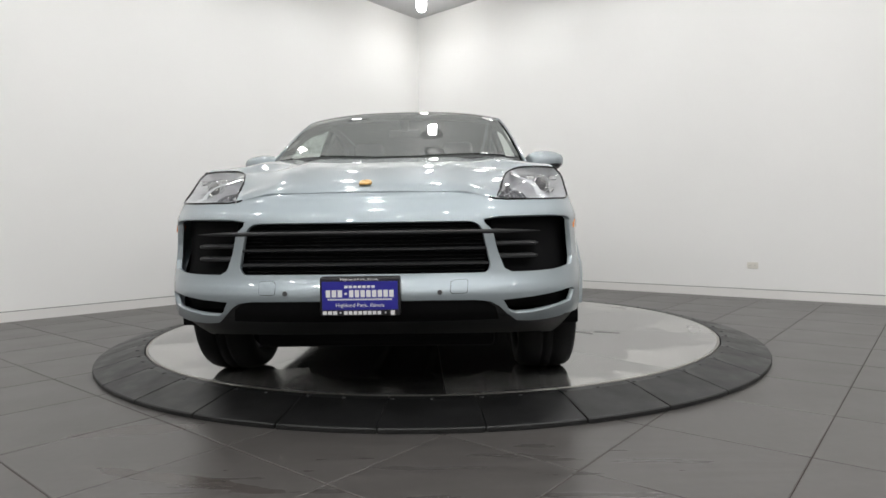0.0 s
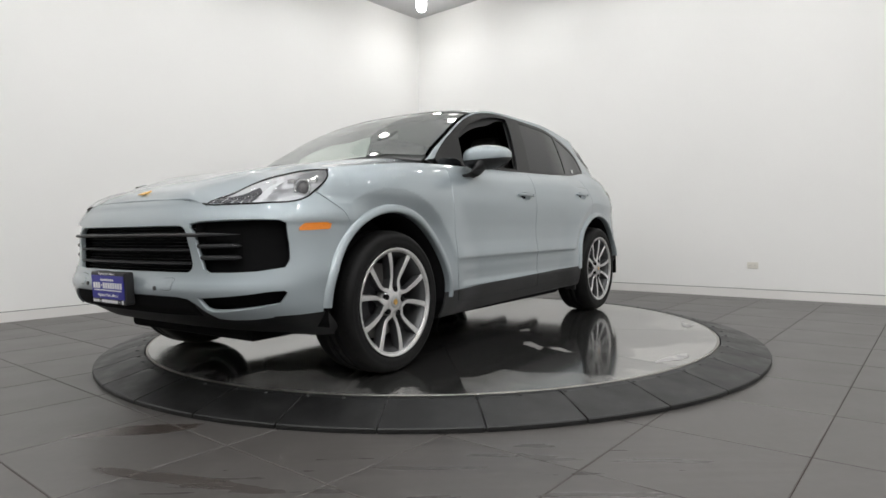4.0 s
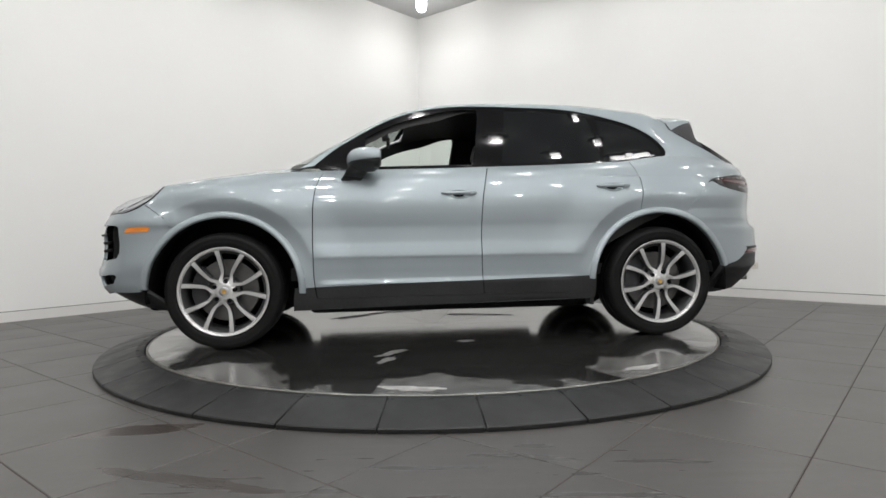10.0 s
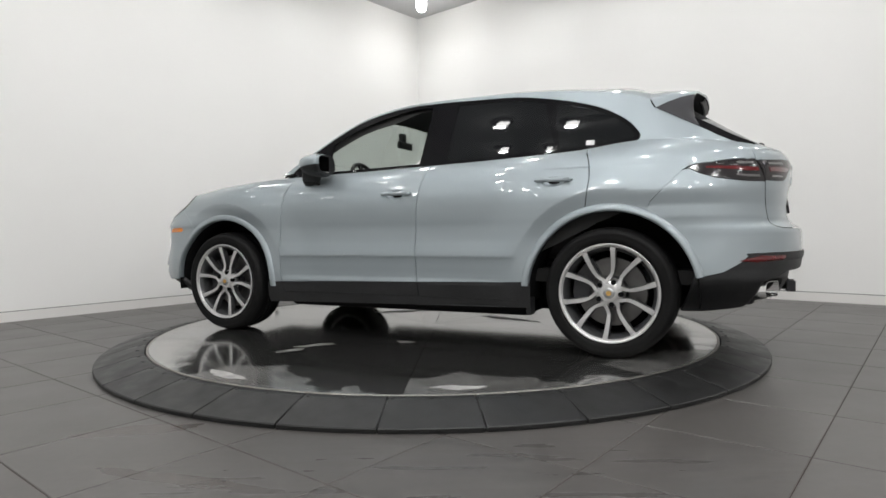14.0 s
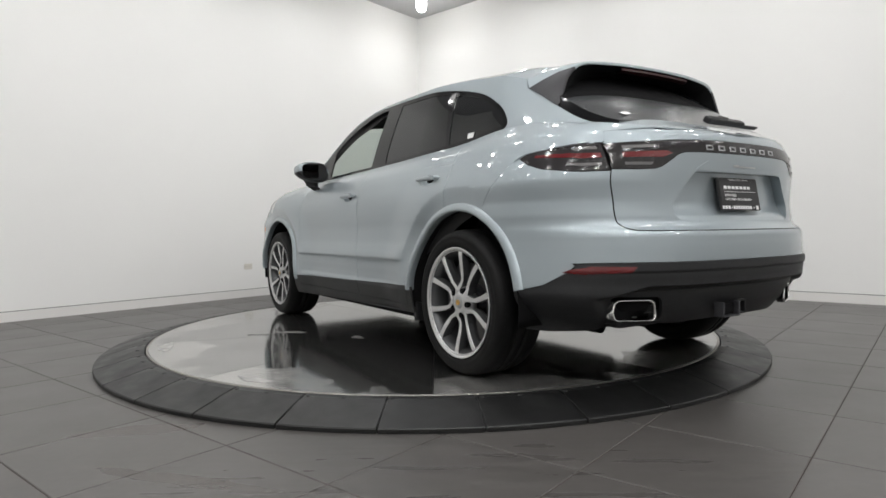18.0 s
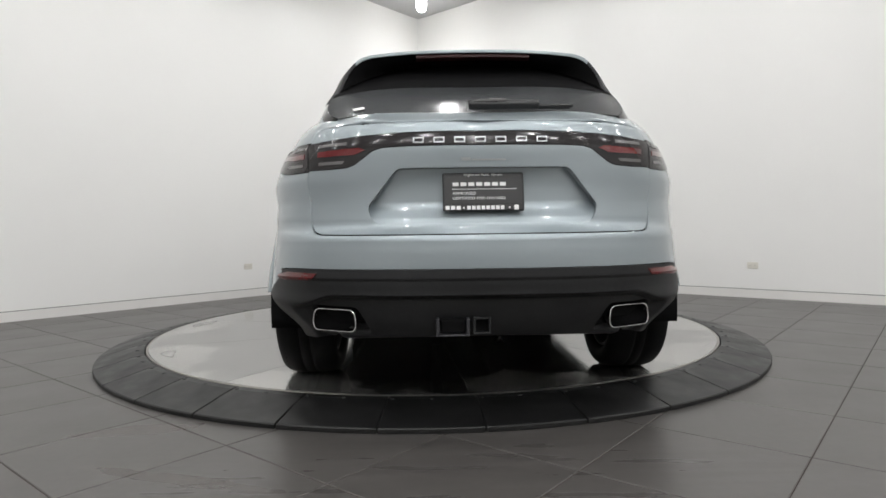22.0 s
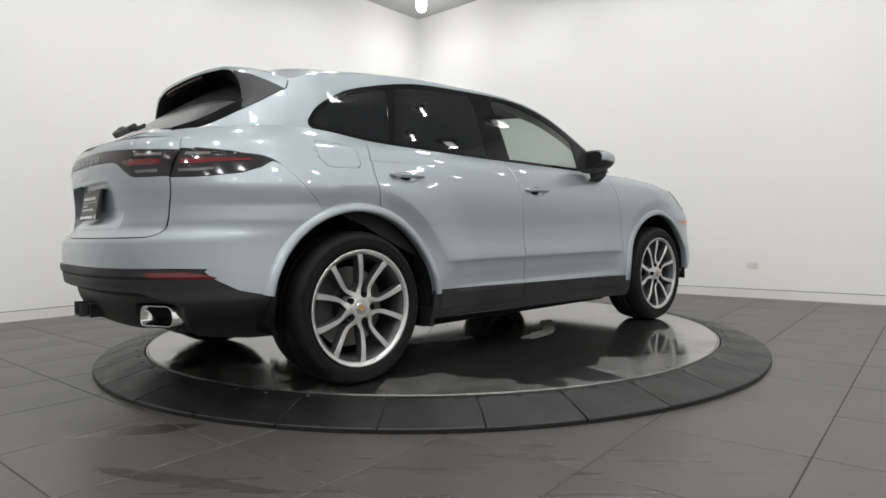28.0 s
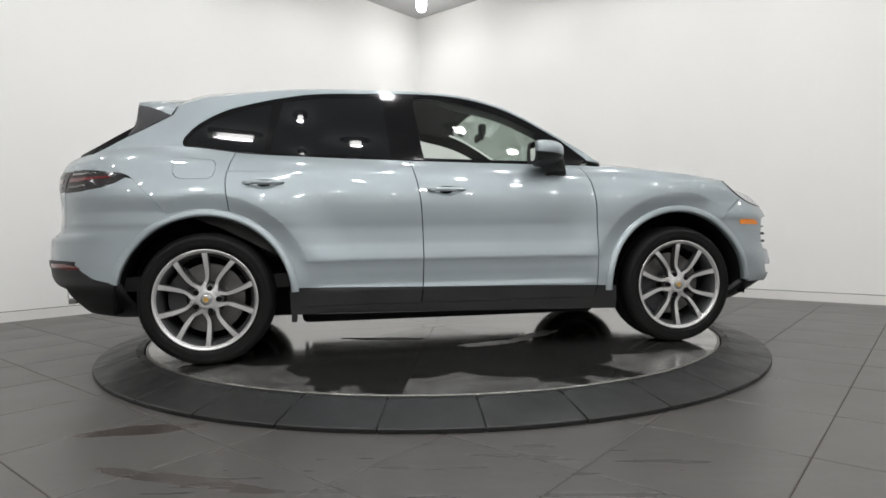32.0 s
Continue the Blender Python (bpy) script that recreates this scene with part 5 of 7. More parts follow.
def build_tail():
    lampb = [("y", 0.701, 0.9905), ("y", 0.775, 0.990), ("x", -2.12, 0.993), ("x", -2.0, 1.010), ("x", -1.92, 1.036), ("x", -1.868, 1.066)]
    lampt = [("x", -1.90, 1.084), ("x", -2.0, 1.098), ("x", -2.1, 1.108), ("x", -2.2, 1.113), ("y", 0.72, 1.115)]
    cr = lambda rows, s=1: [((ry(v, z) if k == "y" else rx(v, z))[0] * s, z) for k, v, z in rows]
    # painted rear bumper
    half = [ry(0.0, 0.729), ry(0.3, 0.729), ry(0.55, 0.730), ry(0.640, 0.732), ry(0.670, 0.742), ry(0.687, 0.765), ry(0.693, 0.80), ry(0.699, 0.90), ry(0.701, 0.987)]
    half += [(a, b - 0.003) for a, b in cr(lampb)[1:]] + [rx(x, z) for x, z in dense([(-1.830, 1.054), (-1.668, 0.881)], 10)]
    half += [rx(x, z) for x, z in arc(-XA, R_FLARE - 0.004, 113, 168, 22)]
    blk = [rx(-1.91, 0.478), rx(-1.97, 0.486), rx(-2.04, 0.503), rx(-2.09, 0.532), rx(-2.13, 0.556), rx(-2.16, 0.586), ry(0.84, 0.598), ry(0.75, 0.602), ry(0.5, 0.602), ry(0.25, 0.602)]
    out = half + blk + [ry(0.0, 0.602)] + [(-a, b) for a, b in reversed(half[1:] + blk)]
    panel("rear_bumper", [(out, [], TAIL, 0.035, 0.022)], M_PAINT, CAR, "painted rear bumper", depth=0.015)
    # black lower bumper in three steps
    bt = [(a, b - 0.003) for a, b in blk]
    bot = [rx(-1.905, 0.46), rx(-1.875, 0.36), rx(-1.83, 0.275), rx(-1.95, 0.275), rx(-2.1, 0.290), rx(-2.25, 0.312), ry(0.75, 0.328), ry(0.70, 0.328), ry(0.50, 0.324), ry(0.46, 0.318), ry(0.3, 0.322), ry(0.15, 0.325), ry(0.0, 0.325)]
    ex = [ry(y, z) for y, z in rounded([(0.500, 0.448), (0.706, 0.452), (0.712, 0.37), (0.70, 0.336), (0.505, 0.332), (0.494, 0.352)], 0.03, 4)]

    def STEP(phi, z):
        p = TAIL(phi, z)
        y = abs(p.y)
        # recess for the exhausts under a rounded ledge
        p.x += 0.062 * sstep(0.502, 0.478, z + 0.045 * sstep(0.58, 0.76, y)) * sstep(0.80, 0.71, y)
        # ridge under the reflectors, then a face that falls back
        p.x += -0.009 * sstep(0.553, 0.568, z) + 0.010 * sstep(0.555, 0.50, z)
        p.y *= 1 - 0.12 * sstep(0.47, 0.29, z)
        return p
    full = [ry(0.0, 0.599)] + bt[::-1] + bot + [(-a, b) for a, b in reversed(bt[::-1] + bot[:-1])]
    lb = panel("lower_rear_bumper", [(full, [ex, mirrored(ex)], STEP, 0.018, 0.008)], M_BLACK, CAR, "black plastic lower rear bumper", depth=0.03)
    # near-black sheet added as the shade seen through the exhaust openings
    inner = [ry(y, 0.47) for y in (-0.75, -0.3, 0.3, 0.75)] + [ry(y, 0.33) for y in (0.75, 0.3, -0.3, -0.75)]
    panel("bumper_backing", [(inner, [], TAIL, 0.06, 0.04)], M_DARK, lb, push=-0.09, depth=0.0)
    # reflectors
    for s in (1, -1):
        rf = [("x", -2.115, 0.566), ("x", -2.14, 0.578), ("x", -2.2, 0.588), ("y", 0.80, 0.592), ("y", 0.655, 0.590), ("y", 0.675, 0.568), ("y", 0.80, 0.560), ("x", -2.2, 0.556)]
        panel("reflector", [([(a, b - 0.006) for a, b in cr(rf, s)], [], STEP, 0.02, 0.008)], M_RED, lb, "long red reflector", push=0.004, depth=0.008)
    # tailgate
    gate_half = [ry(0.0, 0.734), ry(0.3, 0.734), ry(0.55, 0.735), ry(0.637, 0.737), ry(0.665, 0.747), ry(0.682, 0.768), ry(0.688, 0.80), ry(0.694, 0.90), ry(0.696, 0.992)]
    strip_low = [ry(0.696, 0.996), ry(0.60, 0.995), ry(0.53, 0.998), ry(0.50, 1.008), ry(0.46, 1.035), ry(0.425, 1.060), ry(0.39, 1.070), ry(0.30, 1.073), ry(0.15, 1.074), ry(0.0, 1.074)]
    lower_gate = gate_half + [(a, b - 0.003) for a, b in strip_low[:-1]]
    g = lower_gate + [ry(0.0, 1.071)] + [(-a, b) for a, b in reversed(lower_gate[1:])]
    hole = rounded([(-0.334, 0.987), (0.334, 0.987), (0.452, 0.842), (0.430, 0.775), (-0.430, 0.775), (-0.452, 0.842)], [0.022, 0.022, 0.02, 0.04, 0.04, 0.02], 4)
    hole = [ry(y, z) for y, z in dense(hole + hole[:1], 4)[:-1]]
    gate = panel("tailgate", [(g, [hole], TAIL, 0.022, 0.0125)], M_PAINT, CAR, "painted tailgate with a plate hollow", depth=0.0)
    panel("plate_hollow", [(hole, [], hollow, 0.022, 0.0125)], M_PAINT, gate, depth=0.0)
    ring = hole + hole[:1]
    part("hollow_wall", loft([[TAIL(*q), TAIL(*q).lerp(hollow(*q), 0.12), hollow(*q)] for q in ring]), M_PAINT, gate)
    strip_top = [ry(0.0, 1.127), ry(0.15, 1.127), ry(0.30, 1.125), ry(0.45, 1.119), ry(0.60, 1.111), ry(0.697, 1.106)]
    upper = [(a, b + 0.003) for a, b in strip_top]
    # deck under the rear window
    ub = upper + [(upper[-1][0], 1.165)] + [ry(y, 1.168) for y in (0.55, 0.45, 0.3, 0.15)]
    uo = ub + [ry(0.0, 1.168)] + [(-a, b) for a, b in reversed(ub[1:])]
    deck = [(-2.389, t / 10) for t in range(-9, 10)] + dense([(-2.38, 0.999), (-2.11, 0.999)], 8) + [(-2.250 + 0.062 * (t / 10) ** 2, t / 10) for t in range(9, -10, -1)] + dense([(-2.11, -0.999), (-2.38, -0.999)], 8)
    panel("tailgate_top", [(uo, [], TAIL, 0.03, 0.015), (deck, [], DECK, 0.03, 0.06)], M_PAINT, gate, "painted shelf under the rear window", depth=0.008)
    for m in (False, True):
        s = -1 if m else 1
        p0 = upper[-1][0] + 0.006
        su = [rx(-2.148, 1.1125), rx(-2.2, 1.1165), (p0, 1.118), (p0, 1.165), rx(-2.30, 1.181), rx(-2.22, ZBELT(-2.22))] + [rx(-2.148, z) for z in (ZBELT(-2.148), 1.19, 1.17, 1.15, 1.13)]
        fill = [rx(-2.16, 1.122), (p0 + 0.03, 1.124), (p0 - 0.03, 1.124), (p0 - 0.03, 1.160), rx(-2.33, 1.170), rx(-2.16, 1.195)]
        panel("corner_backing", [([(a * s, b) for a, b in fill], [], TAIL, 0.03, 0.02)], M_PAINT, CAR, push=-0.006, depth=0.0)
        panel("quarter_corner", [([(a * s, b) for a, b in su], [], TAIL, 0.03, 0.02)], M_PAINT, CAR, "painted corner above the tail lamp", depth=0.008)
    # light strip and lamps
    band = strip_top + [ry(0.696, 1.05)] + strip_low + [(-a, b) for a, b in reversed(strip_top[1:] + [ry(0.696, 1.05)] + strip_low[:-1])]
    light = panel("light_strip", [(band, [], TAIL, 0.03, 0.015)], M_SMOKE, gate, "smoked full width light strip", push=0.002, depth=0.015)
    for s in (1, -1):
        tl = [(a * s, b) for a, b in cr(lampb + lampt) + [ry(0.702, 1.106)]]
        lamp = panel("tail_lamp", [(tl, [], TAIL, 0.03, 0.02)], M_SMOKE, CAR, "smoked wraparound tail lamp", push=0.002, depth=0.015)
        for (pts, mt, nm) in (([("y", 0.72, 1.045), ("y", 0.78, 1.045), ("x", -2.1, 1.052), ("x", -1.95, 1.062), ("x", -1.95, 1.072), ("x", -2.1, 1.070), ("y", 0.78, 1.067), ("y", 0.72, 1.066)], M_DARKRED, "red_band"),
                              ([("y", 0.725, 1.083), ("y", 0.78, 1.083), ("x", -2.1, 1.088), ("x", -2.1, 1.097), ("y", 0.78, 1.096), ("y", 0.725, 1.096)], M_LENSGREY, "grey_bar"),
                              ([("y", 0.725, 1.012), ("y", 0.78, 1.012), ("x", -2.1, 1.020), ("x", -2.1, 1.030), ("y", 0.78, 1.024), ("y", 0.725, 1.024)], M_LENSGREY, "grey_bar")):
            panel(nm, [(cr(pts, s), [], TAIL, 0.04, 0.02)], mt, lamp, push=0.0045, depth=0.004)
        for (pts, mt, nm) in (([(0.655, 1.045), (0.50, 1.045), (0.455, 1.062), (0.48, 1.072), (0.655, 1.066)], M_DARKRED, "red_band"),
                              ([(0.65, 1.083), (0.53, 1.085), (0.53, 1.097), (0.65, 1.095)], M_LENSGREY, "grey_bar"), ([(0.65, 1.012), (0.55, 1.012), (0.54, 1.024), (0.65, 1.024)], M_LENSGREY, "grey_bar")):
            panel(nm, [([ry(y * s, z) for y, z in pts], [], TAIL, 0.04, 0.02)], mt, light, push=0.0045, depth=0.004)
    # lettering on the strip is shown as plain bright bars
    for k in range(7):
        y = 0.2485 - k * 0.079
        bar = [ry(a, b) for a, b in ((y - 0.0205, 1.082), (y + 0.0205, 1.082), (y + 0.0205, 1.103), (y - 0.0205, 1.103))]
        hole = [ry(a, b) for a, b in ((y - 0.0165, 1.0862), (y + 0.0165, 1.0862), (y + 0.0165, 1.0988), (y - 0.0165, 1.0988))]
        panel("raised_bar", [(bar, [hole], TAIL, 0.05, 0.05)], M_WHEELBRIGHT, light, push=0.006, depth=0.004)
    # raised brow above the hollow, with a slim script strip on it
    brow = rounded([(-0.338, 0.990), (0.338, 0.990), (0.272, 1.036), (-0.272, 1.036)], [0.004, 0.004, 0.05, 0.05], 6)
    panel("hollow_brow", [([ry(y, z) for y, z in dense(brow + brow[:1], 3)[:-1]], [], TAIL, 0.03, 0.012)], M_PAINT, gate, push=0.0045, depth=0.006)
    for y0, y1, zz, h in ((0.085, 0.050, 1.0185, 0.011), (0.046, -0.085, 1.016, 0.0065)):
        bar = [ry(a, b) for a, b in ((y0, zz - h / 2), (y1, zz - h / 2), (y1, zz + h / 2), (y0, zz + h / 2))]
        panel("script_bar", [(bar, [], TAIL, 0.05, 0.05)], M_WHEELBRIGHT, gate, "slim silver script strip", push=0.0065, depth=0.002)
    # exhaust tips
    for s in (1, -1):
        prof = rounded([(0.512, 0.437), (0.688, 0.440), (0.697, 0.375), (0.686, 0.347), (0.520, 0.342), (0.506, 0.360)], 0.030, 5)
        cy, cz = sum(p[0] for p in prof) / len(prof), sum(p[1] for p in prof) / len(prof)
        bm = bmesh.new()
        rings = []
        for k, dx in ((1.0, 0.03), (1.0, -0.004), (0.985, -0.010), (0.945, -0.010), (0.93, -0.002), (0.92, 0.14)):
            rings.append([bm.verts.new((TAIL(*ry(cy + (y - cy) * 0.8, 0.40)).x + dx + 0.078, s * (cy + (y - cy) * k), cz + (z - cz) * (k if k == 1 else 1 - (1 - k) * 2))) for y, z in prof])
        for a, b in zip(rings, rings[1:]):
            for i in range(len(a)):
                bm.faces.new((a[i], a[(i + 1) % len(a)], b[(i + 1) % len(a)], b[i]))
        bmesh.ops.recalc_face_normals(bm, faces=bm.faces)
        tip = part("exhaust_tip", bm, M_CHROME, CAR, "polished rectangular exhaust tip", True)
        slab("exhaust_inside", [(-2.22, s * (cy + (y - cy) * 0.95), cz + (z - cz) * 0.93) for y, z in prof], Vector((0.01, 0, 0)), M_DARK, tip)
    # tow hitch
    hx = -2.405
    hitch = part("tow_hitch", merge(box_bm(hx, -2.30, -0.022, 0.046, 0.342, 0.350, 0.002), box_bm(hx, -2.30, -0.022, 0.046, 0.400, 0.408, 0.002), box_bm(hx, -2.30, -0.022, -0.014, 0.350, 0.400), box_bm(hx, -2.30, 0.038, 0.046, 0.350, 0.400)), M_BLACK, CAR, "square black tow hitch receiver")
    part("hitch_shade", box_bm(hx + 0.03, hx + 0.04, -0.014, 0.038, 0.350, 0.400), M_DARK, hitch)
    part("socket_bracket", merge(box_bm(-2.43, -2.38, 0.178, 0.190, 0.345, 0.408, 0.003), box_bm(-2.43, -2.38, 0.062, 0.074, 0.345, 0.408, 0.003), box_bm(-2.43, -2.38, 0.062, 0.190, 0.340, 0.346, 0.002)), M_CALIPER, hitch, "grey socket bracket")
    part("hitch_socket", box_bm(-2.41, -2.38, 0.078, 0.174, 0.350, 0.402, 0.006), M_DARK, hitch)
    return gate


GATE_OB = build_tail()


M_BRAKELENS = mat("unlit_brake_lens", (0.022, 0.003, 0.004), 0.35, ior=1.3)


def build_spoiler():
    """Roof wing over the rear window: painted top, black fins and underside, dark brake light."""
    ty = curve([(-0.2, -0.155), (0.0, 0.0), (0.2, 0.155), (0.4, 0.305), (0.55, 0.415), (0.65, 0.480), (0.72, 0.522), (0.78, 0.555), (0.84, 0.585), (0.92, 0.618), (1.0, 0.662)])
    tz = curve([(-0.2, 1.567), (0.0, 1.568), (0.2, 1.567), (0.4, 1.565), (0.55, 1.561), (0.65, 1.556), (0.72, 1.543), (0.78, 1.518), (0.84, 1.482), (0.92, 1.408), (1.0, 1.328)])
    tx = curve([(-0.2, -1.938), (0.0, -1.940), (0.2, -1.938), (0.4, -1.925), (0.55, -1.906), (0.65, -1.894), (0.72, -1.886), (0.78, -1.880), (0.84, -1.876), (0.92, -1.880), (1.0, -1.906)])

    def trail(s):
        a = abs(s)
        return Vector((tx(a), math.copysign(ty(a), s), tz(a)))

    def lead(s):
        a = abs(s)
        if a <= 0.70:
            return TOP(-1.612 - 0.03 * (a / 0.70) ** 3, s / 0.70 * 0.999)
        if a <= 0.76:
            k = (a - 0.70) / 0.06
            x = -1.642 - 0.03 * k
            p = PANE(x, ZRAIL(-1.642) * (1 - k) + ZFIN(-1.672) * k)
        else:
            x = -1.672 - 0.235 * (a - 0.76) / 0.24
            p = PANE(x, ZFIN(x))
        p.y += 0.004
        p.y = math.copysign(p.y, s)
        return p

    def rows_for(s0, s1, n):
        rows = []
        for i in range(n + 1):
            s = s0 + (s1 - s0) * i / n
            L, T = lead(s), trail(s)
            up = Vector((0, math.copysign(0.4, s) if abs(s) > 0.6 else 0, 1)).normalized()
            rows.append([L + Vector((0, 0, 0.0015)), L.lerp(T, 0.3) + up * 0.010, L.lerp(T, 0.65) + up * 0.012, L.lerp(T, 0.9) + up * 0.004, T, T + Vector((0.004, 0, -0.012)) - Vector((0, math.copysign(0.006, s), 0)) * (abs(s) > 0.6)])
        return rows
    cut = 0.76
    top = part("roof_spoiler", loft(rows_for(-cut, cut, 76)), M_PAINT, CAR, "painted roof spoiler over the rear window", True)
    for sg in (1, -1):
        part("spoiler_fin", loft(rows_for(cut * sg, 1.0 * sg, 10)), M_FIN, top, "satin black side fin", True)
    rows = []
    for i in range(61):
        s = -1 + 2 * i / 60
        T = trail(s) + Vector((0.004, 0, -0.012)) - Vector((0, math.copysign(0.006, s), 0)) * (abs(s) > 0.6)
        g = TOP(-1.775 - 0.10 * abs(s) ** 3, max(-1, min(1, s)) * 0.955) + Vector((-0.006, 0, 0.004))
        rows.append([T, T.lerp(g, 0.25) + Vector((0, 0, -0.020 * (1 - abs(s) ** 4))), T.lerp(g, 0.6) + Vector((0, 0, -0.012 * (1 - abs(s) ** 4))), g])
    part("spoiler_underside", loft(rows), M_DARK, top, "black underside", True)
    rows = []
    for i in range(-8, 9):
        s = i / 8 * 0.34
        T = trail(s)
        rows.append([T + Vector((a, 0, b)) for a, b in ((0.012, -0.016), (0.008, -0.030), (0.03, -0.040), (0.05, -0.03))])
    part("brake_light", loft(rows), M_BRAKELENS, top, "dark red high brake light")
    # wiper
    wiper = part("rear_wiper", merge(box_bm(-0.020, 0.020, -0.150, 0.140, -0.010, 0.022, 0.009, 3), box_bm(-0.012, 0.012, 0.02, 0.12, 0.018, 0.026, 0.004)), M_BLACK, CAR, "black rear wiper with its motor cover")
    wiper.matrix_basis = Matrix.Translation(TOP(-2.228, -0.17) + Vector((-0.014, 0, 0.017))) @ Matrix.Rotation(radians(-33), 4, "Y")
    part("wiper_blade", merge(box_bm(-0.006, 0.006, -0.29, -0.14, -0.006, 0.004, 0.002), box_bm(-0.004, 0.004, -0.28, -0.14, -0.014, -0.006)), M_BLACK, wiper)
    part("wiper_pivot", cyl_bm(0.008, 0.006, 0.07, 12, Matrix.Translation((0.0, 0.02, 0.026)) @ Matrix.Rotation(math.pi / 2, 4, "X")), M_LENSGREY, wiper)
    st = [(-2.135, 0.775), (-2.135, 0.85), (-2.160, 0.85), (-2.160, 0.775)]
    panel("sticker", [(st, [], TOP, 0.03, 0.03)], M_PAPER, CAR, "small white sticker on the rear glass", push=0.006, depth=0.0)


build_spoiler()


def text_ob(body, size, m, material, parent, name="lettering", width=None, serif=False):
    cu = bpy.data.curves.new(name, "FONT")
    cu.body, cu.size, cu.align_x, cu.align_y, cu.extrude = body, size, "CENTER", "CENTER", 0.0004
    cu.resolution_u = 2
    tmp = bpy.data.objects.new(name, cu)
    scene.collection.objects.link(tmp)
    me = bpy.data.meshes.new_from_object(tmp.evaluated_get(bpy.context.evaluated_depsgraph_get()))
    bpy.data.objects.remove(tmp)
    if width:
        xs = [v.co.x for v in me.vertices]
        k = width / max(1e-6, max(xs) - min(xs))
        for v in me.vertices:
            v.co.x *= k
    me.materials.clear()
    me.materials.append(material)
    ob = new(name, me)
    ob.parent = parent
    ob.matrix_basis = m
    return ob


def plate(front):
    """A dealer plate in a black frame."""
    root = part("dealer_plate", merge(box_bm(-0.158, 0.158, -0.076, 0.076, -0.045 if front else -0.012, 0.0, 0.006)), M_PLATEBLACK, BUMPER if front else GATE_OB,
                "blue dealer plate in a black frame" if front else "black dealer plate in a black frame")
    if front:
        root.matrix_basis = Matrix.Translation((2.448, 0, 0.492)) @ Matrix(((0.0, 0.05, 1, 0), (1, 0, 0, 0), (0, 1, -0.05, 0), (0, 0, 0, 1)))
    else:
        root.matrix_basis = Matrix.Translation((-2.386, 0.0, 0.895)) @ Matrix(((0, 0.18, -0.985, 0), (-1, 0, 0, 0), (0, 0.985, 0.18, 0), (0, 0, 0, 1)))
    part("plate_sheet", box_bm(-0.149, 0.149, -0.052 if front else -0.050, 0.060, 0.0, 0.0025, 0.001), M_PLATEBLUE if front else M_PLATEBLACK, root)

    def bar(x0, x1, y0, y1, z=0.003, nm="print_bar"):
        part(nm, box_bm(x0, x1, y0, y1, z - 0.0012, z), M_LETTER, root)

    def txt(s, size, x, y, width):
        text_ob(s, size, Matrix.Translation((x, y, 0.0034)), M_LETTER, root, width=width)
    def blocks(x0, x1, y0, y1, n, z=0.003):
        w = (x1 - x0) / n
        for k in range(n):
            bar(x0 + k * w + w * 0.10, x0 + (k + 1) * w - w * 0.14, y0, y1, z)
    if front:
        txt("Highland Park, Illinois", 0.013, 0.0, 0.068, 0.15)
        blocks(-0.062, 0.062, 0.034, 0.044, 7)
        blocks(-0.136, -0.066, -0.002, 0.026, 3)
        bar(-0.060, -0.050, 0.008, 0.016)
        blocks(-0.044, 0.136, -0.002, 0.026, 8)
        blocks(-0.128, 0.128, -0.014, -0.0075, 26)
        txt("Highland Park, Illinois", 0.021, 0.0, -0.034, 0.19)
        blocks(-0.150, -0.088, -0.071, -0.057, 3, 0.0015)
        bar(-0.081, -0.075, -0.067, -0.061, 0.0015)
        blocks(-0.066, 0.085, -0.071, -0.057, 8, 0.0015)
        bar(0.097, 0.103, -0.067, -0.061, 0.0015)
        bar(0.120, 0.136, -0.073, -0.055, 0.0015)
    else:
        txt("Highland Park, Illinois", 0.013, 0.0, 0.066, 0.15)
        blocks(-0.122, 0.092, 0.022, 0.036, 7)
        bar(-0.122, 0.128, 0.0085, 0.0105)
        txt("APPROVED", 0.017, -0.075, -0.008, 0.092)
        txt("CERTIFIED PRE-OWNED", 0.015, -0.018, -0.027, 0.205)
        blocks(-0.150, -0.086, -0.071, -0.056, 3, 0.0015)
        bar(-0.080, -0.074, -0.067, -0.061, 0.0015)
        blocks(-0.066, 0.082, -0.071, -0.056, 8, 0.0015)
        bar(0.097, 0.103, -0.067, -0.061, 0.0015)
        bar(0.118, 0.135, -0.073, -0.054, 0.0015)


plate(True)
plate(False)

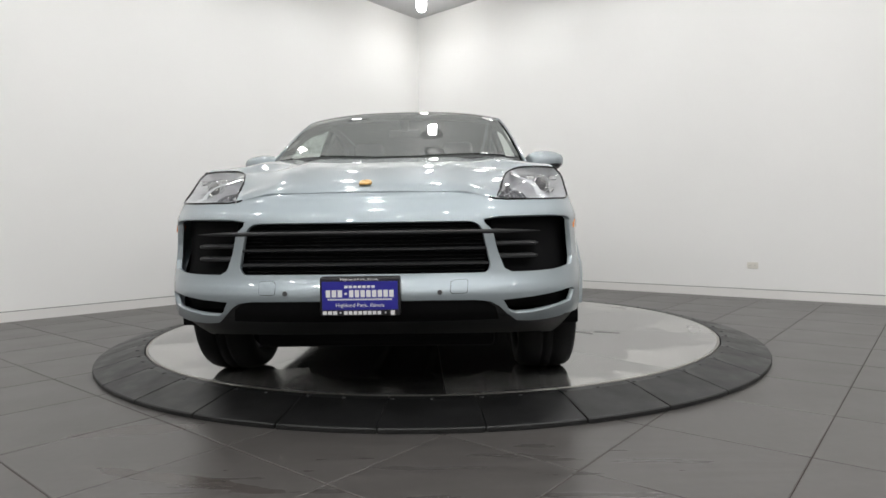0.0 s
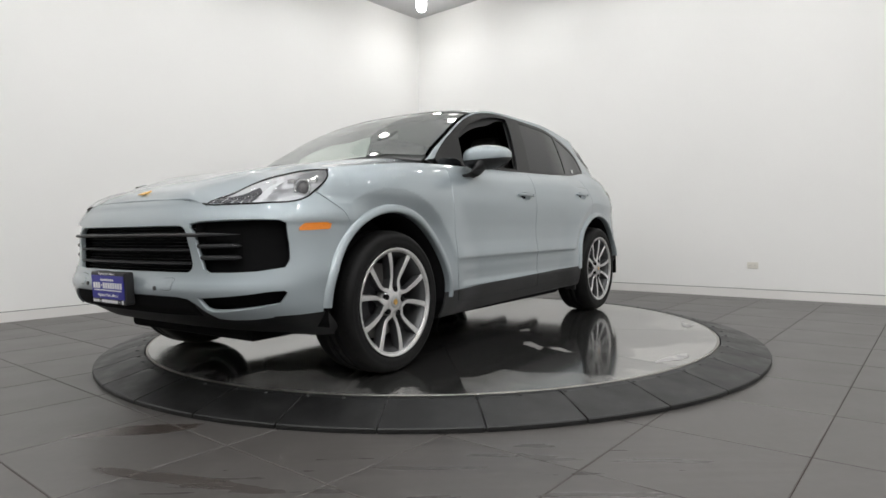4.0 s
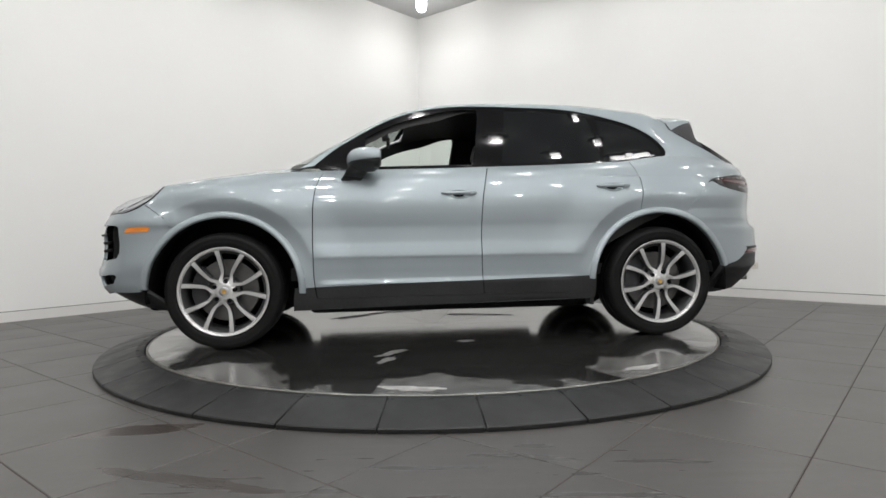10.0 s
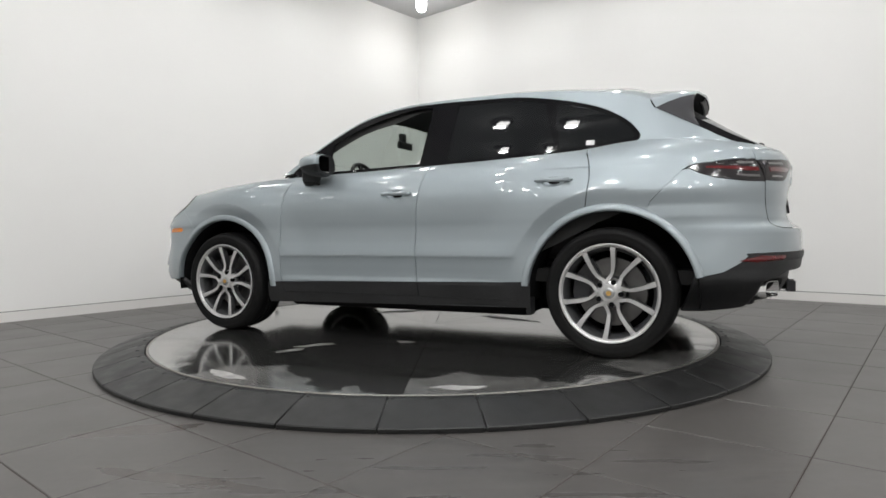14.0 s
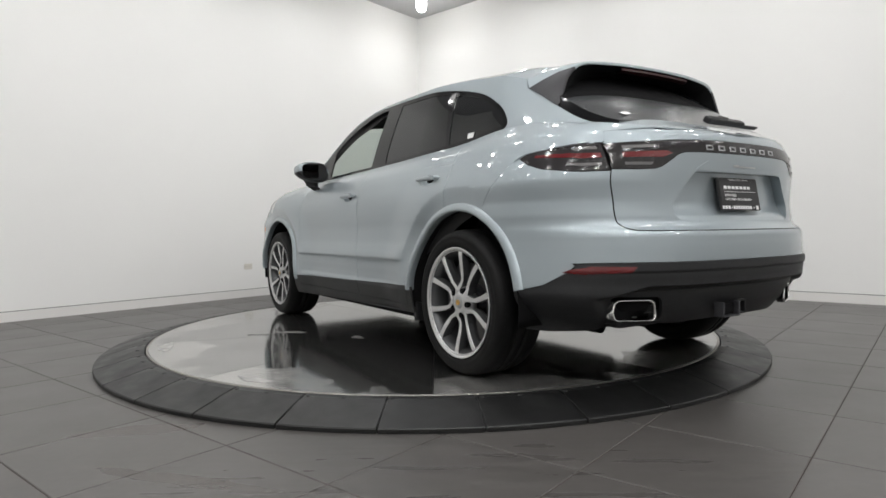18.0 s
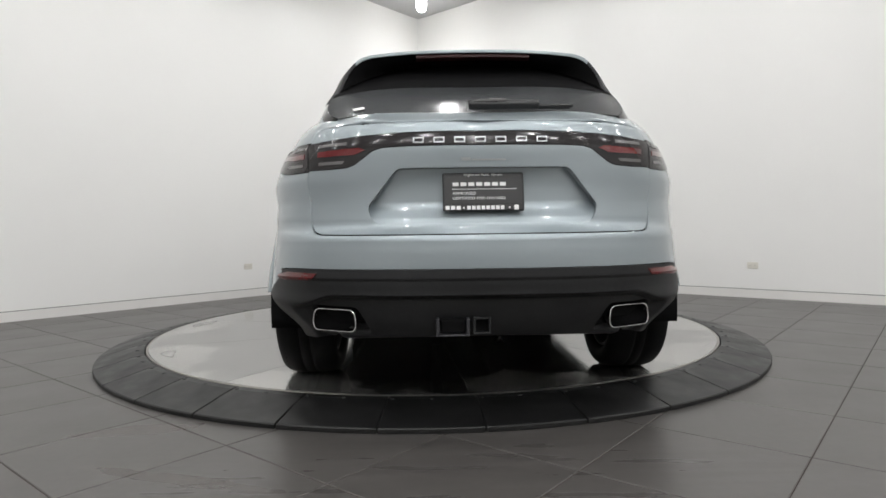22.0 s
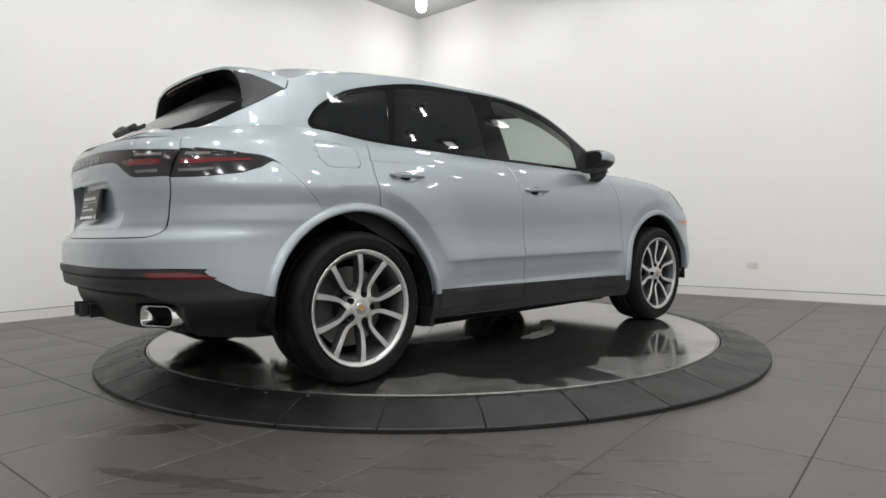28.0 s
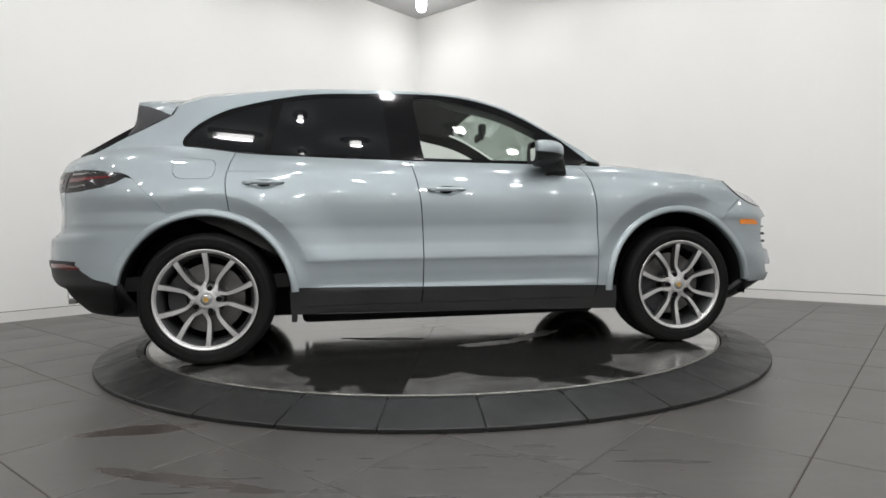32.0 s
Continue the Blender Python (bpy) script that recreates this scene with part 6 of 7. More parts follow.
# ---- wheels ----
def build_wheel():
    """Wheel about the y axis; its outer face looks along +y, the hub's face at y = 0."""
    R = Matrix.Rotation(-math.pi / 2, 4, "X")   # z axis of the lathe to +y
    barrel = [(0.262, -0.24), (0.268, -0.20), (0.250, -0.15), (0.248, -0.06), (0.262, -0.012), (0.272, -0.004), (0.281, -0.002), (0.283, 0.003), (0.279, 0.008), (0.268, 0.006), (0.258, -0.006), (0.242, -0.03), (0.240, -0.15), (0.254, -0.21), (0.25, -0.24)]
    wheel = part("wheel", lathe_at2(barrel, R, 72), M_WHEELGREY, CAR, "ten spoke silver and grey alloy wheel with a low profile tyre", True)
    tr = 0.375
    ty = [(0.272, -0.245), (0.285, -0.262), (0.320, -0.272), (0.350, -0.264), (0.366, -0.245), (0.3735, -0.20), (tr, -0.17), (tr, -0.155), (0.369, -0.153), (0.369, -0.145), (tr, -0.143), (tr, -0.105), (0.369, -0.103), (0.369, -0.095), (tr, -0.093),
          (0.3735, -0.045), (0.370, -0.03), (0.364, -0.010), (0.352, 0.006), (0.335, 0.014), (0.331, 0.012), (0.318, 0.015), (0.300, 0.012), (0.288, 0.006), (0.280, -0.004), (0.268, -0.02)]
    part("tyre", lathe_at2(ty, R, 96), M_RUBBER, wheel, "black low profile tyre, damp and dusty", True)
    bl = bmesh.new()
    for k in range(72):
        for s in (0, 1):
            a = math.tau * (k + 0.5 * s) / 72
            y = -0.033 if s == 0 else -0.215
            b = box_bm(-0.0035, 0.0035, y - 0.014, y + 0.014, 0.358, 0.3685 if s == 0 else 0.3665)
            bmesh.ops.transform(b, matrix=Matrix.Rotation(a, 4, "Y") @ Matrix.Rotation(0.0, 4, "Z"), verts=b.verts)
            tm = bpy.data.meshes.new("t")
            b.to_mesh(tm)
            b.free()
            bl.from_mesh(tm)
            bpy.data.meshes.remove(tm)
    tread = part("tread", bl, M_RUBBER, wheel)
    tread["kind"] = "stuff"
    # spokes: pairs that part round each bolt
    path = [(0.272, 18.2, 0.0168, -0.004), (0.235, 17.0, 0.0142, -0.004), (0.19, 15.4, 0.0128, -0.008), (0.15, 14.0, 0.0120, -0.014), (0.118, 13.8, 0.0100, -0.018), (0.096, 18.0, 0.0105, -0.018), (0.078, 26.0, 0.012, -0.014), (0.060, 34.0, 0.014, -0.010)]
    for s in (1, -1):
        face, body = bmesh.new(), bmesh.new()
        fr, br = [], []
        pts = []
        for r, a, w, y in path:
            th = radians(a) * s
            pts.append((Vector((r * math.sin(th), y, r * math.cos(th))), w))
        for i, (p, w) in enumerate(pts):
            d = (pts[min(i + 1, len(pts) - 1)][0] - pts[max(i - 1, 0)][0])
            d.y = 0
            d.normalize()
            n = Vector((d.z, 0, -d.x))
            fr.append([face.verts.new(p + n * a + Vector((0, b, 0))) for a, b in ((-w, 0.0), (-w * 0.85, 0.003), (w * 0.85, 0.003), (w, 0.0))])
            br.append([body.verts.new(p + n * a + Vector((0, b, 0))) for a, b in ((-w, 0.0), (-w * 1.25, -0.03), (-w * 0.9, -0.05), (w * 0.9, -0.05), (w * 1.25, -0.03), (w, 0.0))])
        for rows, bmx, k in ((fr, face, 3), (br, body, 5)):
            for a, b in zip(rows, rows[1:]):
                for j in range(k):
                    bmx.faces.new((a[j], b[j], b[j + 1], a[j + 1]))
            bmesh.ops.recalc_face_normals(bmx, faces=bmx.faces)
        mf, mb = bpy.data.meshes.new("spoke_face"), bpy.data.meshes.new("spoke")
        face.to_mesh(mf)
        body.to_mesh(mb)
        face.free()
        body.free()
        mf.materials.append(M_SILVER)
        mb.materials.append(M_WHEELGREY)
        for k in range(5):
            for me, nm in ((mb, "spoke"), (mf, "spoke_face")):
                ob = new(nm, me)
                ob.parent = wheel
                ob.rotation_euler = (0, radians(72 * k), 0)
    part("rim_flange", lathe_at2([(0.262, -0.002), (0.279, 0.005), (0.284, 0.009), (0.284, 0.012), (0.279, 0.0115), (0.263, 0.003)], R, 72), M_SILVER, wheel, "bright machined rim edge", True)
    part("hub", lathe_at2([(0.001, -0.06), (0.088, -0.06), (0.080, -0.03), (0.070, -0.014), (0.052, -0.008), (0.048, -0.006), (0.001, -0.006)], R, 40), M_SILVER, wheel, "silver hub", True)
    part("hub_cap", lathe_at2([(0.001, -0.001), (0.018, -0.0015), (0.031, -0.004), (0.034, -0.009), (0.001, -0.009)], R, 32), M_WHEELBRIGHT, wheel, "grey hub cap with a gold shield", True)
    b = cyl_bm(0.0165, 0.0155, 0.004, 6, Matrix.Translation((0, 0.0005, 0)) @ R)
    part("hub_badge", b, M_GOLD, wheel)
    for k in range(5):
        a = radians(72 * k)
        p = Vector((0.066 * math.sin(a), -0.016, 0.066 * math.cos(a)))
        part("bolt_hole", cyl_bm(0.0145, 0.0145, 0.022, 18, Matrix.Translation(p) @ R), M_DARK, wheel)
    part("brake_disc", lathe_at2([(0.09, -0.115), (0.198, -0.115), (0.200, -0.117), (0.200, -0.147), (0.09, -0.147)], R, 56), M_BRAKE, wheel, "steel brake disc")
    part("disc_bell", lathe_at2([(0.001, -0.075), (0.085, -0.075), (0.095, -0.115), (0.001, -0.115)], R, 40), M_CALIPER, wheel)
    cal = lathe_bm([(0.120, 0.0), (0.218, 0.0), (0.224, -0.02), (0.224, -0.075), (0.120, -0.075)], 14, radians(-38), radians(38))
    bmesh.ops.transform(cal, matrix=Matrix.Translation((0, -0.085, 0)) @ R, verts=cal.verts)
    part("brake_caliper", cal, M_CALIPER, wheel, "dark brake caliper")
    part("inner_well", lathe_at2([(0.001, -0.20), (0.25, -0.20), (0.25, -0.21), (0.001, -0.21)], R, 40), M_DARK, wheel)
    return wheel


def lathe_at2(profile, m, seg):
    bm = lathe_bm(profile, seg)
    bmesh.ops.transform(bm, matrix=m, verts=bm.verts)
    return bm


WHEEL = build_wheel()
for i, (x, s, roll) in enumerate(((XA, 1, -9), (XA, -1, 18), (-XA, 1, -23), (-XA, -1, -17))):
    m = Matrix.Translation((x, 0.952 * s, ZA + 0.003)) @ (Matrix.Rotation(math.pi, 4, "Z") if s < 0 else Matrix()) @ Matrix.Rotation(radians(roll), 4, "Y")
    if i == 0:
        WHEEL.matrix_basis = m
    else:
        w = copy_thing(WHEEL, m)


# ---- underbody and wheel housings ----
def underbody():
    part("underbody", merge(box_bm(-1.15, 2.05, -0.55, 0.55, 0.215, 0.42, 0.03), box_bm(-2.15, -1.10, -0.55, 0.55, 0.30, 0.42, 0.03), box_bm(-0.93, 0.93, -0.80, 0.80, 0.200, 0.40, 0.03)), M_DARK, CAR, "black underbody trays")
    for x in (XA, -XA):
        for s in (1, -1):
            bm = lathe_bm([(0.475, -0.36), (0.475, 0.0), (0.482, 0.0), (0.482, -0.36)], 36, radians(-8), radians(188))
            bmesh.ops.transform(bm, matrix=Matrix.Translation((x, 0.945 * s, ZA)) @ (Matrix.Rotation(math.pi, 4, "Z") if s < 0 else Matrix()) @ Matrix(((1, 0, 0, 0), (0, 0, 1, 0), (0, 1, 0, 0), (0, 0, 0, 1))), verts=bm.verts)
            part("wheel_housing", bm, M_DARK, CAR, "black wheel housing liner", True)
            part("housing_wall", box_bm(x - 0.48, x + 0.48, s * 0.60 - 0.01, s * 0.60 + 0.01, 0.26, 0.86), M_DARK, CAR)
        part("axle_member", merge(box_bm(x - 0.07, x + 0.07, -0.62, 0.62, 0.22, 0.30, 0.03), cyl_bm(0.05, 0.05, 1.3, 16, Matrix.Translation((x, 0, ZA)) @ Matrix.Rotation(math.pi / 2, 4, "X"))), M_CALIPER, CAR)
    for s in (1, -1):
        part("mud_guard", box_bm(-0.985, -0.955, s * 0.885 - 0.045, s * 0.885 + 0.045, 0.225, 0.33, 0.006), M_BLACK, CAR, "small black mud guard")
    part("silencer", box_bm(-2.20, -1.93, -0.60, 0.60, 0.295, 0.38, 0.035, 3), M_CALIPER, CAR, "grey exhaust silencer")
    for s in (1, -1):
        part("tunnel_pipe", cyl_bm(0.035, 0.035, 2.6, 14, Matrix.Translation((-0.4, 0.18 * s, 0.205)) @ Matrix.Rotation(math.pi / 2, 4, "Y")), M_DARK, CAR)
    # shell behind the panel gaps
    for m in (False, True):
        loop = [(0.95, 0.40), (0.95, 1.09)] + [(x, ZBELT(x) - 0.04) for x in (0.8, 0.4, 0, -0.4, -0.8, -1.2, -1.6, -1.9, -2.1)] + [(-2.15, 0.92), (-1.92, 0.90)] + arc(-XA, 0.50, 100, 8, 14) + [(-0.94, 0.36)]
        panel("inner_flank", [(loop, [], SIDE, 0.08, 0.06)], M_DARK, CAR, mirror=m, push=-0.02, depth=0.0)
        loop = [(0.92, 0.42), (0.92, 1.08)] + [(x, ZBELT(x) - 0.05) for x in (1.1, 1.4, 1.7)] + [(1.77, 1.0), (1.80, 0.90), (1.80, 0.80)] + arc(XA, 0.50, 58, 176, 16)
        panel("inner_wing", [(loop, [], SIDE, 0.08, 0.06)], M_DARK, CAR, mirror=m, push=-0.02, depth=0.0)
    bt = [(x, t) for x, t in ((2.24, -0.55), (1.9, -0.68), (1.8, -0.74), (1.74, -0.93), (1.0, -0.93), (1.0, 0.93), (1.74, 0.93), (1.8, 0.74), (1.9, 0.68), (2.24, 0.55))]
    panel("bonnet_inner", [(bt, [], HOOD, 0.1, 0.1)], M_DARK, CAR, push=-0.02, depth=0.0)
    tb = [ry(y, 0.62) for y in (-0.85, -0.4, 0, 0.4, 0.85)] + [rx(-2.0, 0.66)] + [rx(-2.0, 1.08)] + [ry(y, 1.14) for y in (0.7, 0.4, 0, -0.4, -0.7)] + [rx(-2.0, 1.08, -1), rx(-2.0, 0.66, -1)]
    panel("tail_inner", [(tb, [], hollow, 0.06, 0.03)], M_DARK, CAR, push=-0.02, depth=0.0)


underbody()


# ---- mirrors, handles ----
def mirrors_handles():
    for m in (False, True):
        s = -1 if m else 1
        f, r = DOORS[m]
        # housing: rounded shell, painted above, black below
        def shell(z_lo, z_hi, mtl, nm, par):
            bm = bmesh.new()
            bmesh.ops.create_uvsphere(bm, u_segments=36, v_segments=24, radius=1.0)
            for v in bm.verts:
                c = v.co
                q = Vector([math.copysign(abs(k) ** 0.72, k) for k in c])
                x, y, z = q.x * 0.122, q.y * 0.136, q.z * 0.078
                if x < -0.055:
                    x = -0.055 - (abs(x) - 0.055) * 0.25
                taper = 1 - 0.25 * max(0, q.y) - 0.10 * max(0.0, q.x)
                v.co = Vector((0.535 + x - 0.03 * q.y, s * (0.976 + y), 1.208 + z * taper + 0.010 * q.y))
            bmesh.ops.bisect_plane(bm, geom=bm.verts[:] + bm.edges[:] + bm.faces[:], plane_co=(0, 0, z_lo), plane_no=(0.10, 0, 1), clear_inner=True)
            bmesh.ops.bisect_plane(bm, geom=bm.verts[:] + bm.edges[:] + bm.faces[:], plane_co=(0, 0, z_hi), plane_no=(0.10, 0, 1), clear_outer=True)
            bmesh.ops.recalc_face_normals(bm, faces=bm.faces)
            return part(nm, bm, mtl, par, smooth=True)
        mir = shell(1.250, 2.0, M_PAINT, "door_mirror", f)
        mir["label"] = "door mirror, painted above and black below"
        shell(-1.0, 1.2485, M_BLACK, "mirror_base", f)
        oval = rounded([(-0.118, -0.060), (0.100, -0.062), (0.112, 0.040), (0.085, 0.064), (-0.100, 0.066)], 0.055, 6)
        slab("mirror_bezel", [(0.4585, s * (0.985 + y), 1.208 + z) for y, z in oval], Vector((0.03, 0, 0)), M_BLACK, f, "black mirror bezel")
        slab("mirror_glass", [(0.4540 - 0.10 * y, s * (0.985 + y * 0.88), 1.208 + z * 0.84) for y, z in oval], Vector((0.003, 0, 0)), M_MIRROR, f, "flat mirror glass")
        arm = bmesh.new()
        rows = []
        for (x, y, z, a, b) in ((0.640, 0.865, 1.080, 0.060, 0.030), (0.638, 0.905, 1.083, 0.058, 0.034), (0.622, 0.940, 1.100, 0.056, 0.042), (0.600, 0.960, 1.135, 0.060, 0.05), (0.57, 0.975, 1.175, 0.07, 0.05)):
            rows.append([arm.verts.new((x + a * 1.15 * math.cos(q * math.tau / 12), s * (y + b * 1.15 * math.sin(q * math.tau / 12)), z + b * 0.7 * math.sin(q * math.tau / 12))) for q in range(12)])
        for a, b in zip(rows, rows[1:]):
            for j in range(12):
                arm.faces.new((a[j], b[j], b[(j + 1) % 12], a[(j + 1) % 12]))
        bmesh.ops.recalc_face_normals(arm, faces=arm.faces)
        part("mirror_arm", arm, M_BLACK, f, smooth=True)
        for door, x0, x1, z in ((f, -0.183, 0.052, 0.990), (r, -1.243, -1.010, 1.032)):
            # hollow plate and grip
            cx = (x0 + x1) / 2
            bm = bmesh.new()
            rows = []
            n = 18
            for k in range(n + 1):
                t = k / n
                x = x0 + (x1 - x0) * t
                e = math.sin(math.pi * min(max(t, 0.0), 1.0)) ** 0.35 if 0 < t < 1 else 0.0
                hgt = 0.0125 + 0.002 * (1 - t)
                y = side_y(x, z) + 0.006 + 0.026 * e
                rows.append([bm.verts.new((x, s * (y - 0.010 + 0.010 * math.cos(a)), z + (0.35 + 0.65 * e) * hgt * math.sin(a))) for a in [q * math.tau / 10 for q in range(10)]])
            for a, b in zip(rows, rows[1:]):
                for j in range(10):
                    bm.faces.new((a[j], b[j], b[(j + 1) % 10], a[(j + 1) % 10]))
            bm.faces.new(rows[0])
            bm.faces.new(rows[-1])
            bmesh.ops.recalc_face_normals(bm, faces=bm.faces)
            part("door_handle", bm, M_PAINT, door, "painted pull handle", True)
            def scoop(x, zz, c=cx, zc=z - 0.009):
                r2 = ((x - c) / 0.074) ** 2 + ((zz - zc) / 0.031) ** 2
                return Vector((x, side_y(x, zz) - 0.026 * max(0.0, 1 - r2) ** 0.6, zz))
            panel("handle_cup", [(handle_hole(x0, x1, z, 1.02), [], scoop, 0.012, 0.006)], M_PAINT, door, mirror=m, depth=0.0)
            part("grip_end", box_bm(x0 + 0.012, x0 + 0.052, s * (side_y(x0 + 0.03, z) + 0.029) - 0.003, s * (side_y(x0 + 0.03, z) + 0.029) + 0.003, z - 0.011, z + 0.011, 0.003), M_PAINT, door)


mirrors_handles()


# ---- cabin ----
def seat(x, y):
    st = part("seat_base", merge(box_bm(x - 0.27, x + 0.27, y - 0.26, y + 0.26, 0.55, 0.76, 0.06, 3)), M_LEATHER, CAR, "black leather seat", True)
    b = merge(box_bm(-0.07, 0.07, -0.25, 0.25, 0.0, 0.62, 0.06, 3), box_bm(-0.05, 0.06, -0.13, 0.13, 0.64, 0.82, 0.05, 3))
    bmesh.ops.transform(b, matrix=Matrix.Translation((x - 0.25, y, 0.70)) @ Matrix.Rotation(radians(-16), 4, "Y"), verts=b.verts)
    part("backrest", b, M_LEATHER, st, "black leather backrest with headrest", True)


def cabin():
    part("cabin_floor", box_bm(-1.95, 1.05, -0.80, 0.80, 0.42, 0.50), M_CABIN, CAR)
    seat(0.02, 0.38)
    seat(0.02, -0.38)
    bench = part("rear_bench", box_bm(-1.22, -0.70, -0.66, 0.66, 0.55, 0.78, 0.06, 3), M_LEATHER, CAR, "black leather rear bench", True)
    b = box_bm(-0.07, 0.07, -0.66, 0.66, 0, 0.60, 0.06, 3)
    bmesh.ops.transform(b, matrix=Matrix.Translation((-1.22, 0, 0.72)) @ Matrix.Rotation(radians(-18), 4, "Y"), verts=b.verts)
    part("bench_back", b, M_LEATHER, bench, smooth=True)
    for y in (-0.40, 0.40):
        b = box_bm(-0.045, 0.045, -0.13, 0.13, 0, 0.15, 0.04, 3)
        bmesh.ops.transform(b, matrix=Matrix.Translation((-1.41, y, 1.30)), verts=b.verts)
        part("headrest", b, M_LEATHER, bench, smooth=True)
    dash = part("dashboard", merge(box_bm(0.55, 1.05, -0.76, 0.76, 0.78, 1.10, 0.07, 3), box_bm(0.60, 0.78, 0.20, 0.56, 1.06, 1.165, 0.04, 3), box_bm(-0.2, 0.6, -0.14, 0.14, 0.55, 0.86, 0.04)), M_CABIN, CAR, "black dashboard and centre console", True)
    tor = bmesh.new()
    rows = []
    for i in range(36):
        a = math.tau * i / 36
        rows.append([tor.verts.new(((0.185 + 0.016 * math.cos(q * math.tau / 8)) * math.cos(a), (0.185 + 0.016 * math.cos(q * math.tau / 8)) * math.sin(a), 0.016 * math.sin(q * math.tau / 8))) for q in range(8)])
    for i in range(36):
        a, b = rows[i], rows[(i + 1) % 36]
        for j in range(8):
            tor.faces.new((a[j], b[j], b[(j + 1) % 8], a[(j + 1) % 8]))
    spk = merge(tor, box_bm(-0.18, 0.18, -0.022, 0.022, -0.012, 0.008, 0.004), box_bm(-0.02, 0.02, -0.18, 0.0, -0.012, 0.008, 0.004), cyl_bm(0.06, 0.05, 0.04, 24))
    bmesh.ops.transform(spk, matrix=Matrix.Translation((0.50, 0.38, 1.10)) @ Matrix.Rotation(radians(-66), 4, "Y") @ Matrix.Rotation(radians(90), 4, "Z"), verts=spk.verts)
    part("steering_wheel", spk, M_LEATHER, CAR, "black steering wheel", True)
    part("inside_mirror", merge(box_bm(0.36, 0.385, -0.115, 0.115, 1.415, 1.475, 0.012), box_bm(0.37, 0.42, -0.03, 0.03, 1.46, 1.545, 0.012)), M_CABIN, CAR, "black inside mirror", False)
    # headliner and pillar linings, inside the skin
    roof = dense([(0.26, -0.93), (0.26, 0.93)], 10) + dense([(-1.75, 0.93), (-1.75, -0.93)], 10)
    panel("headliner", [(roof, [], TOP, 0.12, 0.15)], M_CABIN, CAR, "black headliner", push=-0.055, depth=0.0)
    for m in (False, True):
        loop = line_of(lambda x: ZRAIL(x) - 0.005, 0.95, -2.15, 40) + line_of(lambda x: ZBELT(x) + 0.0, -2.15, -1.10, 12) + line_of(lambda x: min(DLO(x), ZRAIL(x) - 0.012) - 0.03 - 0.055 * sstep(-0.2, 0.1, x), -1.09, 0.80, 40)
        panel("pillar_lining", [(loop, [], PANE, 0.08, 0.06)], M_CABIN, CAR, mirror=m, push=-0.03, depth=0.0)
        bp = [(-0.20, 1.19), (-0.24, 1.57), (-0.41, 1.57), (-0.37, 1.19)]
        panel("pillar_lining", [(bp, [], PANE, 0.08, 0.06)], M_CABIN, CAR, mirror=m, push=-0.03, depth=0.01)
        d = [(0.86, 0.50), (0.86, 1.13)] + [(x, ZBELT(x) - 0.015) for x in (0.5, 0.0, -0.5, -1.0, -1.5)] + [(-1.6, 1.2), (-1.75, 0.95), (-1.0, 0.6), (-0.9, 0.5)]
        panel("door_lining", [(d, [], SIDE, 0.1, 0.06)], M_CABIN, CAR, mirror=m, push=-0.07, depth=0.0)
    part("boot_cover", box_bm(-2.10, -1.40, -0.62, 0.62, 1.10, 1.13, 0.01), M_CABIN, CAR)


cabin()
DISC = ring_and_disc()
lay_floor()


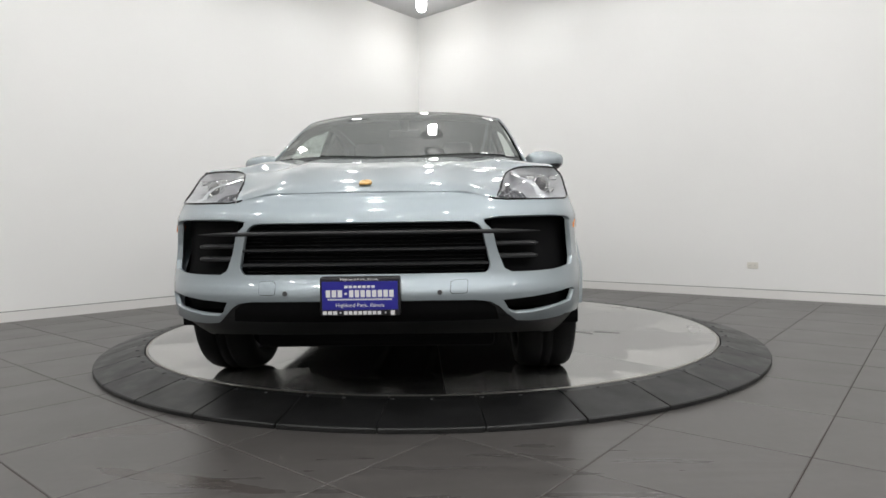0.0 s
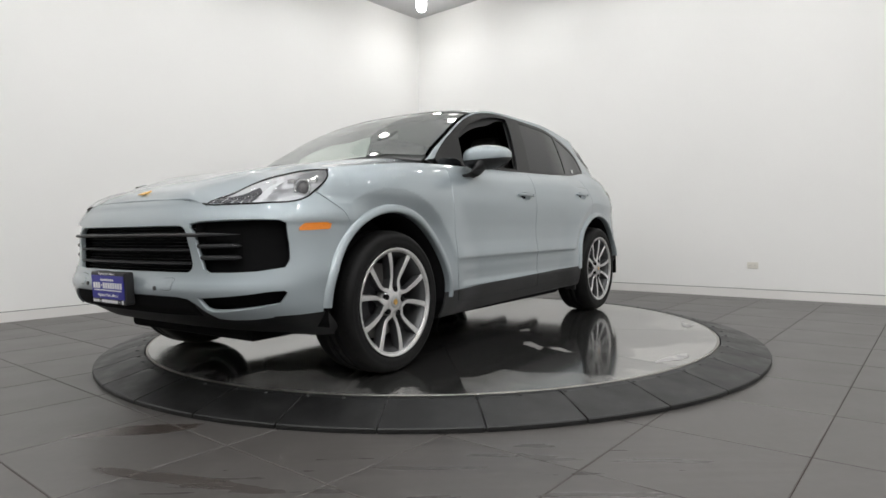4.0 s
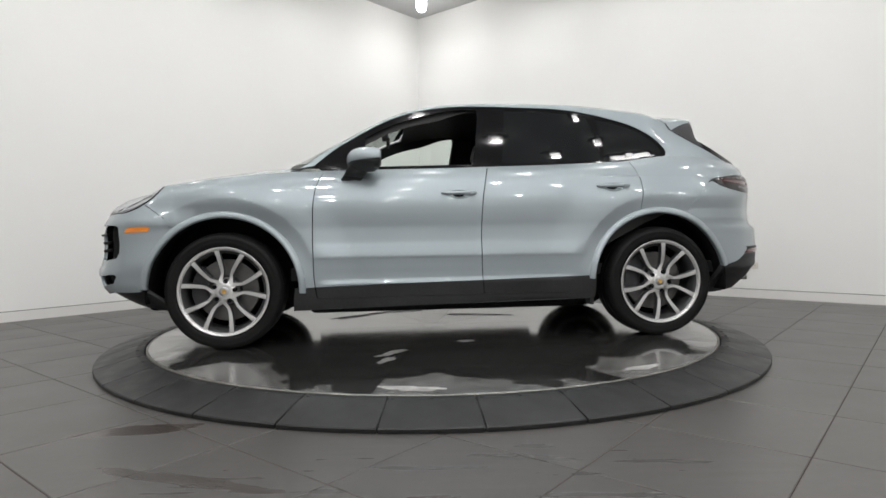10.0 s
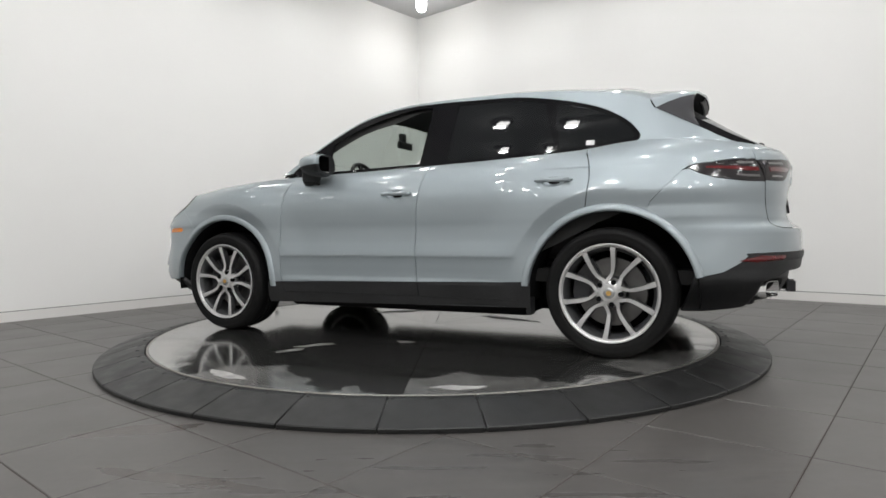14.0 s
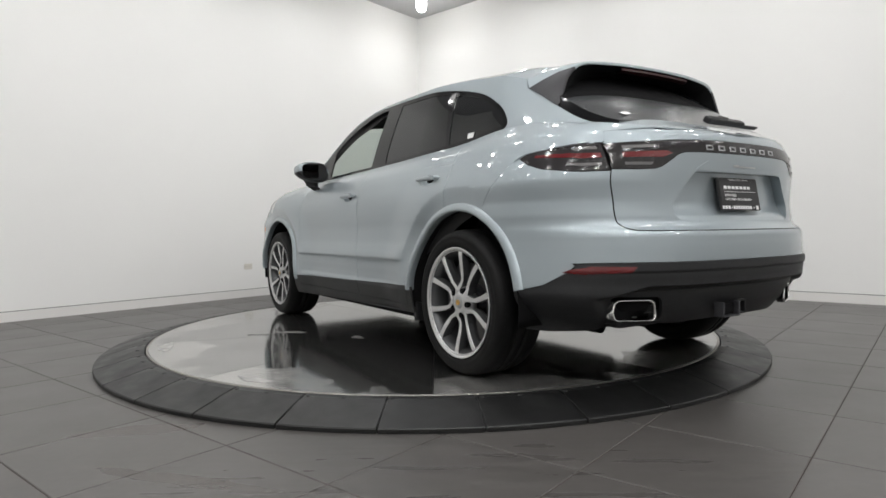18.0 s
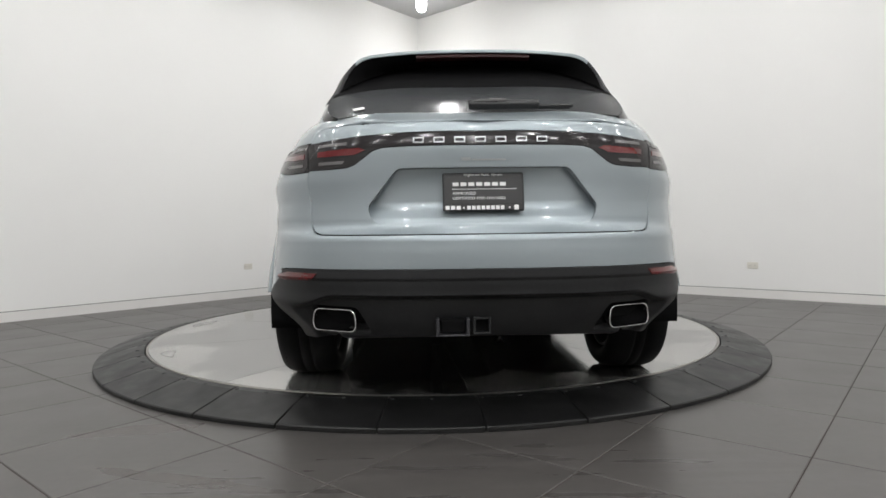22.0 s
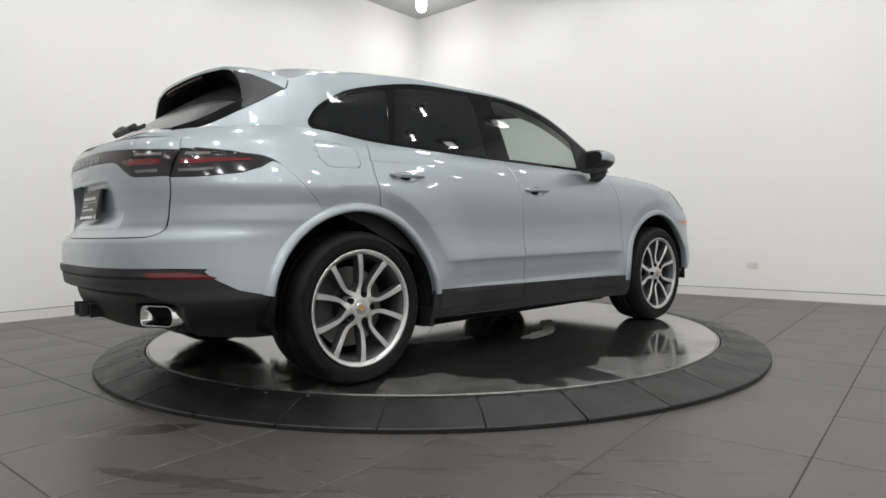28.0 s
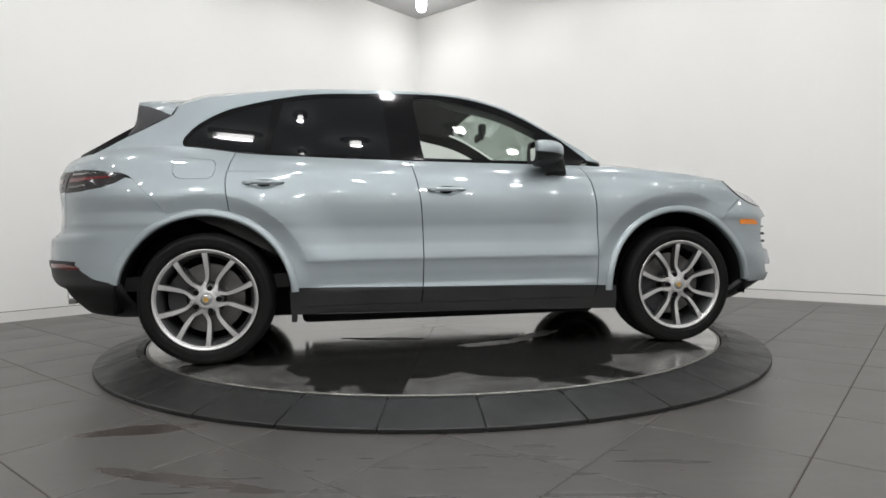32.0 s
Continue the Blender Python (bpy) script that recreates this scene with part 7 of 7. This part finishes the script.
def residue(cx, cy, r0, r1, turn, seed, pale=False):
    """A thin pale dried smear on the platform, with a ragged outline."""
    rnd = random.Random(seed)
    ph = [rnd.uniform(0, math.tau) for _ in range(4)]
    bm = bmesh.new()
    ring = []
    for k in range(40):
        a = math.tau * k / 40
        w = 1 + 0.22 * math.sin(2 * a + ph[0]) + 0.16 * math.sin(3 * a + ph[1]) + 0.12 * math.sin(7 * a + ph[2]) + 0.07 * math.sin(13 * a + ph[3])
        x, y = r0 * w * math.cos(a), r1 * w * math.sin(a)
        ring.append(bm.verts.new((cx + x * math.cos(turn) - y * math.sin(turn), cy + x * math.sin(turn) + y * math.cos(turn), DISC_Z + 0.0012)))
    mid = bm.verts.new((cx, cy, DISC_Z + 0.0016))
    for k in range(40):
        bm.faces.new((ring[k], ring[(k + 1) % 40], mid))
    part("dried_smear", bm, M_PALE if pale else M_RESIDUE, DISC, "thin pale dried smear")


M_RESIDUE = mat("pale_dried_residue", (0.22, 0.217, 0.208), 0.45, metal=0.3, grain=0.25, scale=30, stain=0.3, stain_scale=9)
residue(0.355, 1.03, 0.10, 0.045, radians(50), 4)
residue(0.40, 1.24, 0.085, 0.035, radians(70), 9)
residue(0.44, 1.12, 0.03, 0.02, 0.0, 2)
residue(-0.14, 0.725, 0.06, 0.03, 0.3, 5)
M_PALE = mat("pale_dried_scum", (0.36, 0.355, 0.345), 0.5, grain=0.3, scale=22, stain=0.35, stain_scale=7)
for cx, cy, r0, r1, deg, seed in ((0.29, 1.90, 0.14, 0.045, -9, 11), (-0.95, 1.67, 0.11, 0.04, 30, 12), (0.58, -0.66, 0.26, 0.07, 40, 13), (-0.42, -0.52, 0.24, 0.06, -20, 14), (0.20, -0.86, 0.20, 0.06, 8, 15)):
    residue(cx, cy, r0, r1, radians(deg), seed, True)

TURN = [(0.0, 268.19), (1.0, 259.74), (2.0, 251.56), (3.0, 243.28), (4.5, 230.80), (6.0, 218.84), (7.0, 210.90), (8.0, 202.85), (9.0, 194.57),
        (10.0, 186.39), (11.0, 178.44), (12.0, 170.39), (13.0, 162.56), (14.0, 154.60), (15.5, 142.52), (17.0, 130.70), (18.0, 122.60),
        (19.0, 114.73), (20.0, 106.96), (21.0, 99.06), (22.0, 91.36), (23.0, 83.28), (24.0, 75.15), (25.0, 67.12), (26.5, 55.00),
        (28.0, 42.80), (29.0, 34.75), (30.0, 26.75), (31.0, 18.64), (32.0, 10.49)]


def motions():
    """The platform turns about its axis and carries the car round with it."""
    walk(DISC, [(t, pose(0, 0, 0, 0, 0, a)) for t, a in TURN])
    walk(CAR, [(t, pose(0, 0, 0, 0, 0, a) @ pose(-0.037, -0.177, DISC_Z)) for t, a in TURN])


motions()
